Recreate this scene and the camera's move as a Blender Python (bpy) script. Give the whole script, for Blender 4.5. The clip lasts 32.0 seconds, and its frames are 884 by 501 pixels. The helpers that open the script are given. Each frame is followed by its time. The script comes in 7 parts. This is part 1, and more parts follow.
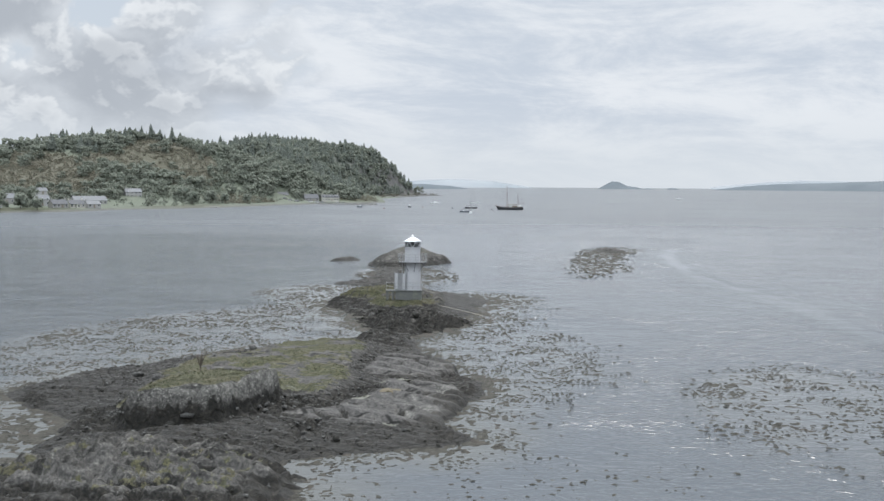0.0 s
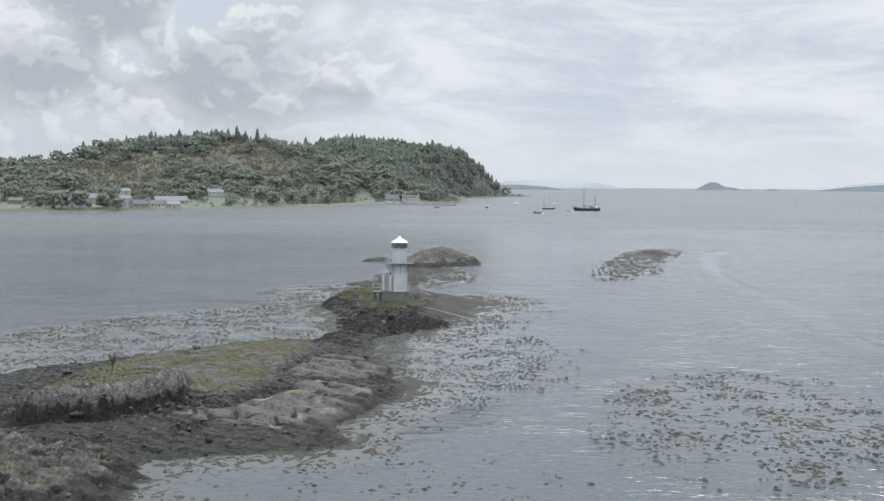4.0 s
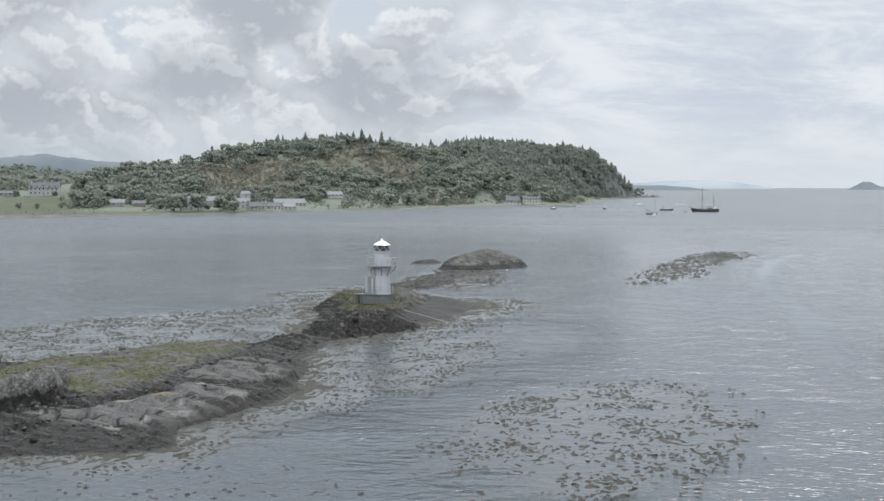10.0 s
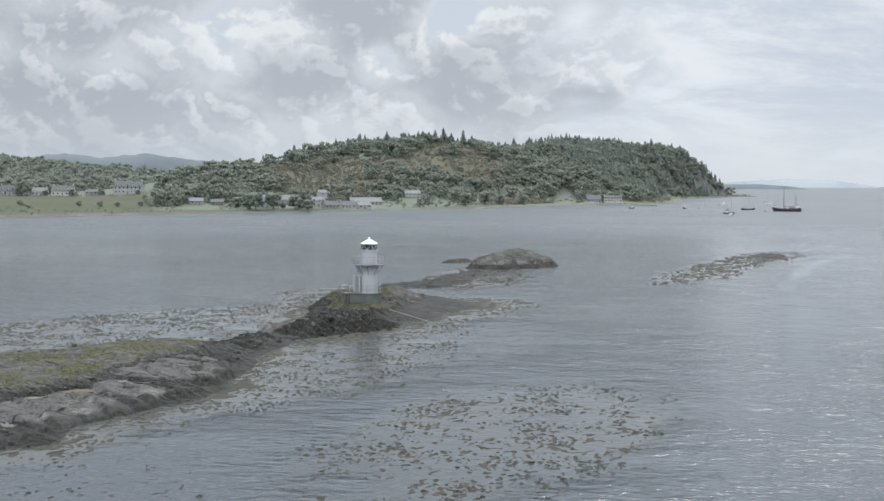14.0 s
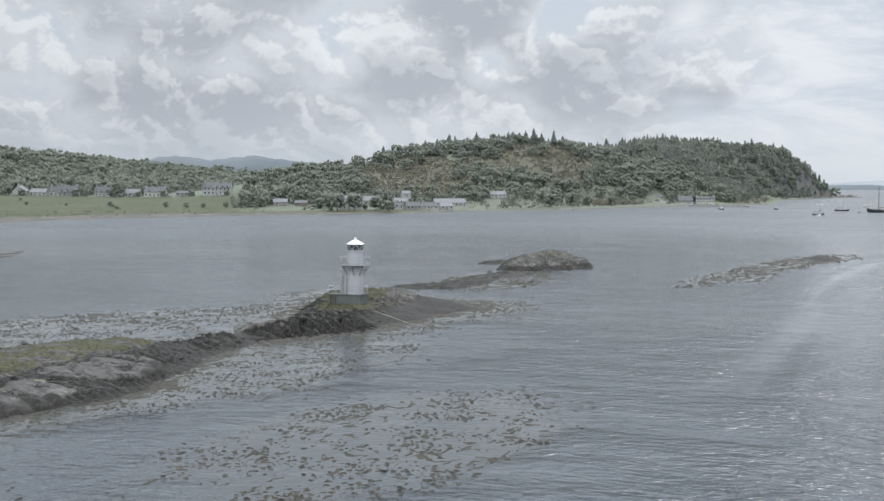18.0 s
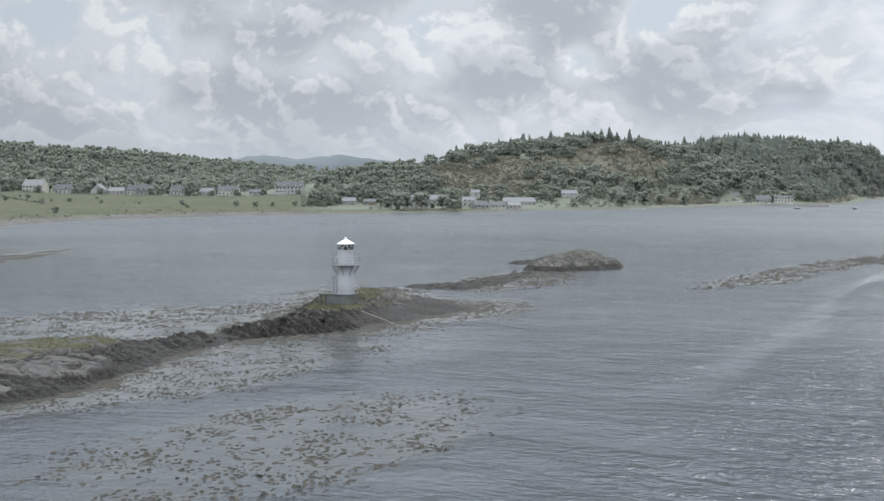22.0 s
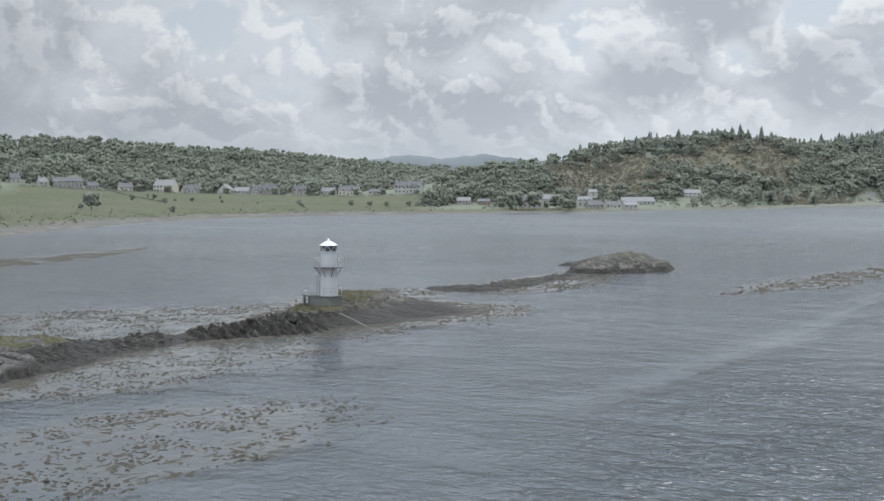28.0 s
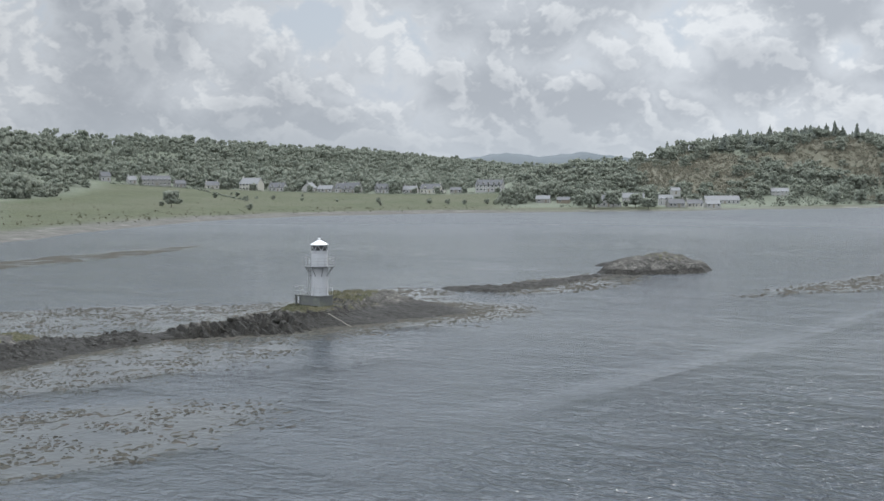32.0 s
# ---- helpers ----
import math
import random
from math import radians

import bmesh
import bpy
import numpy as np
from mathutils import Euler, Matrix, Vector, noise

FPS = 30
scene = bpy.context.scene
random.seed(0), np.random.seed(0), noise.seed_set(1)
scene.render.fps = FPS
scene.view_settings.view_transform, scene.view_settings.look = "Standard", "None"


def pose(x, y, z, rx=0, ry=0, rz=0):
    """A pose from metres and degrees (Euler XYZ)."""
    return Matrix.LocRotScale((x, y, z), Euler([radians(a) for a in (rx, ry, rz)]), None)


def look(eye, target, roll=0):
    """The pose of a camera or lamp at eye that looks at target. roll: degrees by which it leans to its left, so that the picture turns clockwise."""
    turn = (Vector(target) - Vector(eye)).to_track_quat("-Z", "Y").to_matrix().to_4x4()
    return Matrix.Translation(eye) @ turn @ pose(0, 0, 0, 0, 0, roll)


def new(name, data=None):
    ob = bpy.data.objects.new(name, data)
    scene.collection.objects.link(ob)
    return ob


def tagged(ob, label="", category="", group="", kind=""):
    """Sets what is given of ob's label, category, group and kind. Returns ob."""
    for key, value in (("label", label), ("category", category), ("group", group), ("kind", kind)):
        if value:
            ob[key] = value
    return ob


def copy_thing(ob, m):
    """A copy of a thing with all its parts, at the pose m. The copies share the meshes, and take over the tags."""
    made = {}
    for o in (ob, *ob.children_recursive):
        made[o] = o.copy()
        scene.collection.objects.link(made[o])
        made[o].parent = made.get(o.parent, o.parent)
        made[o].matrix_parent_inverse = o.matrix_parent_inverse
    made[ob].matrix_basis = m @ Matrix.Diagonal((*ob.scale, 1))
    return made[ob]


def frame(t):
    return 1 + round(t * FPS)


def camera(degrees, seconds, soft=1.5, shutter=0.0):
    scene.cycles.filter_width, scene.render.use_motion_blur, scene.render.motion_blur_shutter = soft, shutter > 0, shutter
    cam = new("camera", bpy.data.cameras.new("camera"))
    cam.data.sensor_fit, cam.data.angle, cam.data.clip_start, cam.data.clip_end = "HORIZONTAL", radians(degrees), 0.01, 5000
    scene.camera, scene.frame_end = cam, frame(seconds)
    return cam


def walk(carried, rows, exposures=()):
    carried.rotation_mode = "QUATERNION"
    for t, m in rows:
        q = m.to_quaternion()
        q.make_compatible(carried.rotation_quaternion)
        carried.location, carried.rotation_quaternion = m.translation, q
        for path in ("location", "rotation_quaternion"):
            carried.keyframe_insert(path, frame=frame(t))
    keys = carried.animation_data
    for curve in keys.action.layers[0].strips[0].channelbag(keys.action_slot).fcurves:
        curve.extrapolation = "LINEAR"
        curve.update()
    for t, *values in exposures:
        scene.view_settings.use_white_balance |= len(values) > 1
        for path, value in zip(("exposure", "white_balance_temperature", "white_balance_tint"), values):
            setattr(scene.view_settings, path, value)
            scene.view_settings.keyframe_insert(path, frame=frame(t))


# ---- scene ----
cam = camera(41.0, 32.0)
PATH = [
    (0, (5.067, -169.455, 18.786), (5.057, -167.459, 18.671), 0.4),
    (0.5, (6.96, -169.306, 18.739), (6.931, -167.309, 18.624), 0.4),
    (1, (8.932, -169.115, 18.723), (8.882, -167.119, 18.609), 0.5),
    (1.5, (11.049, -168.932, 18.759), (10.977, -166.936, 18.645), 0.4),
    (2, (13.022, -168.557, 18.75), (12.93, -166.562, 18.636), 0.4),
    (2.5, (15.074, -168.404, 18.8), (14.959, -166.411, 18.686), 0.4),
    (3, (16.955, -168.408, 18.903), (16.82, -166.416, 18.789), 0.4),
    (3.5, (19.049, -168.187, 18.953), (18.893, -166.196, 18.838), 0.4),
    (5.5, (26.727, -166.536, 18.963), (26.488, -164.553, 18.85), 0.4),
    (6, (28.883, -166.366, 18.997), (28.622, -164.386, 18.885), 0.3),
    (6.5, (30.682, -165.875, 18.968), (30.401, -163.898, 18.857), 0.4),
    (7, (32.591, -165.483, 18.958), (32.29, -163.509, 18.847), 0.3),
    (7.5, (35.157, -164.952, 19.031), (34.828, -162.982, 18.92), 0.3),
    (8, (36.807, -164.947, 19.144), (36.461, -162.98, 19.032), 0.3),
    (8.5, (38.51, -164.599, 19.194), (38.146, -162.635, 19.081), 0.3),
    (9, (40.374, -163.973, 19.151), (39.99, -162.013, 19.038), 0.2),
    (9.5, (42.398, -163.429, 19.179), (41.993, -161.474, 19.066), 0.2),
    (10, (44.197, -162.883, 19.18), (43.773, -160.932, 19.066), 0.1),
    (10.5, (45.997, -162.184, 19.203), (45.553, -160.238, 19.088), 0.1),
    (11, (47.88, -161.416, 19.16), (47.416, -159.474, 19.045), 0.1),
    (11.5, (49.788, -160.673, 19.165), (49.303, -158.736, 19.05), 0.1),
    (12, (51.474, -159.906, 19.15), (50.97, -157.974, 19.034), 0.1),
    (12.5, (53.425, -159.292, 19.16), (52.9, -157.365, 19.044), 0.1),
    (13, (55.294, -158.438, 19.087), (54.748, -156.517, 18.971), 0.1),
    (13.5, (57.186, -157.715, 19.114), (56.62, -155.8, 18.998), 0.0),
    (14, (58.815, -156.978, 19.102), (58.231, -155.069, 18.986), 0.1),
    (14.5, (60.607, -156.221, 19.159), (60.003, -154.318, 19.044), 0.1),
    (16.5, (67.817, -153.397, 19.113), (67.136, -151.52, 18.999), 0.1),
    (17, (69.466, -152.176, 19.077), (68.766, -150.306, 18.963), 0.0),
    (17.5, (72.668, -149.753, 18.896), (71.927, -147.898, 18.781), 0.0),
    (18, (73.89, -148.522, 18.873), (73.134, -146.674, 18.759), 0.0),
    (18.5, (75.1, -147.548, 18.858), (74.329, -145.706, 18.744), 0.1),
    (19, (76.652, -146.731, 18.893), (75.863, -144.897, 18.778), 0.0),
    (19.5, (78.263, -146.167, 18.953), (77.457, -144.34, 18.837), 0.0),
    (20, (79.617, -145.319, 18.927), (78.795, -143.499, 18.812), 0.0),
    (20.5, (80.998, -144.443, 18.93), (80.16, -142.631, 18.816), -0.0),
    (21, (82.223, -143.202, 18.942), (81.369, -141.398, 18.826), -0.0),
    (21.5, (83.893, -142.142, 18.988), (83.02, -140.347, 18.872), 0.0),
    (22, (85.499, -141.163, 18.941), (84.607, -139.377, 18.825), -0.0),
    (22.5, (87.167, -140.366, 19.046), (86.256, -138.589, 18.931), -0.0),
    (23, (88.737, -139.188, 19.045), (87.808, -137.42, 18.93), -0.0),
    (23.5, (90.035, -137.999, 19.043), (89.089, -136.241, 18.928), -0.0),
    (24, (91.631, -136.762, 19.048), (90.666, -135.013, 18.933), -0.0),
    (24.5, (93.115, -135.561, 19.029), (92.132, -133.823, 18.913), -0.0),
    (25, (94.656, -134.431, 18.979), (93.655, -132.703, 18.863), -0.0),
    (25.5, (95.968, -133.298, 19.021), (94.95, -131.58, 18.904), -0.0),
    (27.5, (101.962, -128.407, 19.071), (100.874, -126.733, 18.955), -0.0),
    (28, (103.785, -126.975, 19.123), (102.675, -125.315, 19.006), -0.1),
    (28.5, (105.031, -125.978, 19.175), (103.907, -124.328, 19.057), -0.0),
    (29, (106.031, -124.663, 19.169), (104.892, -123.024, 19.051), -0.0),
    (29.5, (107.39, -123.294, 19.178), (106.234, -121.666, 19.06), -0.0),
    (30, (108.913, -121.861, 19.164), (107.739, -120.246, 19.046), -0.1),
    (30.5, (110.973, -120.15, 19.211), (109.775, -118.553, 19.093), -0.1),
    (31, (112.102, -118.895, 19.208), (110.888, -117.309, 19.09), -0.1),
    (31.5, (113.495, -117.463, 19.17), (112.263, -115.892, 19.052), -0.1),
    (32, (114.599, -116.105, 19.234), (113.351, -114.547, 19.114), -0.1),
]
walk(cam, [(t, look(eye, target, roll)) for t, eye, target, roll in PATH])

# ---- light ----
CLOUD_RIM, CLOUD_CORE, CLOUD_LIT = (0.66, 0.705, 0.76), (0.45, 0.49, 0.545), (0.83, 0.865, 0.90)
SUN_AZ, SUN_EL, HIGH_SKY, BACK_SKY = 10.0, 50.0, 1.55, 0.9           # degrees: from +y towards +x, above the horizon
world = bpy.data.worlds.new("sky")
scene.world = world
world.use_nodes = True
wt = world.node_tree
wt.nodes.clear()


def wnode(kind, **values):
    n = wt.nodes.new(kind)
    for k, v in values.items():
        if k in n.inputs:
            n.inputs[k].default_value = v
    return n


def wmath(op, a, b=None, c=None, clamp=False):
    n = wt.nodes.new("ShaderNodeMath")
    n.operation, n.use_clamp = op, clamp
    for i, v in enumerate((a, b, c)):
        if v is None:
            continue
        if isinstance(v, (int, float)):
            n.inputs[i].default_value = v
        else:
            wt.links.new(v, n.inputs[i])
    return n.outputs[0]


def wrange(value, a, b, c=0.0, d=1.0, smooth=True):
    n = wt.nodes.new("ShaderNodeMapRange")
    n.interpolation_type = "SMOOTHSTEP" if smooth else "LINEAR"
    wt.links.new(value, n.inputs["Value"])
    for key, v in (("From Min", a), ("From Max", b), ("To Min", c), ("To Max", d)):
        n.inputs[key].default_value = v
    return n.outputs["Result"]


def wnoise(vector, scale, detail, rough, distortion=0.0):
    n = wt.nodes.new("ShaderNodeTexNoise")
    n.noise_dimensions = "2D"
    wt.links.new(vector, n.inputs["Vector"])
    n.inputs["Scale"].default_value, n.inputs["Detail"].default_value = scale, detail
    n.inputs["Roughness"].default_value, n.inputs["Distortion"].default_value = rough, distortion
    return n.outputs["Fac"]


def wvec(x, y):
    n = wt.nodes.new("ShaderNodeCombineXYZ")
    wt.links.new(x, n.inputs[0]), wt.links.new(y, n.inputs[1])
    return n.outputs[0]


def wmix(fac, a, b):
    n = wt.nodes.new("ShaderNodeMix")
    n.data_type = "RGBA"
    for key, v in ((0, fac), (6, a), (7, b)):
        if isinstance(v, (float, int)):
            n.inputs[key].default_value = v
        elif isinstance(v, tuple):
            n.inputs[key].default_value = (*v, 1)
        else:
            wt.links.new(v, n.inputs[key])
    return n.outputs[2]


sky = wt.nodes.new("ShaderNodeTexSky")
sky.sky_type, sky.sun_disc = "NISHITA", False
sky.sun_elevation, sky.sun_rotation = radians(SUN_EL), radians(SUN_AZ)
sky.air_density, sky.dust_density = 1.0, 0.4
tc = wt.nodes.new("ShaderNodeTexCoord")
sep = wt.nodes.new("ShaderNodeSeparateXYZ")
wt.links.new(tc.outputs["Generated"], sep.inputs[0])
az = wmath("ARCTAN2", sep.outputs[0], sep.outputs[1])          # radians, towards +x
el = wmath("ARCSINE", sep.outputs[2])
elc = wmath("MAXIMUM", el, 0.0)
# cumulus: heaps of rounded billows with bright rims and grey cores
ys = wmath("MULTIPLY", wmath("POWER", wmath("ADD", elc, 0.01), 0.9), 1.15)
big = wnoise(wvec(az, wmath("MULTIPLY", ys, 1.5)), 6.0, 2.0, 0.5)


def wblob(a, e, ra, re_, amount):
    """A soft oval in the sky at azimuth a, height e (degrees)."""
    u = wmath("DIVIDE", wmath("SUBTRACT", az, radians(a)), radians(ra))
    v = wmath("DIVIDE", wmath("SUBTRACT", el, radians(e)), radians(re_))
    d = wmath("ADD", wmath("MULTIPLY", u, u), wmath("MULTIPLY", v, v))
    return wmath("MULTIPLY", wmath("EXPONENT", wmath("MULTIPLY", d, -1.0)), amount)


# the larger cloud masses (positive) and the blue gaps between them (negative)
MASSES = [(-15.3, 5.9, 2.4, 1.2, 0.1), (-18.0, 3.4, 4.0, 1.1, 0.03), (-23.4, 4.2, 2.8, 1.9, 0.26), (-31.7, 3.5, 3.4, 1.8, 0.2), (-21.8, 8.3, 3.0, 1.2, 0.24), (-10.1, 3.8, 1.7, 0.7, 0.22),
          (-16.3, 7.9, 1.0, 0.9, -0.5), (-20.1, 5.7, 0.9, 0.8, -0.26), (-44.7, 7.7, 1.6, 0.7, -0.36), (-37, 4.6, 2.6, 1.6, 0.18), (-35, 7.0, 2.5, 1.0, 0.14), (-51, 5.5, 4.0, 1.6, 0.14), (-49, 2.9, 6, 0.8, 0.12), (-27.3, 6.0, 0.9, 1.0, -0.2)]
mass = wmath("MULTIPLY", wmath("SUBTRACT", big, 0.5), 0.75)
for row in MASSES:
    mass = wmath("ADD", mass, wblob(*row))


def billows(x, y):
    p = wvec(x, y)
    total = None
    for scale, weight in ((10.0, 0.40), (23.0, 0.24), (50.0, 0.13), (110.0, 0.07), (230.0, 0.035)):
        d = wmath("SUBTRACT", wnoise(p, scale, 0.0, 0.5), 0.5)
        n = wmath("SQRT", wmath("MULTIPLY_ADD", d, d, 0.003))
        total = wmath("MULTIPLY", n, weight * 3.0) if total is None else wmath("MULTIPLY_ADD", n, weight * 3.0, total)
    return total


bend = wmath("MULTIPLY", wmath("SUBTRACT", wnoise(wvec(az, ys), 16.0, 2.0, 0.5), 0.5), 0.012)
bx0, by0 = wmath("ADD", az, bend), wmath("ADD", ys, bend)
n0 = billows(bx0, by0)
n1 = billows(wmath("ADD", bx0, 0.006), wmath("ADD", by0, 0.012))
heap = wmath("ADD", n0, mass)
cover = wrange(heap, 0.07, 0.26)
lit = wrange(wmath("SUBTRACT", n0, n1), -0.03, 0.16)
body = wrange(wmath("MULTIPLY_ADD", n0, 0.45, mass), 0.0, 0.38)
cum = wmix(body, CLOUD_RIM, CLOUD_CORE)
cum = wmix(wmath("MULTIPLY", lit, wrange(heap, 0.2, 0.75, 0.85, 0.3)), cum, CLOUD_LIT)
# thin high cloud in long streaks
pc = wvec(wmath("ADD", wmath("MULTIPLY", az, 0.55), wmath("MULTIPLY", elc, 0.35)), wmath("MULTIPLY", elc, 2.0))
c0 = wnoise(pc, 12.0, 12.0, 0.68, 0.25)
veil = wmix(wrange(c0, 0.30, 0.66), (0.58, 0.645, 0.735), (0.79, 0.83, 0.88))
edge = wmath("ADD", az, wmath("MULTIPLY", wmath("SUBTRACT", big, 0.5), 0.35))
west = wrange(wmath("SUBTRACT", edge, wmath("MULTIPLY", cover, 0.03)), -0.235, -0.16, 1.0, 0.0)
cloud = wmix(wmath("MULTIPLY", west, cover), wmix(west, veil, (0.60, 0.655, 0.73)), cum)
haze = wrange(elc, 0.0, 0.075, 0.8, 0.0)
cloud = wmix(haze, cloud, wmix(wrange(az, -0.75, 0.15), (0.50, 0.555, 0.62), (0.69, 0.74, 0.79)))
# unseen sky overhead brightened to light the scene, most westward and round the sun
sunward = wt.nodes.new("ShaderNodeVectorMath")
sunward.operation = "DOT_PRODUCT"
wt.links.new(tc.outputs["Generated"], sunward.inputs[0])
sunward.inputs[1].default_value = (math.sin(radians(SUN_AZ)) * math.cos(radians(SUN_EL)), math.cos(radians(SUN_AZ)) * math.cos(radians(SUN_EL)), math.sin(radians(SUN_EL)))
glow = wmath("ADD", wmath("MULTIPLY", wrange(elc, 0.32, 0.72, 0.0, HIGH_SKY), wrange(az, -0.5, 0.3, 2.1, 0.5)), wrange(sunward.outputs["Value"], 0.75, 1.0, 0.0, 0.6))
# unseen sky opposite the sun, brightened to fill surfaces that face it
opposite = wrange(sep.outputs[1], 0.1, -0.6, 0.0, BACK_SKY)
dim = wrange(az, -1.15, -0.4, 0.81, 1.0)
strength = wmath("MULTIPLY", wmath("ADD", 1.0, wmath("ADD", glow, opposite)), dim)
gap = wmath("MULTIPLY", wmath("SUBTRACT", 1.0, cover), west)
gap = wmath("MULTIPLY", gap, wrange(elc, 0.06, 0.13))
bg_sky = wnode("ShaderNodeBackground", Strength=0.11)
bg_cloud = wnode("ShaderNodeBackground", Strength=1.0)
wt.links.new(sky.outputs[0], bg_sky.inputs["Color"])
wt.links.new(cloud, bg_cloud.inputs["Color"])
wt.links.new(strength, bg_cloud.inputs["Strength"])
mixer = wt.nodes.new("ShaderNodeMixShader")
wt.links.new(wmath("MULTIPLY", gap, 0.12), mixer.inputs[0])
wt.links.new(bg_cloud.outputs[0], mixer.inputs[1]), wt.links.new(bg_sky.outputs[0], mixer.inputs[2])
wout = wt.nodes.new("ShaderNodeOutputWorld")
wt.links.new(mixer.outputs[0], wout.inputs["Surface"])

sun = new("sun", bpy.data.lights.new("sun", "SUN"))
sun.data.energy, sun.data.angle, sun.data.color = 1.3, radians(12.0), (1.0, 0.96, 0.9)
sa, se = radians(SUN_AZ), radians(SUN_EL)
sun.matrix_world = look((0, 0, 200), (-math.sin(sa) * math.cos(se), -math.cos(sa) * math.cos(se), 200 - math.sin(se)))


# ---- materials ----
def material(name):
    m = bpy.data.materials.new(name)
    m.use_nodes = True
    nt = m.node_tree
    return m, nt, nt.nodes["Principled BSDF"]


def add(nt, kind, **props):
    n = nt.nodes.new(kind)
    for k, v in props.items():
        n.inputs[k.replace("_", " ")].default_value = v
    return n


def coords(nt, stretch=(1, 1, 1)):
    t = add(nt, "ShaderNodeTexCoord")
    mp = nt.nodes.new("ShaderNodeMapping")
    mp.inputs["Scale"].default_value = stretch
    nt.links.new(t.outputs["Object"], mp.inputs["Vector"])
    return mp.outputs[0]


def noise_fac(nt, vec, scale, detail=5.0, rough=0.6, distortion=0.0):
    n = add(nt, "ShaderNodeTexNoise", Scale=scale, Detail=detail, Roughness=rough, Distortion=distortion)
    nt.links.new(vec, n.inputs["Vector"])
    return n.outputs["Fac"]


def ramp(nt, fac, stops):
    r = nt.nodes.new("ShaderNodeValToRGB")
    while len(r.color_ramp.elements) < len(stops):
        r.color_ramp.elements.new(0.5)
    for e, (pos, col) in zip(r.color_ramp.elements, stops):
        e.position, e.color = pos, (*col, 1)
    nt.links.new(fac, r.inputs[0])
    return r.outputs[0]


def mixc(nt, fac, a, b, mode="MIX"):
    n = nt.nodes.new("ShaderNodeMix")
    n.data_type, n.blend_type = "RGBA", mode
    for key, v in ((0, fac), (6, a), (7, b)):
        if isinstance(v, (float, int)):
            n.inputs[key].default_value = v
        elif isinstance(v, tuple):
            n.inputs[key].default_value = (*v, 1)
        else:
            nt.links.new(v, n.inputs[key])
    return n.outputs[2]


def bump(nt, bsdf, height, strength, distance):
    b = add(nt, "ShaderNodeBump", Strength=strength, Distance=distance)
    nt.links.new(height, b.inputs["Height"])
    nt.links.new(b.outputs[0], bsdf.inputs["Normal"])


def step(nt, fac, a, b, c=0.0, d=1.0):
    n = nt.nodes.new("ShaderNodeMapRange")
    n.interpolation_type = "SMOOTHSTEP"
    nt.links.new(fac, n.inputs["Value"])
    for key, v in (("From Min", a), ("From Max", b), ("To Min", c), ("To Max", d)):
        n.inputs[key].default_value = v
    return n.outputs["Result"]


def mathn(nt, op, a, b=0.0):
    n = nt.nodes.new("ShaderNodeMath")
    n.operation = op
    for i, v in enumerate((a, b)):
        if isinstance(v, (int, float)):
            n.inputs[i].default_value = v
        else:
            nt.links.new(v, n.inputs[i])
    return n.outputs[0]


def painted(name, colour, dirt=(0.35, 0.33, 0.3), rough=0.5, amount=0.35, scale=1.5, metal=0.0):
    """Paint, render or metal with stains at two scales and a fine grain."""
    m, nt, b = material(name)
    v = coords(nt)
    stain = step(nt, noise_fac(nt, v, scale, 6), 0.5, 0.75, 0.0, amount)
    col = mixc(nt, stain, colour, dirt)
    fine = noise_fac(nt, v, scale * 14, 3)
    col = mixc(nt, 0.18, col, ramp(nt, fine, [(0.3, (0.35, 0.35, 0.35)), (0.7, (1, 1, 1))]), "MULTIPLY")
    nt.links.new(col, b.inputs["Base Color"])
    b.inputs["Roughness"].default_value, b.inputs["Metallic"].default_value = rough, metal
    bump(nt, b, fine, 0.15, 0.01)
    return m


def attribute(nt, name):
    a = nt.nodes.new("ShaderNodeAttribute")
    a.attribute_name = name
    return a.outputs["Fac"]


def add_noise_colour(nt, vec, scale):
    n = add(nt, "ShaderNodeTexNoise", Scale=scale, Detail=4.0)
    nt.links.new(vec, n.inputs["Vector"])
    return n.outputs["Color"]


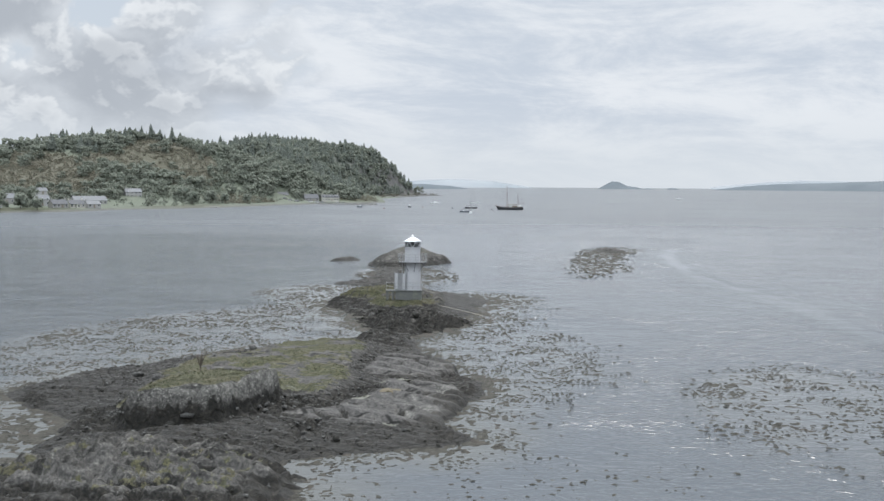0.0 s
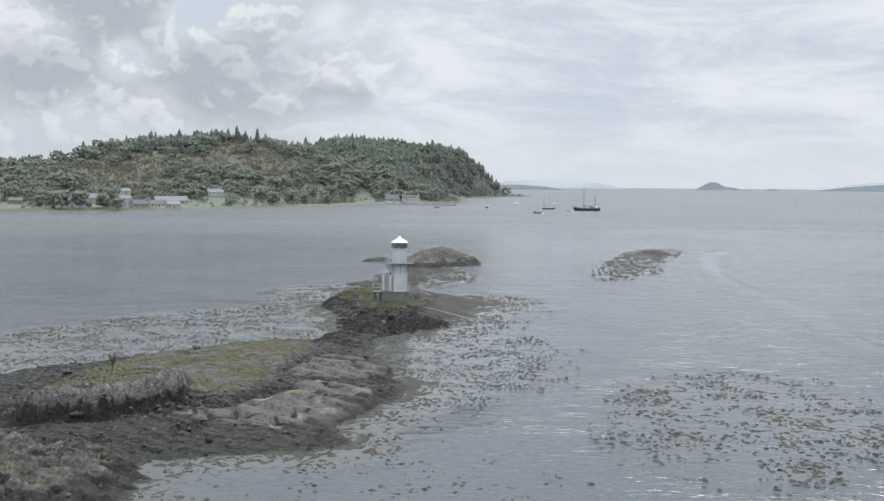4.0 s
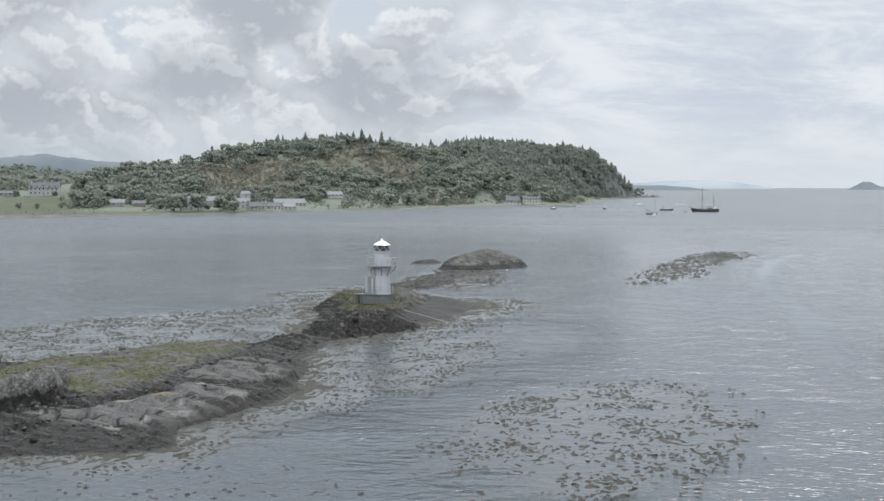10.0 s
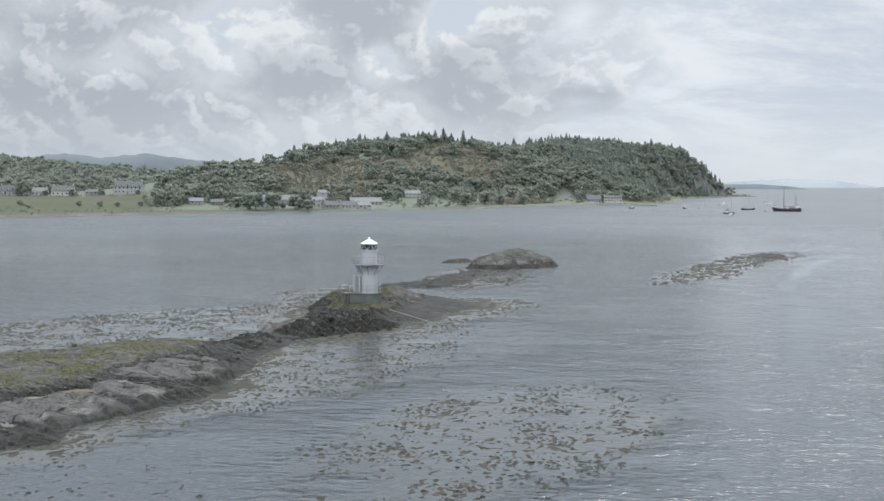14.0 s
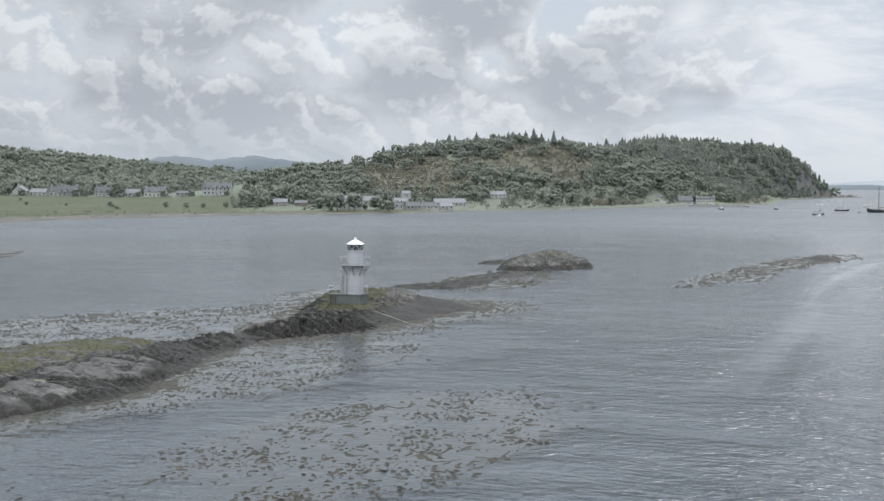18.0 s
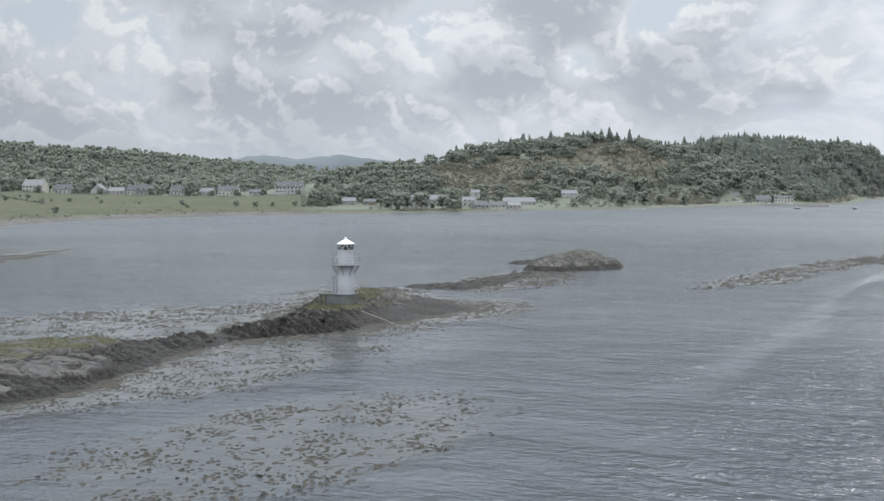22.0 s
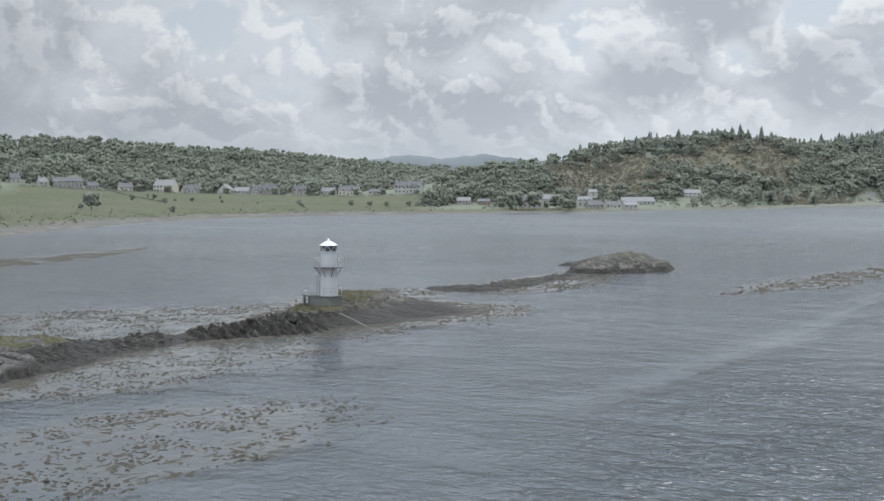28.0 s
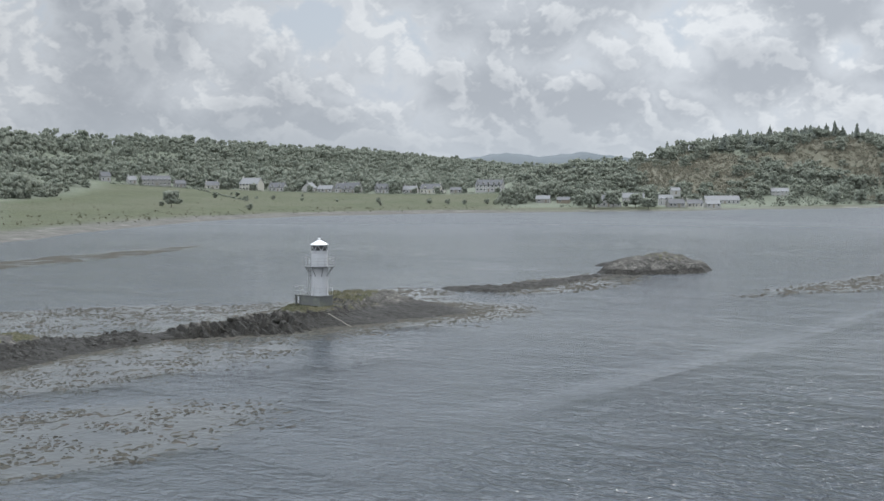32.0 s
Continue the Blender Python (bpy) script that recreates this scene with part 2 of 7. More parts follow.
def rock_material():
    """Shore rock: bare grey slabs with pale lichen, dark weed below the tide line and for painted cliff shade, turf
    where the attribute says so.
    """
    m, nt, b = material("shore_rock")
    v = coords(nt)
    grass, weed, pale, even = (attribute(nt, n) for n in ("grass", "weed", "pale", "even"))
    n_big, n_mid, n_fine, n_tiny = noise_fac(nt, v, 0.25, 6), noise_fac(nt, v, 1.3, 7, 0.68), noise_fac(nt, v, 6.0, 6, 0.7), noise_fac(nt, v, 2.6, 8, 0.7)
    rock = ramp(nt, n_tiny, [(0.34, (0.032, 0.031, 0.03)), (0.5, (0.074, 0.071, 0.067)), (0.66, (0.14, 0.134, 0.125))])
    slab = ramp(nt, n_mid, [(0.3, (0.044, 0.042, 0.041)), (0.5, (0.082, 0.079, 0.075)), (0.7, (0.13, 0.124, 0.116))])
    slab = mixc(nt, step(nt, n_tiny, 0.46, 0.34, 0.0, 0.6), slab, (0.04, 0.039, 0.037))
    rock = mixc(nt, even, rock, slab)
    warp = mixc(nt, 0.25, v, add_noise_colour(nt, v, 0.6), "ADD")
    vor = nt.nodes.new("ShaderNodeTexVoronoi")
    vor.feature = "DISTANCE_TO_EDGE"
    vor.inputs["Scale"].default_value = 0.5
    joint = nt.nodes.new("ShaderNodeMapping")
    joint.inputs["Rotation"].default_value = (0, 0, radians(-24))
    joint.inputs["Scale"].default_value = (0.42, 1.0, 0.6)
    nt.links.new(warp, joint.inputs["Vector"])
    nt.links.new(joint.outputs[0], vor.inputs["Vector"])
    joints = mathn(nt, "MULTIPLY", step(nt, vor.outputs["Distance"], 0.05, 0.015, 0.0, 0.95), step(nt, n_big, 0.42, 0.52))
    rock = mixc(nt, joints, rock, (0.012, 0.012, 0.011))
    # broken stone: pieces of differing tone parted by dark gaps
    cell, gapv = nt.nodes.new("ShaderNodeTexVoronoi"), nt.nodes.new("ShaderNodeTexVoronoi")
    gapv.feature = "DISTANCE_TO_EDGE"
    tight = mixc(nt, 0.75, v, add_noise_colour(nt, v, 1.4), "ADD")
    for q in (cell, gapv):
        q.inputs["Scale"].default_value = 0.85
        nt.links.new(tight, q.inputs["Vector"])
    tone = ramp(nt, cell.outputs["Color"], [(0.15, (0.45, 0.45, 0.44)), (0.6, (0.95, 0.94, 0.92)), (0.9, (1.7, 1.68, 1.62))])
    coarse = mathn(nt, "SUBTRACT", 1.0, even)
    rock = mixc(nt, coarse, rock, mixc(nt, 1.0, rock, tone, "MULTIPLY"))
    gaps = mathn(nt, "MULTIPLY", step(nt, gapv.outputs["Distance"], 0.07, 0.0, 0.0, 0.75), mathn(nt, "MULTIPLY", coarse, step(nt, n_big, 0.35, 0.62)))
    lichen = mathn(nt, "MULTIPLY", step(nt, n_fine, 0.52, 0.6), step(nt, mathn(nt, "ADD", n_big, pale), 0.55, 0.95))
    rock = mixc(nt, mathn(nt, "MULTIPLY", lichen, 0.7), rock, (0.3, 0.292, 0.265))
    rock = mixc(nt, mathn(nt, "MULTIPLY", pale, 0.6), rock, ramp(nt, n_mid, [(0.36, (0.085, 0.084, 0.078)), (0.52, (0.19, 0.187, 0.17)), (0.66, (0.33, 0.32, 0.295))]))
    kelp = ramp(nt, n_tiny, [(0.36, (0.005, 0.005, 0.004)), (0.52, (0.016, 0.015, 0.012)), (0.64, (0.036, 0.033, 0.027)), (0.74, (0.14, 0.132, 0.116))])
    wmask = step(nt, mathn(nt, "ADD", weed, mathn(nt, "MULTIPLY", mathn(nt, "ADD", mathn(nt, "SUBTRACT", n_mid, 0.5), mathn(nt, "MULTIPLY", mathn(nt, "SUBTRACT", n_big, 0.5), 0.6)), 1.6)), 0.34, 0.48)
    col = mixc(nt, wmask, rock, kelp)
    col = mixc(nt, gaps, col, (0.012, 0.012, 0.011))
    # crests and edges carry a lichen tone, with highlights painted in for contrast
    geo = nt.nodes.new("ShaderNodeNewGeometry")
    edge_highlight = mathn(nt, "MULTIPLY", step(nt, geo.outputs["Pointiness"], 0.55, 0.66, 0.0, 0.7), step(nt, n_fine, 0.4, 0.6, 0.25, 1.0))
    col = mixc(nt, edge_highlight, col, (0.2, 0.205, 0.178))
    turf = ramp(nt, n_tiny, [(0.34, (0.024, 0.025, 0.013)), (0.5, (0.063, 0.066, 0.034)), (0.66, (0.108, 0.106, 0.06))])
    turf = mixc(nt, step(nt, n_big, 0.4, 0.65, 0.0, 0.6), turf, (0.105, 0.094, 0.06))
    gmask = step(nt, mathn(nt, "ADD", grass, mathn(nt, "MULTIPLY", mathn(nt, "SUBTRACT", n_mid, 0.5), 1.8)), 0.45, 0.58)
    col = mixc(nt, gmask, col, turf)
    grit = noise_fac(nt, v, 5.0, 6, 0.75)
    col = mixc(nt, 1.0, col, ramp(nt, grit, [(0.34, (0.42, 0.42, 0.42)), (0.47, (0.88, 0.88, 0.88)), (0.55, (1.1, 1.1, 1.09)), (0.68, (1.8, 1.79, 1.74))]), "MULTIPLY")
    nt.links.new(col, b.inputs["Base Color"])
    # weed and rock below the tide line are wet
    nt.links.new(step(nt, wmask, 0.0, 1.0, 0.8, 0.55), b.inputs["Roughness"])
    b.inputs["Specular IOR Level"].default_value = 0.2
    relief = mathn(nt, "ADD", n_mid, mathn(nt, "MULTIPLY", n_tiny, 0.7))
    relief = mathn(nt, "ADD", relief, mathn(nt, "MULTIPLY", mathn(nt, "MULTIPLY", step(nt, gapv.outputs["Distance"], 0.0, 0.18), coarse), 0.5))
    relief = mathn(nt, "MULTIPLY", relief, mathn(nt, "SUBTRACT", 1.0, mathn(nt, "MULTIPLY", even, 0.75)))
    bump(nt, b, relief, 1.0, 0.18)
    return m


def boulder_material(name, dark, light, pale):
    m, nt, b = material(name)
    v = coords(nt)
    info = nt.nodes.new("ShaderNodeObjectInfo")
    n1, n2 = noise_fac(nt, v, 1.8, 6, 0.65), noise_fac(nt, v, 7.0, 5)
    col = ramp(nt, n1, [(0.35, dark), (0.65, light)])
    col = mixc(nt, step(nt, n2, 0.55, 0.68, 0.0, 0.7), col, pale)
    col = mixc(nt, mathn(nt, "MULTIPLY", info.outputs["Random"], 0.5), col, dark)
    nt.links.new(col, b.inputs["Base Color"])
    b.inputs["Roughness"].default_value = 0.85
    bump(nt, b, n2, 0.7, 0.15)
    return m


def ridged(nt, fac):
    """Turns smooth noise into rounded troughs and sharper crests."""
    return mathn(nt, "SUBTRACT", 1.0, mathn(nt, "ABSOLUTE", mathn(nt, "MULTIPLY", mathn(nt, "SUBTRACT", fac, 0.5), 2.0)))


def water_material():
    m, nt, b = material("sea_water")
    v = coords(nt)
    calm, shoal, foam_sheen, ruffle = (attribute(nt, n) for n in ("calm", "shoal", "foam_sheen", "ruffle"))
    gust = noise_fac(nt, coords(nt, (0.6, 1.0, 1)), 0.012, 5, 0.6)
    gust = step(nt, gust, 0.3, 0.6)

    def crests(turn_, stretch, scale, detail, rough, warp):
        t = add(nt, "ShaderNodeTexCoord")
        mp = nt.nodes.new("ShaderNodeMapping")
        mp.inputs["Rotation"].default_value = (0, 0, radians(turn_))
        mp.inputs["Scale"].default_value = (stretch, 1, 1)
        nt.links.new(t.outputs["Object"], mp.inputs["Vector"])
        return noise_fac(nt, mp.outputs[0], scale, detail, rough, warp)

    w1 = crests(-38, 0.9, 0.22, 2, 0.5, 0.4)
    w2 = ridged(nt, crests(-52, 0.85, 0.55, 3, 0.55, 0.5))
    w3 = crests(-25, 0.75, 1.3, 3, 0.6, 0.4)
    w4 = noise_fac(nt, v, 5.0, 2, 0.5)
    cat = step(nt, noise_fac(nt, coords(nt, (0.5, 1.0, 1)), 0.08, 5, 0.7), 0.34, 0.66, 0.55, 1.4)
    h = mathn(nt, "ADD", mathn(nt, "MULTIPLY", w1, 0.5), mathn(nt, "ADD", mathn(nt, "MULTIPLY", w2, 0.51), mathn(nt, "ADD", mathn(nt, "MULTIPLY", w3, 0.26), mathn(nt, "MULTIPLY", w4, 0.03))))
    amp = mathn(nt, "MULTIPLY", mathn(nt, "MULTIPLY", cat, mathn(nt, "ADD", 0.1, mathn(nt, "MULTIPLY", mathn(nt, "ADD", 0.3, mathn(nt, "MULTIPLY", gust, 0.7)), ruffle))), mathn(nt, "SUBTRACT", 1.0, mathn(nt, "MULTIPLY", calm, 0.88)))
    bump(nt, b, mathn(nt, "MULTIPLY", h, amp), 1.0, 1.0)
    col = mixc(nt, shoal, ramp(nt, gust, [(0.2, (0.062, 0.073, 0.083)), (0.8, (0.048, 0.059, 0.07))]), (0.082, 0.083, 0.07))
    # whitens the foam line, with the slick's bright sky reflection painted in
    flecks = step(nt, mathn(nt, "ADD", foam_sheen, mathn(nt, "MULTIPLY", mathn(nt, "SUBTRACT", noise_fac(nt, v, 0.35, 6, 0.7), 0.5), 1.2)), 0.35, 0.9, 0.0, 0.55)
    col = mixc(nt, flecks, col, (0.42, 0.44, 0.45))
    nt.links.new(col, b.inputs["Base Color"])
    nt.links.new(step(nt, attribute(nt, "far"), 0.0, 1.0, 0.13, 0.3), b.inputs["Roughness"])
    b.inputs["IOR"].default_value = 1.345
    return m


def weed_material():
    """Wet brown wrack and kelp lying at the surface."""
    m, nt, b = material("floating_weed")
    v = coords(nt)
    n1, n2 = noise_fac(nt, v, 0.5, 5, 0.6), noise_fac(nt, v, 3.5, 5, 0.7)
    col = ramp(nt, n2, [(0.3, (0.03, 0.029, 0.024)), (0.5, (0.066, 0.063, 0.053)), (0.66, (0.12, 0.114, 0.098))])
    col = mixc(nt, step(nt, n1, 0.5, 0.68, 0.0, 0.6), col, (0.085, 0.068, 0.058))
    col = mixc(nt, step(nt, noise_fac(nt, v, 1.1, 6, 0.7), 0.5, 0.62, 0.0, 0.75), col, (0.02, 0.019, 0.016))
    nt.links.new(col, b.inputs["Base Color"])
    b.inputs["Roughness"].default_value = 0.7
    b.inputs["Specular IOR Level"].default_value = 0.06
    bump(nt, b, n2, 1.0, 0.15)
    return m


def foliage(name, dark, mid, light, gaps=0.0):
    """Leaves whose tone varies from clump to clump and within each."""
    m, nt, b = material(name)
    geo = nt.nodes.new("ShaderNodeNewGeometry")
    v = coords(nt)
    n1, n2 = noise_fac(nt, v, 0.02, 4), noise_fac(nt, v, 1.6, 4, 0.7)
    col = ramp(nt, geo.outputs["Random Per Island"], [(0.0, dark), (0.5, mid), (1.0, light)])
    col = mixc(nt, step(nt, n1, 0.4, 0.62, 0.25, 0.7), col, mid)
    patch = ramp(nt, noise_fac(nt, v, 0.11, 2), [(0.32, (0.88, 0.9, 0.89)), (0.68, (1.14, 1.12, 1.09))])
    col = mixc(nt, 1.0, col, patch, "MULTIPLY")
    col = mixc(nt, 0.4, col, ramp(nt, n2, [(0.3, (0.78, 0.78, 0.78)), (0.7, (1, 1, 1))]), "MULTIPLY")
    nt.links.new(col, b.inputs["Base Color"])
    b.inputs["Roughness"].default_value = 0.75
    b.inputs["Specular IOR Level"].default_value = 0.1
    # leaves spread in all directions within a clump, most of them turned up to the light
    lean = nt.nodes.new("ShaderNodeVectorMath")
    lean.operation = "MULTIPLY_ADD"
    nt.links.new(geo.outputs["Normal"], lean.inputs[0])
    lean.inputs[1].default_value, lean.inputs[2].default_value = (0.6, 0.6, 0.6), (0, 0, 0.45)
    unit = nt.nodes.new("ShaderNodeVectorMath")
    unit.operation = "NORMALIZE"
    nt.links.new(lean.outputs[0], unit.inputs[0])
    nt.links.new(unit.outputs[0], b.inputs["Normal"])
    # thin leaves let some of the sun through
    tr = nt.nodes.new("ShaderNodeBsdfTranslucent")
    nt.links.new(col, tr.inputs["Color"])
    mx = nt.nodes.new("ShaderNodeMixShader")
    mx.inputs[0].default_value = 0.3
    nt.links.new(b.outputs[0], mx.inputs[1]), nt.links.new(tr.outputs[0], mx.inputs[2])
    last = mx
    if gaps:
        # open leafy edges let sky and light through
        clear = nt.nodes.new("ShaderNodeBsdfTransparent")
        last = nt.nodes.new("ShaderNodeMixShader")
        nt.links.new(step(nt, noise_fac(nt, v, 1.5, 3, 0.6), 0.5, 0.56, 0.0, gaps), last.inputs[0])
        nt.links.new(mx.outputs[0], last.inputs[1]), nt.links.new(clear.outputs[0], last.inputs[2])
    nt.links.new(last.outputs[0], nt.nodes["Material Output"].inputs["Surface"])
    return m


def land_material():
    m, nt, b = material("land")
    v = coords(nt)
    field, beach, bracken, crag = (attribute(nt, n) for n in ("field", "beach", "bracken", "crag"))
    n1, n2, n3 = noise_fac(nt, v, 0.02, 5), noise_fac(nt, v, 0.15, 6, 0.65), noise_fac(nt, v, 1.0, 5, 0.7)
    col = ramp(nt, n2, [(0.3, (0.085, 0.1, 0.07)), (0.7, (0.14, 0.16, 0.115))])
    turf = ramp(nt, n2, [(0.3, (0.036, 0.047, 0.019)), (0.55, (0.052, 0.062, 0.025)), (0.75, (0.072, 0.076, 0.036))])
    turf = mixc(nt, step(nt, n1, 0.42, 0.6, 0.0, 0.6), turf, (0.075, 0.076, 0.044))
    col = mixc(nt, field, col, turf)
    brk = ramp(nt, n3, [(0.3, (0.075, 0.08, 0.052)), (0.55, (0.12, 0.112, 0.08)), (0.75, (0.115, 0.125, 0.077))])
    col = mixc(nt, step(nt, mathn(nt, "ADD", bracken, mathn(nt, "MULTIPLY", mathn(nt, "SUBTRACT", n2, 0.5), 0.8)), 0.35, 0.6), col, brk)
    col = mixc(nt, crag, col, ramp(nt, n2, [(0.35, (0.045, 0.046, 0.045)), (0.65, (0.12, 0.118, 0.112))]))
    sand = ramp(nt, n2, [(0.3, (0.05, 0.048, 0.041)), (0.6, (0.115, 0.111, 0.099)), (0.8, (0.24, 0.236, 0.216))])
    col = mixc(nt, beach, col, sand)
    nt.links.new(col, b.inputs["Base Color"])
    b.inputs["Roughness"].default_value = 0.9
    bump(nt, b, n3, 0.6, 0.5)
    return m


ROCK, WATER, LAND, WEED = rock_material(), water_material(), land_material(), weed_material()
BOULDER = boulder_material("boulder_rock", (0.045, 0.045, 0.043), (0.13, 0.128, 0.12), (0.3, 0.295, 0.27))
WEEDY = boulder_material("weedy_rock", (0.014, 0.014, 0.011), (0.045, 0.042, 0.033), (0.11, 0.106, 0.098))
WHITE = painted("white_tower_paint", (0.46, 0.47, 0.49), (0.5, 0.47, 0.42), 0.45, 0.3, 1.2)
ROOFMETAL = painted("white_roof_metal", (0.8, 0.81, 0.82), (0.6, 0.6, 0.6), 0.28, 0.2, 1.0, 0.35)
CONCRETE = painted("concrete", (0.115, 0.12, 0.117), (0.2, 0.22, 0.16), 0.85, 0.6, 0.9)
STEEL = painted("galvanised_steel", (0.36, 0.37, 0.38), (0.25, 0.22, 0.2), 0.45, 0.4, 3.0, 0.6)
GRATING = painted("dull_grating_steel", (0.16, 0.165, 0.17), (0.12, 0.11, 0.1), 0.7, 0.4, 3.0, 0.2)
POLE = painted("bleached_pole", (0.3, 0.28, 0.24), (0.2, 0.19, 0.17), 0.8, 0.4, 2.0)
DARKMETAL = painted("dark_lamp_metal", (0.06, 0.062, 0.065), (0.1, 0.09, 0.08), 0.4, 0.3, 3.0, 0.3)
WOOD = painted("weathered_wood", (0.2, 0.17, 0.13), (0.32, 0.31, 0.29), 0.8, 0.6, 2.0)
RENDERWALL = painted("white_render", (0.36, 0.36, 0.35), (0.5, 0.48, 0.44), 0.8, 0.4, 0.4)
GREYWALL = painted("grey_stone_wall", (0.3, 0.295, 0.28), (0.18, 0.17, 0.16), 0.9, 0.6, 0.8)
CREAMWALL = painted("cream_render", (0.48, 0.47, 0.42), (0.4, 0.38, 0.33), 0.85, 0.4, 0.5)
SLATE = painted("slate_roof", (0.12, 0.124, 0.132), (0.2, 0.2, 0.195), 0.8, 0.5, 0.6)
PALEROOF = painted("pale_sheet_roof", (0.2, 0.207, 0.215), (0.28, 0.275, 0.26), 0.75, 0.4, 0.5)
WINDOWDARK = painted("dark_window_glass", (0.03, 0.035, 0.04), (0.08, 0.08, 0.08), 0.12, 0.2, 2.0)
DARKHULL = painted("dark_hull_paint", (0.03, 0.032, 0.035), (0.12, 0.11, 0.1), 0.4, 0.3, 0.8)
WHITEHULL = painted("white_gelcoat", (0.74, 0.75, 0.75), (0.5, 0.5, 0.48), 0.3, 0.2, 0.8)
BLUEHULL = painted("blue_grey_hull", (0.09, 0.105, 0.125), (0.3, 0.3, 0.3), 0.35, 0.3, 0.8)
VARNISH = painted("varnished_spar", (0.16, 0.1, 0.06), (0.1, 0.08, 0.06), 0.4, 0.4, 2.0)
ORANGE = painted("orange_buoy_plastic", (0.24, 0.1, 0.06), (0.3, 0.2, 0.15), 0.5, 0.3, 2.0)
CARPAINT = painted("white_car_paint", (0.75, 0.76, 0.77), (0.6, 0.6, 0.6), 0.25, 0.2, 1.0)
TYRE = painted("tyre_rubber", (0.03, 0.03, 0.03), (0.06, 0.06, 0.06), 0.9, 0.3, 3.0)
BARK = painted("bark", (0.1, 0.085, 0.07), (0.16, 0.15, 0.14), 0.95, 0.6, 1.0)
# LEAF and NEEDLE are lifted pale and bluish to stand in for haze
LEAF = foliage("hazed_broadleaf_foliage", (0.2, 0.222, 0.184), (0.218, 0.24, 0.199), (0.24, 0.26, 0.215), 0.4)
NEEDLE = foliage("hazed_conifer_foliage", (0.145, 0.167, 0.149), (0.16, 0.181, 0.16), (0.178, 0.197, 0.171), 0.4)
SCRUB = foliage("scrub_foliage", (0.155, 0.155, 0.118), (0.2, 0.19, 0.148), (0.245, 0.222, 0.178), 0.4)
GRASS = foliage("tussock_grass", (0.034, 0.035, 0.019), (0.056, 0.056, 0.031), (0.09, 0.085, 0.05))

gm, gnt, gb = material("lantern_glass")
gb.inputs["Base Color"].default_value, gb.inputs["Roughness"].default_value = (0.75, 0.8, 0.8, 1), 0.03
gb.inputs["Transmission Weight"].default_value, gb.inputs["IOR"].default_value = 1.0, 1.45
GLASS = gm
# blue-grey base colour of the far land has the haze painted in
fm, fnt, fb = material("hazed_hill")
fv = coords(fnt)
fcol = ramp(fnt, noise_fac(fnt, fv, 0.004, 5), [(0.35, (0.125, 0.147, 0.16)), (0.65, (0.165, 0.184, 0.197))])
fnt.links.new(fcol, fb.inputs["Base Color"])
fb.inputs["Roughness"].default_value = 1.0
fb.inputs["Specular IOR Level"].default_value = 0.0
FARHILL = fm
# thicker haze put into the colour of the farthest hills
pm, pnt, pb = material("hazed_pale_hill")
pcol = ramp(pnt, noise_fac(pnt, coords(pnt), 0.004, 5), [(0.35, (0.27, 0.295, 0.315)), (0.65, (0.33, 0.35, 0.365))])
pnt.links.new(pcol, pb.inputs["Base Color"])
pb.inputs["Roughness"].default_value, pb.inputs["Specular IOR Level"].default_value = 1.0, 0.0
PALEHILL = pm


# ---- mesh helpers ----
def link(name, me, mat, parent=None, smooth=False):
    ob = new(name, me)
    for mm in (mat if isinstance(mat, (list, tuple)) else [mat]):
        me.materials.append(mm)
    if smooth:
        me.polygons.foreach_set("use_smooth", [True] * len(me.polygons))
    if parent is not None:
        ob.parent = parent
    return ob


def part(name, bm, mat, parent=None, label="", smooth=False):
    me = bpy.data.meshes.new(name)
    bm.to_mesh(me)
    bm.free()
    ob = link(name, me, mat, parent, smooth)
    return tagged(ob, label) if label else ob


def empty(name, m, label, category, group="", kind=""):
    e = new(name)
    e.matrix_basis = m
    return tagged(e, label, category, group, kind)


def box(bm, x0, x1, y0, y1, z0, z1, bevel=0.0, m=None):
    vs = [bm.verts.new((x, y, z)) for x in (x0, x1) for y in (y0, y1) for z in (z0, z1)]
    fs = [bm.faces.new([vs[i] for i in q]) for q in ((0, 1, 3, 2), (4, 6, 7, 5), (0, 4, 5, 1), (2, 3, 7, 6), (0, 2, 6, 4), (1, 5, 7, 3))]
    if m is not None:
        bmesh.ops.transform(bm, matrix=m, verts=vs)
    if bevel:
        es = list({e for f in fs for e in f.edges})
        bmesh.ops.bevel(bm, geom=es, offset=bevel, segments=1, affect="EDGES")
    return bm


def boxed(*a, **k):
    return box(bmesh.new(), *a, **k)


def rod(bm, a, b, r, seg=6, r2=None):
    """A round bar from a to b."""
    a, b = Vector(a), Vector(b)
    d = b - a
    m = Matrix.Translation((a + b) / 2) @ d.to_track_quat("Z", "Y").to_matrix().to_4x4()
    bmesh.ops.create_cone(bm, cap_ends=True, segments=seg, radius1=r, radius2=r if r2 is None else r2, depth=d.length, matrix=m)
    return bm


def lathe(bm, profile, seg=32, cap=True):
    """A body of revolution round z from (radius, height) pairs, bottom first."""
    rings = []
    for r, z in profile:
        rings.append([bm.verts.new((r * math.cos(2 * math.pi * i / seg), r * math.sin(2 * math.pi * i / seg), z)) for i in range(seg)])
    for lo, hi in zip(rings, rings[1:]):
        for i in range(seg):
            bm.faces.new((lo[i], lo[(i + 1) % seg], hi[(i + 1) % seg], hi[i]))
    if cap:
        bm.faces.new(rings[-1]), bm.faces.new(rings[0][::-1])
    return bm


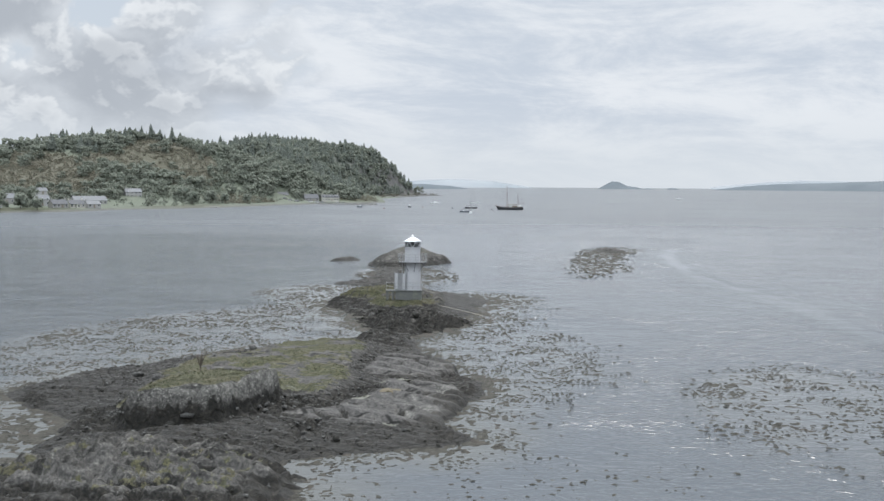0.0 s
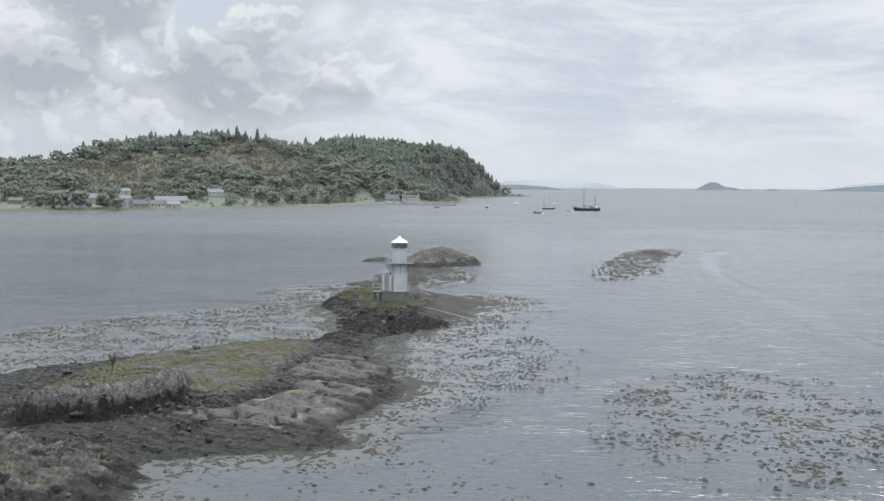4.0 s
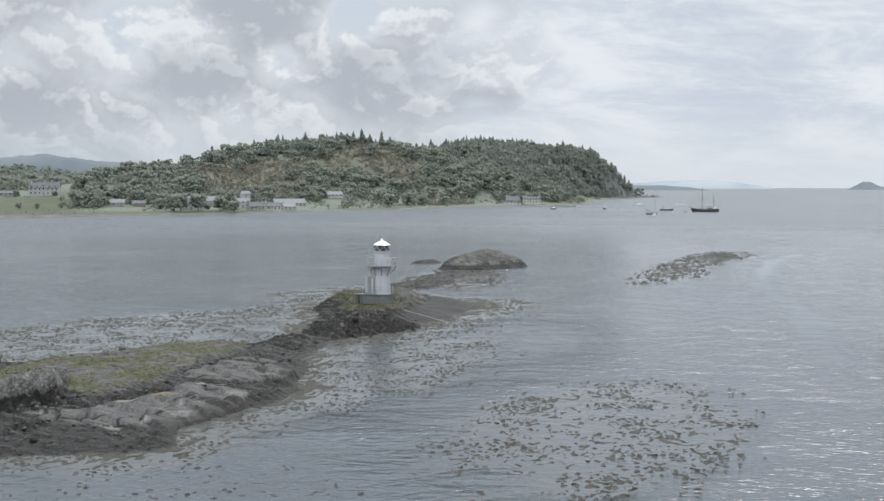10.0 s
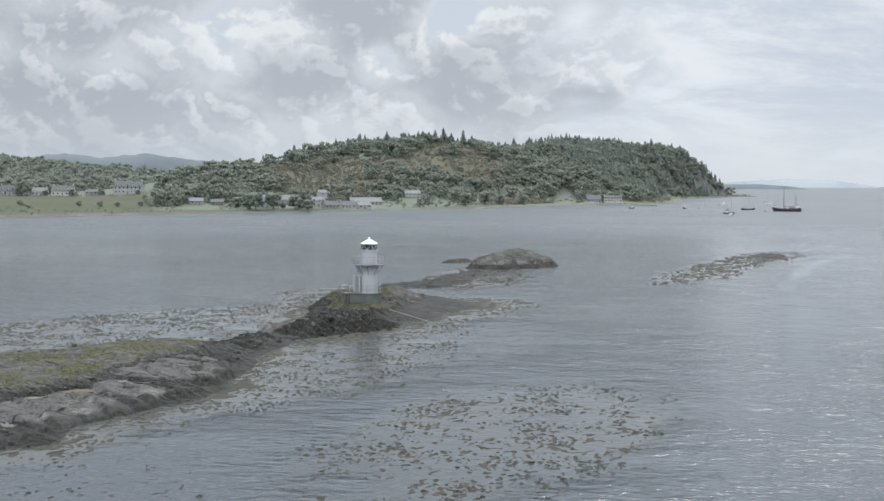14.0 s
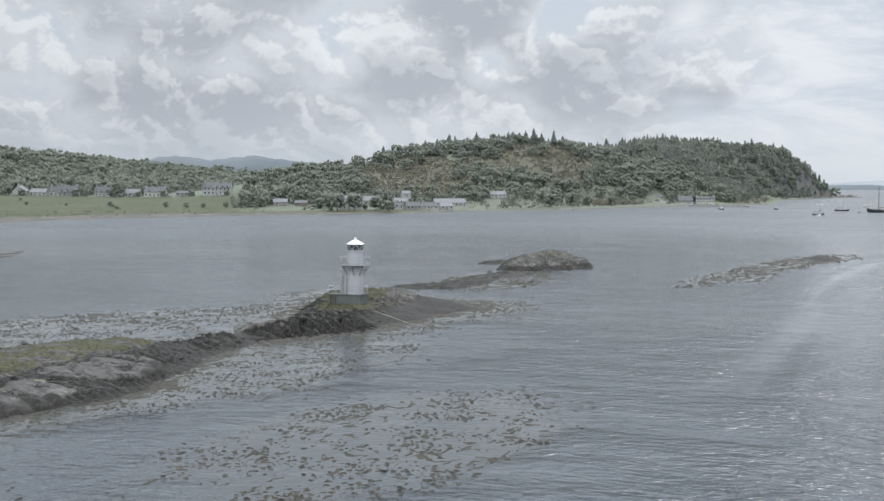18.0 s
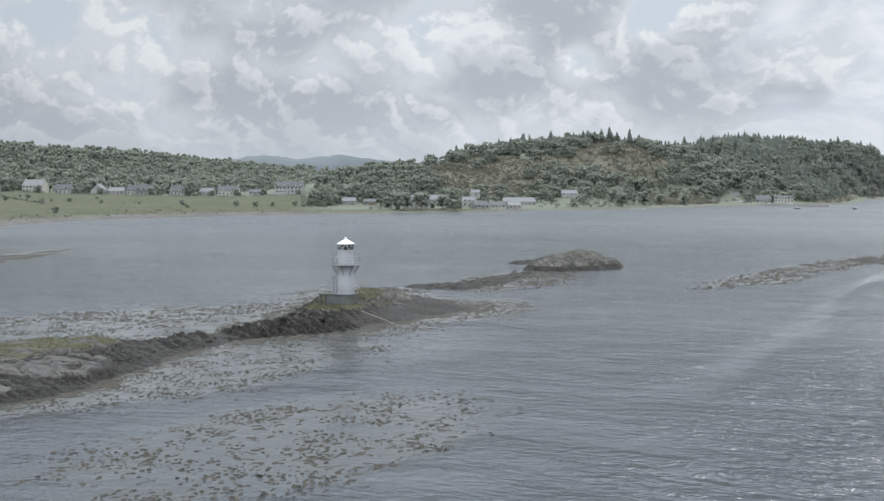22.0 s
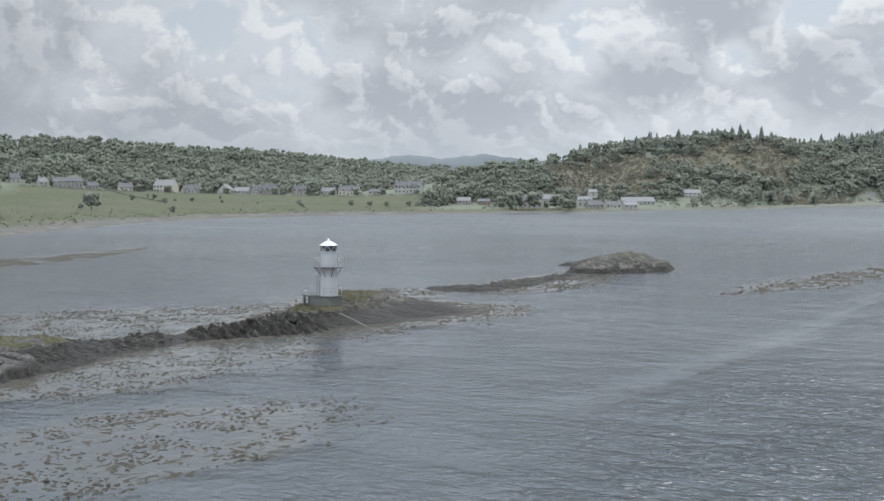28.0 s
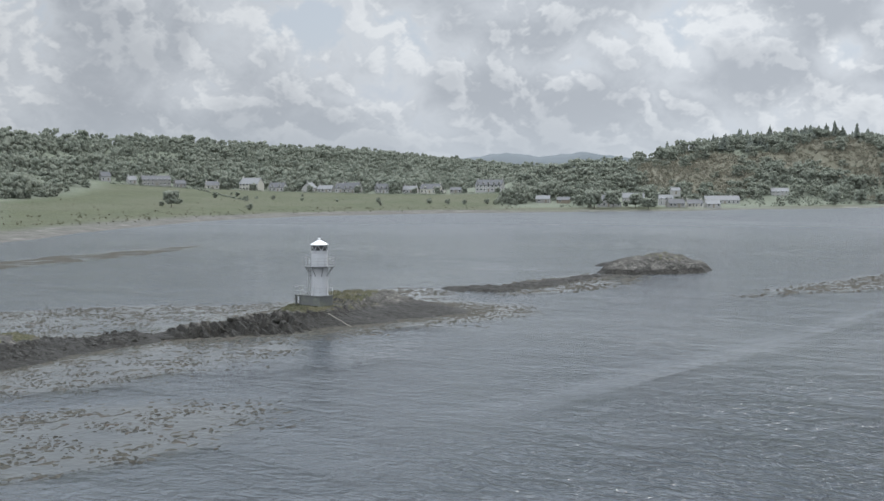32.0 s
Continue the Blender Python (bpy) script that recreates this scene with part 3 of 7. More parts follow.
def ring(bm, r, z, thick, seg=32, a0=0.0, a1=360.0):
    """A round bar bent to an arc of radius r at height z."""
    n = max(2, int(seg * (a1 - a0) / 360))
    pts = [(r * math.cos(radians(a0 + (a1 - a0) * i / n)), r * math.sin(radians(a0 + (a1 - a0) * i / n)), z) for i in range(n + 1)]
    for a, b in zip(pts, pts[1:]):
        rod(bm, a, b, thick, 5)
    return bm


def inside(px, py, poly):
    """Signed distance to a closed outline for arrays of points: positive inside."""
    d = np.full(px.shape, 1e9)
    inn = np.zeros(px.shape, bool)
    for (x0, y0), (x1, y1) in zip(poly, poly[1:] + poly[:1]):
        ex, ey = x1 - x0, y1 - y0
        t = np.clip(((px - x0) * ex + (py - y0) * ey) / (ex * ex + ey * ey), 0, 1)
        d = np.minimum(d, np.hypot(px - x0 - t * ex, py - y0 - t * ey))
        cross = ((y0 > py) != (y1 > py)) & (px < (x1 - x0) * (py - y0) / (y1 - y0 + 1e-12) + x0)
        inn ^= cross
    return np.where(inn, d, -d)


def along(px, py, line):
    """Distance to an open line, and how far along it (in points) the nearest place lies."""
    d, s = np.full(px.shape, 1e9), np.zeros(px.shape)
    for i, ((x0, y0), (x1, y1)) in enumerate(zip(line, line[1:])):
        ex, ey = x1 - x0, y1 - y0
        t = np.clip(((px - x0) * ex + (py - y0) * ey) / (ex * ex + ey * ey), 0, 1)
        q = np.hypot(px - x0 - t * ex, py - y0 - t * ey)
        s = np.where(q < d, i + t, s)
        d = np.minimum(d, q)
    return d, s


def smooth01(x, a, b):
    t = np.clip((x - a) / (b - a), 0, 1)
    return t * t * (3 - 2 * t)


def hash2(ix, iy, seed):
    h = (ix.astype(np.int64) * 374761393 + iy.astype(np.int64) * 668265263 + seed * 974711) & 0x7FFFFFFF
    h = ((h ^ (h >> 13)) * 1274126177) & 0x7FFFFFFF
    return ((h ^ (h >> 16)) & 0xFFFF) / 65535.0


def value_noise(x, y, seed=0):
    ix, iy = np.floor(x), np.floor(y)
    fx, fy = x - ix, y - iy
    fx, fy = fx * fx * (3 - 2 * fx), fy * fy * (3 - 2 * fy)
    a, b = hash2(ix, iy, seed), hash2(ix + 1, iy, seed)
    c, d = hash2(ix, iy + 1, seed), hash2(ix + 1, iy + 1, seed)
    return (a * (1 - fx) + b * fx) * (1 - fy) + (c * (1 - fx) + d * fx) * fy


def fbm(x, y, size, octaves=5, seed=0, gain=0.5, ridged=False):
    """Layered noise in -1..1 (ridged: 0..1) with cells of the given size."""
    out, amp, total = np.zeros(x.shape), 1.0, 0.0
    for o in range(octaves):
        n = value_noise(x / size + 17.3 * o, y / size - 9.1 * o, seed + o) * 2 - 1
        out += amp * (1 - np.abs(n) if ridged else n)
        total += amp
        amp, size = amp * gain, size / 2
    return out / total


def grid_mesh(name, xs, ys, z, keep=None, attributes=None):
    """A sheet over the grid xs by ys with heights z; keep: mask of the vertices that are wanted."""
    nx, ny = len(xs), len(ys)
    X, Y = np.meshgrid(xs, ys, indexing="ij")
    idx = np.arange(nx * ny).reshape(nx, ny)
    quads = np.stack([idx[:-1, :-1], idx[1:, :-1], idx[1:, 1:], idx[:-1, 1:]], -1).reshape(-1, 4)
    verts = np.stack([X, Y, z], -1).reshape(-1, 3)
    if keep is not None:
        k = keep.reshape(-1)
        quads = quads[k[quads].any(1)]
    used = np.unique(quads)
    remap = np.zeros(nx * ny, int)
    remap[used] = np.arange(len(used))
    me = mesh_from(name, verts[used], remap[quads])
    for key, val in (attributes or {}).items():
        at = me.attributes.new(key, "FLOAT", "POINT")
        at.data.foreach_set("value", np.ascontiguousarray(val.reshape(-1)[used], dtype=np.float32))
    return me


def mesh_from(name, verts, faces):
    me = bpy.data.meshes.new(name)
    faces = np.asarray(faces)
    n, k = faces.shape
    me.vertices.add(len(verts)), me.loops.add(n * k), me.polygons.add(n)
    me.vertices.foreach_set("co", np.ascontiguousarray(verts, dtype=np.float32).ravel())
    me.loops.foreach_set("vertex_index", np.ascontiguousarray(faces, dtype=np.int32).ravel())
    me.polygons.foreach_set("loop_start", np.arange(0, n * k, k, dtype=np.int32))
    me.polygons.foreach_set("loop_total", np.full(n, k, dtype=np.int32))
    me.update(calc_edges=True)
    me.validate()
    return me


# ---- the lie of the land ----
SHORE = [(-60, -260), (-150, -60), (-205, 50), (-228, 96), (-268, 150), (-289, 192), (-313, 238), (-327, 278), (-331, 326), (-321, 362), (-307, 402), (-281, 440),
         (-256, 481), (-220, 522), (-204, 578), (-176, 617), (-152, 668), (-114, 800), (-75, 850), (-52, 900), (-58, 1000), (-70, 1150), (-50, 1300), (-30, 1400), (2, 1490),
         (-20, 1520), (-160, 1600), (-500, 1800), (-1500, 1900), (-1500, -260)]
MAIN_RIDGE = [(-362, 690), (-335, 770), (-310, 858), (-268, 905), (-225, 960), (-198, 1017), (-204, 1218), (-150, 1350), (-105, 1430), (-88, 1475)]
MAIN_HIGH = [20, 34, 48, 50, 41, 45, 59, 57, 53, 42]
MAIN_WIDE = [95, 120, 135, 140, 130, 120, 130, 100, 62, 40]
BACK_RIDGE = [(-700, 60), (-780, 300), (-828, 450), (-870, 654), (-925, 820), (-962, 1000), (-1033, 1205), (-1060, 1377), (-900, 1650)]
BACK_HIGH = [52, 51, 48, 47, 46, 45, 42, 35, 25]
BACK_WIDE = [190, 165, 150, 150, 165, 190, 210, 220, 220]


def land_height(x, y):
    """Height of the mainland, and the distance inland from the water's edge."""
    s = inside(x, y, SHORE) + fbm(x, y, 30, 3, 5) * 4
    base = np.where(s > 0, np.minimum(s * 0.10, 1.3) + np.clip(s - 13, 0, 400) * 0.034, s * 0.08)
    base = np.where(base > 9, 9 + (base - 9) * 0.35, base)
    d, k = along(x, y, MAIN_RIDGE)
    at = np.arange(len(MAIN_RIDGE))
    h1 = np.interp(k, at, MAIN_HIGH) * np.exp(-(d / np.interp(k, at, MAIN_WIDE)) ** 2 * 1.35)
    d, k = along(x, y, BACK_RIDGE)
    at = np.arange(len(BACK_RIDGE))
    h2 = np.interp(k, at, BACK_HIGH) * np.exp(-(d / np.interp(k, at, BACK_WIDE)) ** 2 * 1.3)
    inland = np.where(y > 1300, smooth01(s, 26, 52), smooth01(s, 12, 85) * smooth01(y, 1300, 1200) + smooth01(s, 26, 60) * smooth01(y, 1200, 1300))
    hills = np.maximum(h1, h2) * inland
    z = base * (1 - 0.5 * smooth01(hills, 8, 30)) + hills
    z += fbm(x, y, 60, 4, 9) * 4 * smooth01(hills, 6, 25)
    return z, s, hills


def spot(x, y):
    z, s, h = land_height(np.array([float(x)]), np.array([float(y)]))
    return float(z[0])


def disc(x, y, cx, cy, rx, ry, turn=0.0):
    """1 at the middle of an oval falling to 0 at its edge and beyond."""
    c, s = math.cos(radians(turn)), math.sin(radians(turn))
    u, v = ((x - cx) * c + (y - cy) * s) / rx, (-(x - cx) * s + (y - cy) * c) / ry
    return smooth01(np.sqrt(u * u + v * v), 1.0, 0.6)


def bracken_mask(x, y):
    return np.maximum.reduce([disc(x, y, -302, 712, 62, 100, 20), disc(x, y, -232, 842, 52, 88, 20), disc(x, y, -150, 760, 40, 50, 0), disc(x, y, -262, 800, 40, 40, 0) * 0.8])


FIELD = [(-225, 70), (-300, 130), (-450, 222), (-500, 295), (-565, 365), (-606, 400), (-600, 440), (-588, 500), (-575, 512), (-380, 574), (-326, 490), (-302, 455), (-290, 438),
         (-310, 380), (-335, 330), (-330, 270), (-290, 180)]


def field_mask(x, y, s):
    """Open grass between the beach and the line of houses."""
    open_ = smooth01(s, 7, 13) * smooth01(inside(x, y, FIELD), -9, 2)
    strip = smooth01(s, 5, 9) * smooth01(s, 34, 28) * smooth01(y, 430, 445) * smooth01(y, 560, 540)
    verge = smooth01(s, 3, 6) * smooth01(s, 26, 18) * smooth01(y, 600, 620) * smooth01(y, 700, 670) * 0.8
    point = smooth01(s, 8, 12) * smooth01(s, 55, 40) * smooth01(y, 860, 880) * smooth01(y, 1250, 1150) * 0.7
    return np.maximum.reduce([open_, strip, verge, point])


gx, gy = np.arange(-1500, 60, 9.0), np.arange(-260, 1760, 9.0)
GX, GY = np.meshgrid(gx, gy, indexing="ij")
gz, gs, gh = land_height(GX, GY)
near_cliff = smooth01(GY, 1180, 1330) * smooth01(gs, 110, 80)
land = grid_mesh("ground", gx, gy, gz, gz > -0.9, {
    "field": field_mask(GX, GY, gs), "beach": smooth01(gs, 11 + 13 * smooth01(GY, 470, 410), 5 + 11 * smooth01(GY, 470, 410)) * smooth01(GY, 980, 880), "bracken": bracken_mask(GX, GY) * (gh > 5), "crag": near_cliff})
tagged(link("ground", land, LAND, smooth=True), "mainland of green fields, wooded hills and a pale shingle beach", "ground", kind="structure")

# the sea: one sheet to the horizon, finer where the islets lie
LIGHT_OUT = [(-15.5, 7), (-12.8, 3), (-9.5, -7), (-8, -13), (-6, -20), (-4.2, -23.5), (0, -27), (4.5, -24.8), (8, -18.5), (9.6, -14), (8.9, -7), (11.2, 1), (12.6, 8),
             (14.6, 18), (12.6, 24), (8, 26), (2, 27), (-5, 26), (-12, 20), (-16, 13)]
NEAR_OUT = [(-34.5, -67), (-31, -57.5), (-26.5, -49.5), (-22, -43.8), (-15, -36.5), (-10, -33.5), (-6, -28), (-3, -25), (0.5, -27.5), (1.6, -34), (3.6, -42), (5.6, -51),
            (9.4, -58.5), (9.2, -65), (6.5, -71), (4.8, -77.5), (7.0, -83.5), (4.6, -87), (0.6, -88), (-6, -91), (-7, -93.5), (-4, -98), (-5.5, -104), (-11, -107.5), (-18, -108.5), (-25, -104),
            (-24, -90), (-26, -79), (-31, -72)]
WEED_BEDS = [  # middle, half sizes, turn, how dense
    (37, -70, 14, 29, -8, 0.36), (10, 20, 13, 16, 10, 0.4), (-3, 70, 12, 30, 5, 0.62), (42, 122, 8, 66, -9, 0.66), (39, 92, 9, 18, -9, 0.6), (52, 160, 8, 22, -12, 0.62),
    (-140, 60, 11, 60, 20, 1.1), (-30, -25, 17, 40, -20, 0.42), (-16, 30, 14, 18, 0, 0.45), (-24, -62, 16, 40, 0, 0.45), (-26, -84, 11, 18, 0, 0.85), (12, -95, 16, 9, 0, 0.1)]
WEED_EAST = [(9, 8), (22, 6), (19, -6), (17, -18), (24, -33), (25, -46), (21, -62), (15, -76), (9, -87), (0, -86), (-2, -50), (0, -28), (6, -14)]
WEED_WEST = [(-14, 26), (-28, 8), (-36, -13), (-44, -30), (-42, -56), (-36, -72), (-26, -70), (-20, -46), (-8, -30), (-8, -10), (-14, 8)]
STREAK = [(70, 170), (62, 140), (59, 112), (56, 72), (58, 50), (60, 15), (59, -25), (57, -50)]


def weed_cover(x, y):
    """Share of the surface that weed covers, 0 to 1."""
    d = np.zeros(x.shape)
    for cx, cy, rx, ry, turn, dense in WEED_BEDS:
        d = np.maximum(d, disc(x, y, cx, cy, rx, ry, turn) * dense)
    for rim, dense, near in ((WEED_EAST, 0.4, 7), (WEED_WEST, 0.38, 7)):
        d = np.maximum(d, smooth01(inside(x, y, rim) + fbm(x, y, 9, 3, 29) * 4, -3, near) * dense)
    d = d + fbm(x, y, 8, 3, 26) * 0.3 * smooth01(d, 0.02, 0.3)
    for rim in (NEAR_OUT, LIGHT_OUT):
        s = inside(x, y, rim) + fbm(x, y, 6, 3, 23) * 2.0
        d = np.maximum(d, smooth01(s, -6.5, -1.0) * (0.58 + 0.42 * smooth01(s, -1.2, 0.3)))
    return np.clip(d, 0, 1)


def sea_masks(x, y):
    cover = weed_cover(x, y)
    calm, shoal, foam_sheen = 0.92 * smooth01(cover, 0.02, 0.3), smooth01(cover, 0.05, 0.4) * 0.35, np.zeros(x.shape)
    calm = np.maximum.reduce([calm, disc(x, y, 8, -98, 26, 20, 0) * 0.75, disc(x, y, 17, -24, 20, 24, -15) * 0.8])
    d, k = along(x, y, STREAK)
    calm = np.maximum(calm, smooth01(d + fbm(x, y, 14, 3, 3) * 2, 4.0, 1.0) * smooth01(y, -60, -20) * 0.9)
    foam_sheen = smooth01(d + fbm(x, y, 14, 3, 3) * 1.8, 4.6, 0.0) * smooth01(y, -15, 100) * 0.62
    calm = np.maximum(calm, smooth01(np.abs(inside(x, y, SHORE)), 60, 20) * 0.05)
    for rim in (NEAR_OUT, LIGHT_OUT):
        m = smooth01(inside(x, y, rim) + fbm(x, y, 6, 3, 23) * 2.5, -7.5, -1.0)
        shoal, calm = np.maximum(shoal, m * 0.7), np.maximum(calm, m * 0.85)
    ruffle = np.clip(0.42 + 0.4 * smooth01(y, 60, 200) + 0.4 * smooth01(x, -30, -60) * smooth01(y, 240, 90) + 0.5 * smooth01(x + fbm(x, y, 40, 3, 78) * 15, 52, 80) * smooth01(y, 10, -35) + 0.38 * smooth01(x + fbm(x, y, 60, 3, 77) * 25, 35, 85) * smooth01(y, 420, 150), 0, 1.6)
    far = smooth01(np.hypot(x - 70, y + 140), 280, 620)
    return calm, shoal, foam_sheen, ruffle, far


def spread(lo, hi, a, b, fine, grow=1.22):
    out = list(np.arange(a, b + fine, fine))
    st = fine
    while out[-1] < hi:
        st *= grow
        out.append(out[-1] + st)
    st = fine
    while out[0] > lo:
        st *= grow
        out.insert(0, out[0] - st)
    return np.array(out)


wx, wy = spread(-4900, 4900, -160, 130, 2.5), spread(-4900, 4900, -130, 200, 2.5)
WX, WY = np.meshgrid(wx, wy, indexing="ij")
calm, shoal, foam_sheen, ruffle, far = sea_masks(WX, WY)
sea = grid_mesh("water", wx, wy, np.zeros(WX.shape), None, {"calm": calm, "shoal": shoal, "foam_sheen": foam_sheen, "ruffle": ruffle, "far": far})
tagged(link("water", sea, WATER, smooth=True), "grey-blue sea with small ripples and calm pale slicks", "water", kind="structure")


# ---- islets of rock ----
def islet(name, outline, cell, height, label, features=None, pad=3.0):
    """A rock island as one sheet: height(inset, x, y) gives its profile."""
    xs0, ys0 = [p[0] for p in outline], [p[1] for p in outline]
    xs, ys = np.arange(min(xs0) - pad, max(xs0) + pad, cell), np.arange(min(ys0) - pad, max(ys0) + pad, cell)
    X, Y = np.meshgrid(xs, ys, indexing="ij")
    s = inside(X, Y, outline) + fbm(X, Y, 7, 4, 21) * 1.6
    z, attrs = height(s, X, Y)
    me = grid_mesh(name, xs, ys, z, z > -0.35, attrs)
    ob = link(name, me, ROCK, smooth=False)
    return tagged(ob, label, "islet", kind="structure")


def strata(x, y, size, seed, turn=58.0, long=3.2):
    """Upturned beds of rock: broken ribs that run one way, in 0..1."""
    c, s = math.cos(radians(turn)), math.sin(radians(turn))
    u, v = (x * c + y * s) / long, -x * s + y * c
    r = fbm(u + fbm(x, y, size * 2, 3, seed + 8) * size * 0.5, v, size, 5, seed, 0.6, True)
    return 0.55 * r + 0.45 * np.floor(r * 9) / 9


def crust(x, y, size, seed):
    """Broken rock: stepped, cracked relief in 0..1."""
    r = fbm(x, y, size, 5, seed, 0.55, True)
    steps = np.floor(r * 7) / 7
    return 0.5 * r + 0.5 * steps


def blocks(x, y, size, seed):
    """Jointed rock: a height in 0..1 for each irregular block, and 1 in the joints between them."""
    wx_, wy_ = x + fbm(x, y, size * 1.5, 3, seed + 1) * size * 0.45, y + fbm(x, y, size * 1.5, 3, seed + 2) * size * 0.45
    ix, iy = np.floor(wx_ / size), np.floor(wy_ / size)
    d1, d2, h = np.full(x.shape, 9.0), np.full(x.shape, 9.0), np.zeros(x.shape)
    for dx in (-1, 0, 1):
        for dy in (-1, 0, 1):
            cx, cy = ix + dx, iy + dy
            q = np.hypot((cx + 0.15 + 0.7 * hash2(cx, cy, seed)) - wx_ / size, (cy + 0.15 + 0.7 * hash2(cx, cy, seed + 50)) - wy_ / size)
            tilt = (hash2(cx, cy, seed + 9) - 0.5) * (wx_ / size - cx - 0.5) + (hash2(cx, cy, seed + 13) - 0.5) * (wy_ / size - cy - 0.5)
            nearer = q < d1
            d2 = np.where(nearer, d1, np.minimum(d2, q))
            h = np.where(nearer, hash2(cx, cy, seed + 77) + tilt * 0.7, h)
            d1 = np.where(nearer, q, d1)
    return h, smooth01(d2 - d1, 0.16, 0.02)


def beds(x, y, pitch, seed, turn=70.0, cell=2.4):
    """Dipping beds broken into blocks: each rises in a step that faces the open water and slopes off behind, in 0..1."""
    h, gap = blocks(x, y, cell, seed)
    t = (x * math.cos(radians(turn)) + y * math.sin(radians(turn))) / pitch + h * 0.8 + fbm(x, y, pitch * 3, 3, seed + 5) * 0.8
    f = t - np.floor(t)
    return np.minimum(f * 6, 1) * (1 - 0.85 * f), gap


def light_islet_height(s, x, y):
    dome = 2.3 * smooth01(s, -0.5, 9.5)
    knoll = 1.1 * disc(x, y, -5.5, 13.5, 9, 8, 0) + 0.7 * disc(x, y, -1, 1, 7, 7)
    bed, gap = beds(x, y, 1.7, 35, 55, 2.6)
    shore = smooth01(y, -4, -9) + 0.5 * smooth01(x, -6, -10)
    rough = (bed - 0.45) * (0.9 + 0.5 * shore) - 0.5 * gap * shore + (crust(x, y, 1.2, 31) - 0.55) * 0.15
    near = smooth01(y, -3, -10)
    rough = rough * (1 - 0.93 * smooth01(x, 2.5, 5.5) * smooth01(y, -12, -5))
    z = -0.45 + dome * 0.86 + knoll + rough * (0.75 + 0.25 * near) * smooth01(s, -0.5, 2.5)
    z = np.where(y > 17, z * (1 - 0.65 * smooth01(y, 15, 24)), z)
    z += 0.8 * disc(x, y, -1.5, -23.5, 4.0, 5.0)
    flat = disc(x, y, -0.6, 0, 5.0, 4.2)
    z = z * (1 - flat) + 1.95 * flat
    grass = np.maximum.reduce([disc(x, y, -3.5, -2, 9, 6, 10), disc(x, y, -6, 10, 8, 8) * 0.75, disc(x, y, 4, 4, 7, 8) * 0.5]) * smooth01(z, 1.0, 1.7)
    weed = 0.7 * smooth01(z, 1.9, 1.1) + 0.3 * smooth01(z, 0.8, 0.2)
    return z, {"grass": grass * 0.85, "weed": weed, "pale": 0.35 * disc(x, y, -4, 14, 9, 8)}


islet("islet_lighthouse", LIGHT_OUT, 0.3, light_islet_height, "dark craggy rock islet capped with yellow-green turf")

BLOCK = [(-18.8, -82.6), (-15.8, -81.8), (-12.6, -80.2), (-10.2, -77.2), (-8.8, -72.8), (-9.6, -67.5), (-13.5, -63), (-17.5, -63.5), (-20.5, -70), (-21.5, -78)]
SLAB_LOW = [(-7.2, -79.6), (-3.1, -81.4), (1.0, -81.4), (4.5, -79.3), (5.6, -74), (6.3, -69), (5.4, -66), (4.0, -64.8), (0.4, -64.6), (-1.0, -69), (-2.6, -74), (-5.0, -77.5)]
SLAB_HIGH = [(-1.5, -62.2), (3.4, -61), (5.4, -57.5), (6.0, -54), (4.0, -51), (1.0, -49.5), (-1.6, -52), (-2.4, -57), (-2.8, -60)]
SWARD = [(-4.2, -76), (-3.2, -66), (-4.2, -56), (-2.6, -47), (-4, -40), (-9, -38.5), (-14, -44), (-20, -53), (-22, -62), (-20.5, -76), (-15, -77), (-11, -71), (-8, -72)]


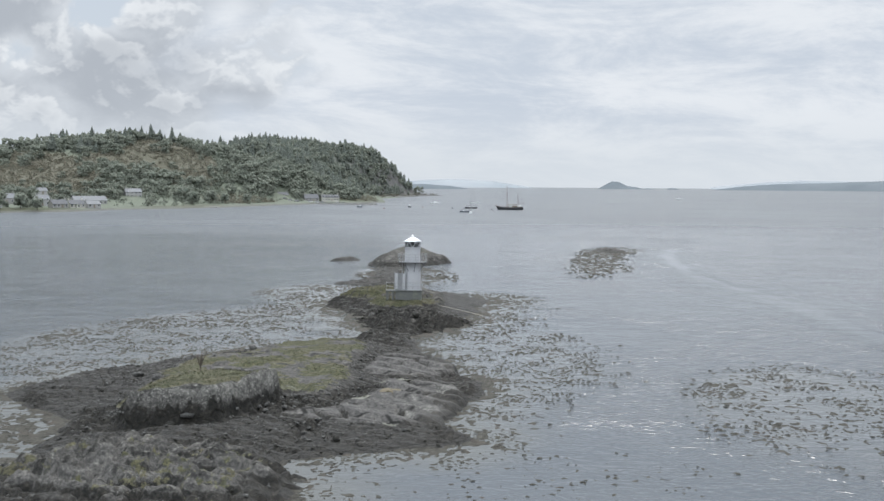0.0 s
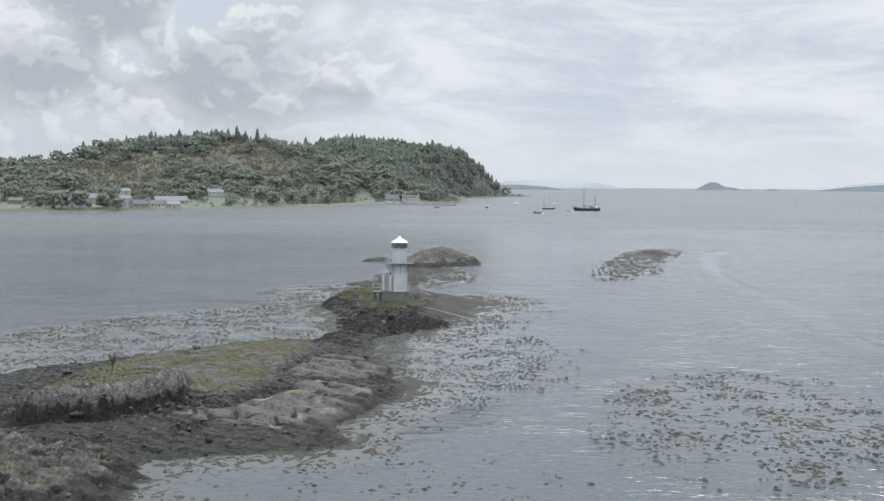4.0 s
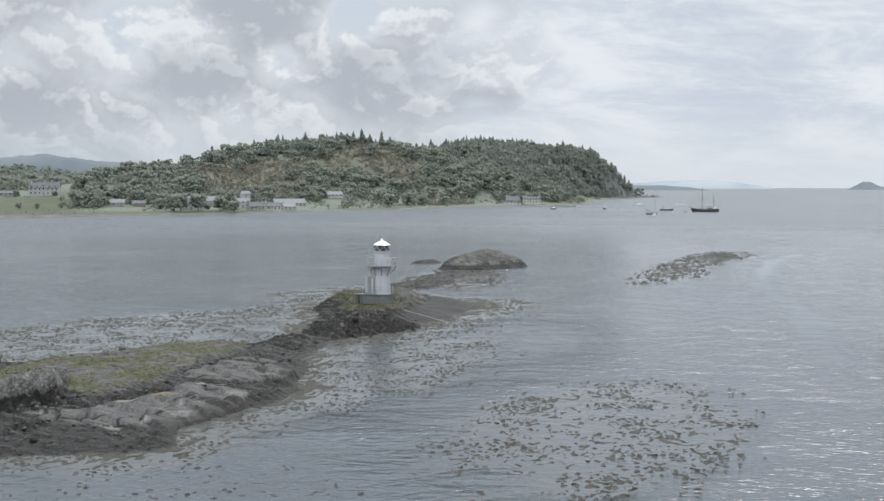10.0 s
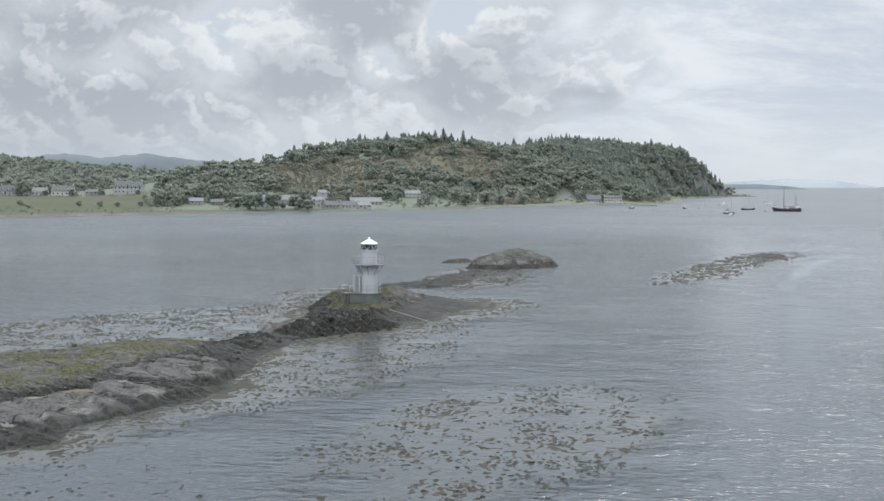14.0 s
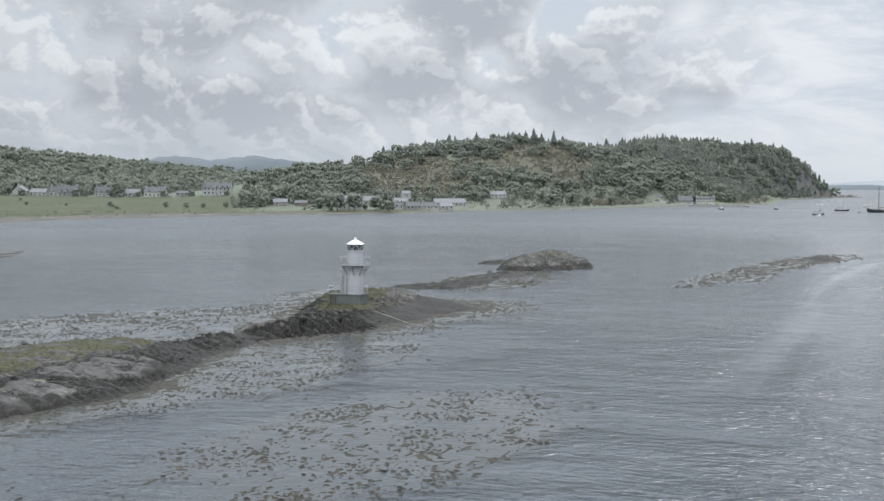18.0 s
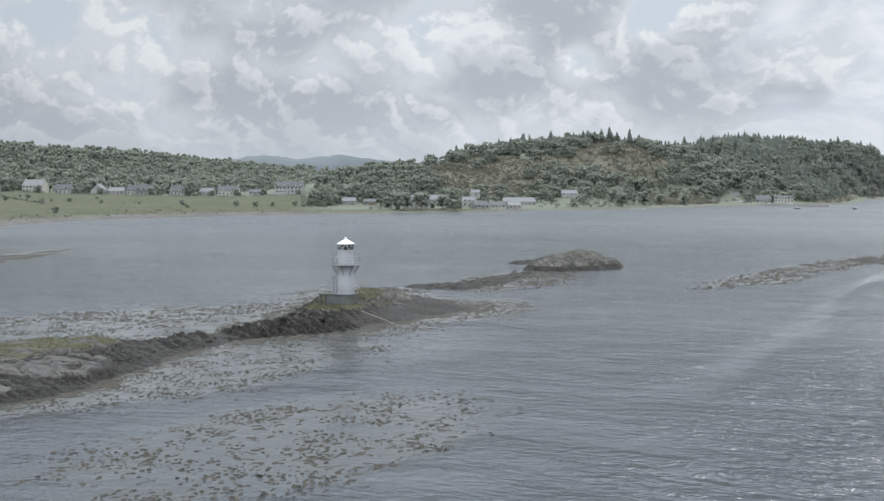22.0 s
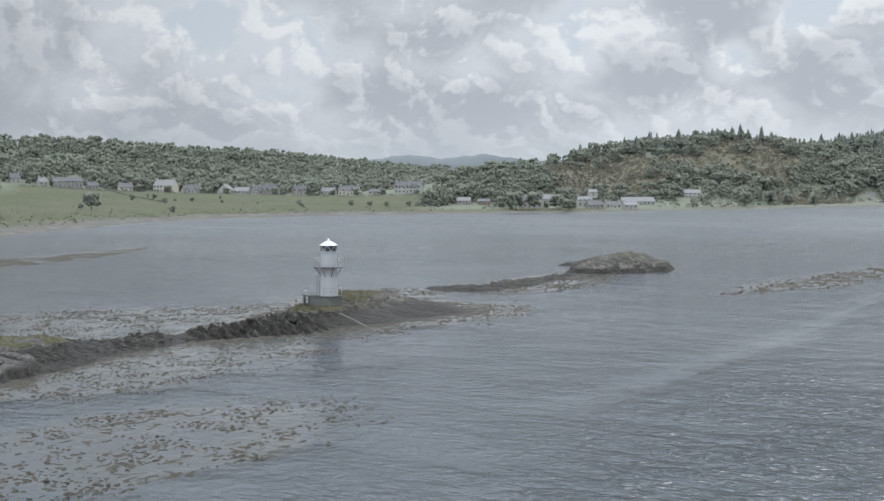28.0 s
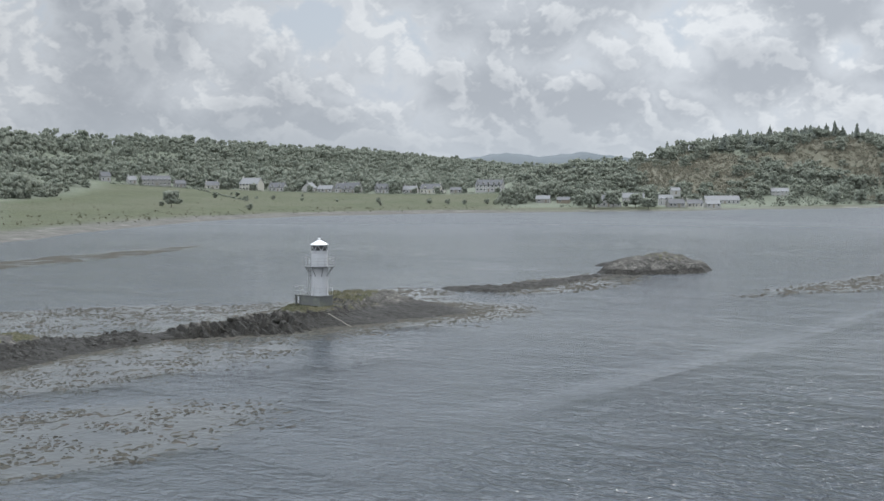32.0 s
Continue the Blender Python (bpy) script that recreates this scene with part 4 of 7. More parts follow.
def near_islet_height(s, x, y):
    # low flats of weed round the whole islet, smooth but for shallow humps
    z = -0.4 + 0.75 * smooth01(s, -1.0, 2.2) + 0.75 * smooth01(s, 2.0, 13)
    z += (fbm(x, y, 3.4, 4, 41) * 0.28 + (crust(x, y, 1.1, 43) - 0.55) * 0.12) * smooth01(s, -0.8, 1.5)
    bed, gap = beds(x, y, 1.5, 46, 66, 1.9)
    stony = (0.35 + 0.65 * smooth01(fbm(x, y, 8, 3, 45), -0.1, 0.25)) * smooth01(s, 0.4, 2.5)
    z += stony * ((bed - 0.4) * 0.7 - 0.3 * gap)
    # turf ground between the block and the slabs, with stones showing through
    sw = smooth01(inside(x, y, SWARD) + fbm(x, y, 5, 3, 49) * 1.5, -0.5, 2.5)
    h, gap = blocks(x, y, 1.7, 48)
    z = z * (1 - 0.75 * sw) + (1.9 + fbm(x, y, 6, 4, 50) * 0.45 + (h - 0.3) * 0.45 * smooth01(fbm(x, y, 4, 3, 54), 0.0, 0.25)) * 0.75 * sw
    # the turf-capped block with its low cliff
    din = inside(x, y, BLOCK) + fbm(x, y, 4.0, 4, 51, 0.6) * 0.8
    seaward = smooth01(0.75 * (x + 15) - 0.66 * (y + 76), -2.5, 2.0)
    h, gap = blocks(x, y, 1.5, 53)
    face = smooth01(din + (strata(x, y, 0.9, 53, 45, 1.5) - 0.6) * 0.5, -0.15, 0.45) * seaward + smooth01(din, -1.0, 5.0) * (1 - seaward)
    top = 3.35 - 0.10 * np.clip(-0.66 * (x + 15) + 0.75 * (y + 79), 0, 25)
    z = np.maximum(z, z * (1 - face) + (top + fbm(x, y, 3, 4, 57) * 0.3 + (h - 0.5) * 0.35 * smooth01(din, 2.4, 0.4)) * face)
    foot = smooth01(np.abs(din + 1.2), 1.9, 0.3) * seaward
    z -= foot * 0.5
    z += 0.5 * disc(x, y, -2.2, -28.5, 4.5, 8.5, 20)
    # two smooth tilted slabs towards the point, each with ledges and open joints
    low = smooth01(inside(x, y, SLAB_LOW) + fbm(x, y, 3, 4, 61) * 1.2, -0.5, 0.6)
    high = smooth01(inside(x, y, SLAB_HIGH) + fbm(x, y, 3, 4, 62) * 1.0, -0.1, 0.3)
    slab = np.maximum(low, high)
    bed, gap = beds(x * 0.8 + y * 0.25, y * 0.6 - x * 0.1, 2.6, 65, 64, 3.0)
    ledge = (bed - 0.5) * 0.6 + (crust(x, y, 1.6, 67) - 0.55) * 0.1 + fbm(x, y, 5, 3, 63) * 0.15
    open_ = smooth01(fbm(x, y, 5, 2, 68), -0.05, 0.15)
    crack = gap * open_
    z = z * (1 - low) + (0.68 + 0.055 * (y + 81) - 0.08 * x + ledge - 0.55 * crack) * low
    z = z * (1 - high) + (1.3 + 0.02 * (y + 61) - 0.08 * x + ledge * 0.8 - 0.5 * crack) * high
    # the jointed knoll nearest the open water
    knoll = disc(x, y, -13.5, -97.5, 12, 9.5, 8)
    bed, gap = beds(x, y, 2.3, 71, 78, 2.6)
    h2, gap2 = blocks(x, y, 1.2, 73)
    z += knoll * (0.75 + (bed - 0.4) * 1.0 + (h2 - 0.5) * 0.3 - 0.4 * gap - 0.18 * gap2 + fbm(x, y, 4, 4, 75) * 0.3)
    patchy = smooth01(fbm(x, y, 3.2, 5, 77, 0.6), -0.22, 0.12)
    inner = smooth01(din, 0.3, 1.1)
    grass = np.maximum.reduce([inner * 0.9, sw * (0.28 + 0.6 * patchy) * smooth01(z, 0.95, 1.4), knoll * 0.42 * patchy])
    grass *= 1 - slab * 0.97
    rim = face * (1 - smooth01(din, 0.25, 0.9)) * seaward
    weed = 0.75 * smooth01(z, 1.75, 1.0) * (1 - 0.97 * slab) + 0.25 * smooth01(z, 0.7, 0.2)
    fore = smooth01(y, -74, -79) * (1 - slab) * (1 - knoll) * (1 - face)
    # weed colour at the cliff foot also stands in for its shade
    weed = np.maximum.reduce([weed, 0.62 * fore, 0.95 * foot * smooth01(z, 2.6, 1.2)]) * (1 - sw * smooth01(z, 1.0, 1.4)) * (1 - 0.6 * knoll * smooth01(z, 0.6, 1.2))
    # dark band of wet weed, with the overhang's shade painted in
    wet_shade = seaward * smooth01(din, -2.0, -0.6) * smooth01(z, 1.7, 1.3) * smooth01(x, -19, -16)
    weed = np.maximum.reduce([weed, 0.85 * crack * slab, 0.7 * slab * smooth01(s + fbm(x, y, 2.2, 4, 79) * 2.2, 3.0, 1.6), wet_shade])
    barnacle = low * smooth01(s, 0.6, 1.4) * smooth01(s, 4.4, 2.8) * smooth01(fbm(x, y, 1.6, 4, 85, 0.65), 0.05, 0.2) * smooth01(x, -1, 2)
    pale = np.clip(0.6 * barnacle + rim * (0.5 + 0.7 * smooth01(x, -17, -12)) * smooth01(z, 1.5, 1.9) + knoll * 0.12, 0, 1)
    return z, {"grass": grass * (1 - rim), "weed": weed, "pale": pale, "even": np.maximum.reduce([slab, sw * 0.5, rim * 0.85, knoll * 0.6])}


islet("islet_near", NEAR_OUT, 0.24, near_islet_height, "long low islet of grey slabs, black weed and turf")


def mound_height(s, x, y):
    z = -0.4 + 1.6 * smooth01(s, -0.3, 3.0) + 2.5 * smooth01(s, 0.6, 11.0) + 0.3 * disc(x, y, -1, 106, 7, 7) + ((crust(x, y, 3, 81) - 0.5) * 1.3 + (crust(x, y, 1.1, 83) - 0.5) * 0.4) * smooth01(s, 0, 2)
    low = smooth01(s, 2.0, 0.0)
    return z, {"grass": disc(x, y, -4.5, 105, 8, 7) * 0.42, "weed": smooth01(z, 1.2, 0.6), "pale": 0.2 * smooth01(z, 0.6, 1.6)}


islet("islet_mound", [(-14, 93), (-9, 90), (-3, 93), (3.5, 99.5), (6.2, 106), (4.4, 114), (-3, 117), (-10.5, 112), (-14, 102)], 0.45, mound_height, "rounded bare rock islet with pale lichen patches")


def low_reef(s, x, y):
    z = -0.42 + 0.55 * smooth01(s, -1, 4) + (crust(x, y, 2.6, 91) - 0.52) * 1.5 * smooth01(s, -1, 2)
    return z, {"grass": np.zeros(x.shape), "weed": np.ones(x.shape), "pale": np.zeros(x.shape)}


islet("reef_middle", [(-17, 45), (-8, 42), (-2, 46), (-1, 60), (-3, 76), (-5, 90), (-10, 92), (-11, 74), (-12, 58)], 0.5, low_reef, "low reef covered in dark brown weed")
islet("reef_outer", [(49, 150), (55, 152), (56, 163), (52, 172), (46, 168), (44, 158)], 0.5, low_reef, "dark weed-covered reef awash in the water")



def skerry_height(s, x, y):
    z = -0.3 + 1.0 * smooth01(s, -0.3, 2.8) + (crust(x, y, 1.5, 95) - 0.5) * 0.7
    return z, {"grass": np.zeros(x.shape), "weed": np.full(x.shape, 0.75), "pale": np.zeros(x.shape)}


islet("skerry", [(-23.5, 109.5), (-19, 108), (-15.5, 113), (-17.5, 118), (-21, 117)], 0.35, skerry_height, "small black weedy skerry above the water")


# ---- the lighthouse ----
def lighthouse():
    """Small round tower on a concrete base, with gallery, lantern, ladder and rails. z = 0 is the sea."""
    top = empty("lighthouse", pose(0, 0, 1.85), "small white round lighthouse on a grey concrete base", "lighthouse")
    B, P = 0.0, 1.5                                   # foot and top of the concrete base
    G, L, E_, A = 5.5, 7.55, 8.45, 9.15               # gallery floor, sill, eave and apex, above the foot
    bm = bmesh.new()
    box(bm, -2.4, 1.35, -1.35, 1.2, -0.6, P - 0.14, 0.06)
    base = part("base", bm, CONCRETE, top, "grey weathered concrete base")
    part("base_slab", boxed(-2.48, 1.43, -1.43, 1.28, P - 0.14, P, 0.03), CONCRETE, base)
    bm = bmesh.new()
    lathe(bm, [(1.24, P), (1.24, P + 0.16), (1.19, P + 0.18), (1.14, G - 0.35), (1.16, G - 0.3), (1.16, G - 0.1), (1.12, G), (1.1, L - 0.25), (1.15, L - 0.2), (1.15, L)], 40)
    tower = part("tower", bm, WHITE, top, smooth=False)
    for z in (P + 1.35, P + 2.7):
        bm = bmesh.new()
        ring(bm, 1.195 - 0.013 * (z - P), z, 0.014, 40)
        part("seam", bm, WHITE, tower)
    # door on the landward side, with its handle
    door = part("door", boxed(-0.42, 0.42, 1.05, 1.22, P + 0.05, P + 1.95, 0.02), STEEL, tower, "grey steel door")
    part("door_handle", boxed(0.26, 0.32, 1.22, 1.28, P + 0.9, P + 1.05), DARKMETAL, door)
    # gallery
    bm = bmesh.new()
    lathe(bm, [(1.1, G - 0.06), (2.05, G - 0.06), (2.1, G - 0.02), (2.1, G + 0.02), (1.1, G + 0.02)], 28, cap=False)
    gallery = part("gallery_floor", bm, GRATING, top, "galvanised grating gallery")
    for i in range(8):
        a = 2 * math.pi * (i + 0.3) / 8
        c, s = math.cos(a), math.sin(a)
        bm = bmesh.new()
        rod(bm, (1.14 * c, 1.14 * s, G - 1.25), (2.0 * c, 2.0 * s, G - 0.1), 0.05, 6)
        rod(bm, (1.18 * c, 1.18 * s, G - 0.1), (2.0 * c, 2.0 * s, G - 0.1), 0.04, 6)
        box(bm, -0.07, 0.07, -0.02, 0.02, -0.12, 0.12, 0, Matrix.Translation((1.15 * c, 1.15 * s, G - 1.25)) @ Matrix.Rotation(a + math.pi / 2, 4, "Z"))
        part("bracket", bm, GRATING, gallery)
    for i in range(14):
        a = 2 * math.pi * i / 14
        bm = bmesh.new()
        rod(bm, (2.04 * math.cos(a), 2.04 * math.sin(a), G), (2.06 * math.cos(a), 2.06 * math.sin(a), G + 1.15), 0.03, 6)
        part("rail_post", bm, STEEL, gallery)
    for z in (G + 0.4, G + 0.78, G + 1.15):
        bm = bmesh.new()
        ring(bm, 2.06, z, 0.026, 28)
        part("handrail", bm, STEEL, gallery)
    # lantern
    lantern = part("lantern_sill", lathe(bmesh.new(), [(1.16, L), (1.2, L + 0.03), (1.2, L + 0.09), (1.1, L + 0.1)], 32), WHITE, top)
    for i in range(12):
        a0, a1 = 2 * math.pi * i / 12, 2 * math.pi * (i + 1) / 12
        bm = bmesh.new()
        q = [bm.verts.new((1.07 * math.cos(a), 1.07 * math.sin(a), z)) for a, z in ((a0, L + 0.1), (a1, L + 0.1), (a1, E_), (a0, E_))]
        bm.faces.new(q)
        pane = part("pane", bm, GLASS, lantern)
        pane.visible_shadow = False
        bm = bmesh.new()
        rod(bm, (1.09 * math.cos(a0), 1.09 * math.sin(a0), L + 0.08), (1.09 * math.cos(a0), 1.09 * math.sin(a0), E_), 0.03, 5)
        bar = part("glazing_bar", bm, DARKMETAL, lantern)
        bm = bmesh.new()
        if i % 2:
            rod(bm, (1.08 * math.cos(a0), 1.08 * math.sin(a0), L + 0.1), (1.08 * math.cos(a1), 1.08 * math.sin(a1), E_), 0.05, 5)
        else:
            rod(bm, (1.08 * math.cos(a0), 1.08 * math.sin(a0), E_), (1.08 * math.cos(a1), 1.08 * math.sin(a1), L + 0.1), 0.05, 5)
        part("diagonal_bar", bm, WHITE, bar, "white diagonal glazing bar")
    lamp = part("lamp", lathe(bmesh.new(), [(0.1, L), (0.1, L + 0.3), (0.3, L + 0.34), (0.34, L + 0.55), (0.3, L + 0.76), (0.12, L + 0.82)], 16), DARKMETAL, lantern, "dark lamp inside the glazing")
    part("lamp_shelf", lathe(bmesh.new(), [(0.02, L + 0.1), (1.0, L + 0.11), (1.0, L + 0.14), (0.02, L + 0.15)], 24), DARKMETAL, lantern)
    for a in (200, 250, 300, 345, 20, 70):
        bm = bmesh.new()
        c, s = math.cos(radians(a)), math.sin(radians(a))
        box(bm, -0.24, 0.24, -0.012, 0.012, 0, 0.62, 0, Matrix.Translation((0.8 * c, 0.8 * s, L + 0.14)) @ Matrix.Rotation(radians(a + 90), 4, "Z"))
        part("blind", bm, DARKMETAL, lantern)
    roof = part("roof", lathe(bmesh.new(), [(1.0, E_ - 0.02), (1.24, E_), (1.26, E_ + 0.05), (1.2, E_ + 0.1), (0.75, E_ + 0.36), (0.32, E_ + 0.6), (0.16, A - 0.06), (0.14, A + 0.06), (0.2, A + 0.1), (0.18, A + 0.2), (0.06, A + 0.26)], 32), ROOFMETAL, top, "white conical metal roof", smooth=False)
    bm = bmesh.new()
    rod(bm, (0, 0, A + 0.2), (0, 0, A + 0.85), 0.025, 6)
    part("lightning_rod", bm, DARKMETAL, roof)
    # ladder up to the gallery
    bm = bmesh.new()
    for dx in (-0.2, 0.2):
        rod(bm, (-1.5, -0.35 + dx, P), (-1.42, -0.35 + dx, G + 0.9), 0.028, 6)
    for i in range(17):
        z = P + 0.25 + i * 0.28
        if z < G + 0.8:
            rod(bm, (-1.47, -0.55, z), (-1.47, -0.15, z), 0.016, 5)
    ladder = part("ladder", bm, STEEL, top)
    for z in (P + 2.3, P + 2.9, P + 3.5):
        bm = bmesh.new()
        pts = [(-1.45 - 0.42 * math.sin(math.pi * k / 6), -0.35 - 0.38 * math.cos(math.pi * k / 6), z) for k in range(7)]
        for a, b in zip(pts, pts[1:]):
            rod(bm, a, b, 0.016, 5)
        part("hoop", bm, STEEL, ladder)
    # upright panels beside the tower, in a line
    ux, uy = -0.75, 0.66
    rack = part("panel_rack", boxed(-1.1, 1.1, -0.05, 0.05, P, P + 0.12, 0, Matrix.Translation((-1.75, -0.3, 0)) @ Matrix.Rotation(math.atan2(uy, ux), 4, "Z")), STEEL, top)
    for i, off in enumerate((-0.75, 0.0, 0.75)):
        m = Matrix.Translation((-1.75 + ux * off, -0.3 + uy * off, P)) @ Matrix.Rotation(math.atan2(uy, ux), 4, "Z")
        p = part("panel", boxed(-0.28, 0.28, -0.03, 0.03, 0.1, 2.35, 0.01, m), STEEL if i == 1 else WHITE, rack, "tall flat upright panel")
        bm = bmesh.new()
        box(bm, -0.35, -0.28, -0.05, 0.05, 0.0, 2.5, 0, m)
        box(bm, 0.28, 0.35, -0.05, 0.05, 0.0, 2.5, 0, m)
        part("panel_post", bm, STEEL, p)
    # landing deck on piers, west of the base
    deck = part("landing_deck", boxed(-3.75, -2.5, -1.2, 0.6, P - 0.2, P - 0.03, 0.02), CONCRETE, top, "raised landing on two concrete piers")
    for x, y in ((-3.58, -1.02), (-2.75, -1.02), (-3.58, 0.42), (-2.75, 0.42)):
        part("pier", boxed(x - 0.13, x + 0.13, y - 0.13, y + 0.13, -0.7, P - 0.2, 0.02), CONCRETE, deck)
    # rail round the base and the landing
    corners = [(1.32, 1.15), (1.32, -1.3), (-2.4, -1.3), (-2.55, -1.15), (-3.7, -1.15), (-3.7, 0.55)]
    for (xa, ya), (xb, yb) in zip(corners, corners[1:]):
        n = max(1, round(math.hypot(xb - xa, yb - ya) / 1.2))
        for k in range(n):
            x, y = xa + (xb - xa) * k / n, ya + (yb - ya) * k / n
            bm = bmesh.new()
            rod(bm, (x, y, P - 0.05), (x, y, P + 1.1), 0.028, 6)
            part("base_rail_post", bm, STEEL, base)
        for z in (P + 0.55, P + 1.08):
            part("base_handrail", rod(bmesh.new(), (xa, ya, z), (xb, yb, z), 0.024, 6), STEEL, base)
    return top


lighthouse()

def shore_pole():
    """A thin pole of three lengths lying down the rock to the water."""
    t = empty("shore_pole", pose(0, 0, 0), "thin pale pole lying down the rock to the water", "pole")
    px, py = np.linspace(4.0, 10.0, 7), np.linspace(-2.6, -4.4, 7) + np.array([0, 0.08, -0.05, 0.1, 0, -0.08, 0])
    pz = light_islet_height(inside(px, py, LIGHT_OUT) + fbm(px, py, 7, 4, 21) * 1.6, px, py)[0]
    pz = np.maximum(np.linspace(pz[0], max(pz[-1], 0.1), 7), pz) + 0.08
    for k in (0, 2, 4):
        bm = bmesh.new()
        rod(bm, (px[k], py[k], pz[k]), (px[k + 1], py[k + 1], pz[k + 1]), 0.045, 7)
        rod(bm, (px[k + 1], py[k + 1], pz[k + 1]), (px[k + 2], py[k + 2], pz[k + 2]), 0.045, 7)
        part("pole_length", bm, POLE, t)


shore_pole()


# ---- scattering ----
def lumpy(seed, sub=1, rough=0.25, squash=(1, 1, 1)):
    """A knobbly closed body, about 1 in radius, as arrays."""
    bm = bmesh.new()
    bmesh.ops.create_icosphere(bm, subdivisions=sub, radius=1.0)
    rnd = random.Random(seed)
    off = Vector((rnd.random() * 50, rnd.random() * 50, rnd.random() * 50))
    for v in bm.verts:
        k = 1 + rough * noise.noise(v.co * 1.3 + off) * 1.6 + rough * 0.5 * (rnd.random() - 0.5)
        v.co = Vector((v.co.x * squash[0], v.co.y * squash[1], v.co.z * squash[2])) * k
    bmesh.ops.triangulate(bm, faces=bm.faces)
    bm.verts.index_update()
    vs, fs = np.array([v.co[:] for v in bm.verts]), np.array([[v.index for v in f.verts] for f in bm.faces])
    bm.free()
    return vs, fs


def joined(pieces):
    """Joins (verts, faces) pairs."""
    vs, fs, n = [], [], 0
    for v, f in pieces:
        vs.append(v), fs.append(f + n)
        n += len(v)
    return np.concatenate(vs), np.concatenate(fs)


def scatter(name, templates, x, y, z, size, mat, label, category, tall=None, smooth=False, seed=1):
    """One mesh of many alike small forms set at the given places."""
    rng = np.random.RandomState(seed)
    pick = rng.randint(0, len(templates), len(x))
    turn = rng.rand(len(x)) * 2 * np.pi
    tall = np.ones(len(x)) if tall is None else tall
    out = []
    for k, (tv, tf) in enumerate(templates):
        w = np.flatnonzero(pick == k)
        if not len(w):
            continue
        c, s = np.cos(turn[w])[:, None], np.sin(turn[w])[:, None]
        vx = (tv[None, :, 0] * c - tv[None, :, 1] * s) * size[w][:, None] + x[w][:, None]
        vy = (tv[None, :, 0] * s + tv[None, :, 1] * c) * size[w][:, None] + y[w][:, None]
        vz = tv[None, :, 2] * (size[w] * tall[w])[:, None] + z[w][:, None]
        vs = np.stack([vx, vy, vz], -1).reshape(-1, 3)
        fs = (tf[None] + (np.arange(len(w)) * len(tv))[:, None, None]).reshape(-1, 3)
        out.append((vs, fs))
    vs, fs = joined(out)
    ob = link(name, mesh_from(name, vs, fs), mat, smooth=smooth)
    return tagged(ob, label, category, kind="stuff")


def ragged(rnd):
    """A small ragged clump of leaves: eight uneven facets."""
    v = [Vector(p) * (0.65 + 0.75 * rnd.random()) for p in ((1, 0, 0), (-1, 0, 0), (0, 1, 0), (0, -1, 0), (0, 0, 0.9), (0, 0, -0.8))]
    turn = Euler((rnd.random() * 0.9, rnd.random() * 0.9, rnd.random() * 6.28)).to_matrix()
    f = [(0, 2, 4), (2, 1, 4), (1, 3, 4), (3, 0, 4), (2, 0, 5), (1, 2, 5), (3, 1, 5), (0, 3, 5)]
    return np.array([(turn @ p)[:] for p in v]), np.array(f)


def crown(seed, n=11, wide=0.42, low=0.25, fine=1.0):
    """A broad crown of many small ragged clumps on unit height."""
    rnd = random.Random(seed)
    ps = []
    for i in range(n):
        a, r = rnd.random() * 6.28, wide * math.sqrt(rnd.random()) * 0.85
        z = low + (1 - low) * (0.12 + 0.76 * rnd.random())
        lim = wide * math.sqrt(max(0.05, 1 - ((z - 0.58) / 0.5) ** 2))
        r = min(r, lim * 0.8)
        k = (0.09 + 0.13 * rnd.random()) * fine
        v, f = ragged(rnd)
        ps.append((v * k + np.array([r * math.cos(a), r * math.sin(a), z]), f))
    return joined(ps)


def conifer(seed, tiers=8):
    """A spire of drooping ragged tiers on unit height."""
    rnd = random.Random(seed)
    ps = []
    for i in range(tiers):
        t = i / tiers
        z0, r = 0.12 + 0.8 * t, (0.29 * (1 - t) ** 0.8 + 0.02) * (0.8 + 0.4 * rnd.random())
        n = 9
        v = [(0, 0, z0 + 0.17)]
        for k in range(n):
            a = 6.283 * k / n + rnd.random() * 0.5
            q = r * (1.15 if k % 2 else 0.6) * (0.75 + 0.5 * rnd.random())
            v.append((q * math.cos(a), q * math.sin(a), z0 - 0.03 * rnd.random()))
        f = [(0, 1 + k, 1 + (k + 1) % n) for k in range(n)]
        ps.append((np.array(v), np.array(f)))
    return joined(ps)


BROAD_FAR = [crown(s, 22 + 2 * (s % 3), 0.54 + 0.06 * (s % 3), 0.04, 0.95) for s in range(41, 47)]
BROAD = [crown(s, 38 + 4 * (s % 3), 0.5 + 0.06 * (s % 3), 0.04, 0.74) for s in range(1, 7)]
SPIRE = [conifer(s) for s in range(1, 5)]
TUFT = [crown(s + 20, 9, 0.6, 0.0) for s in range(1, 4)]

HOUSES = []        # (x, y, clear radius, depth of open ground in front), filled below before the woods are set


def wood_points(n, x0, x1, y0, y1, seed):
    rng = np.random.RandomState(seed)
    x, y = x0 + rng.rand(n) * (x1 - x0), y0 + rng.rand(n) * (y1 - y0)
    return x, y, rng.rand(n), rng


# ---- houses ----
_shared = {}


def shared_mesh(key, build):
    if key not in _shared:
        bm = build()
        me = bpy.data.meshes.new(key)
        bm.to_mesh(me)
        bm.free()
        _shared[key] = me
    return _shared[key]


def sub(name, me, mat, parent, m, label=""):
    if not me.materials:
        me.materials.append(mat)
    ob = new(name, me)
    ob.parent = parent
    ob.matrix_basis = m
    return tagged(ob, label) if label else ob


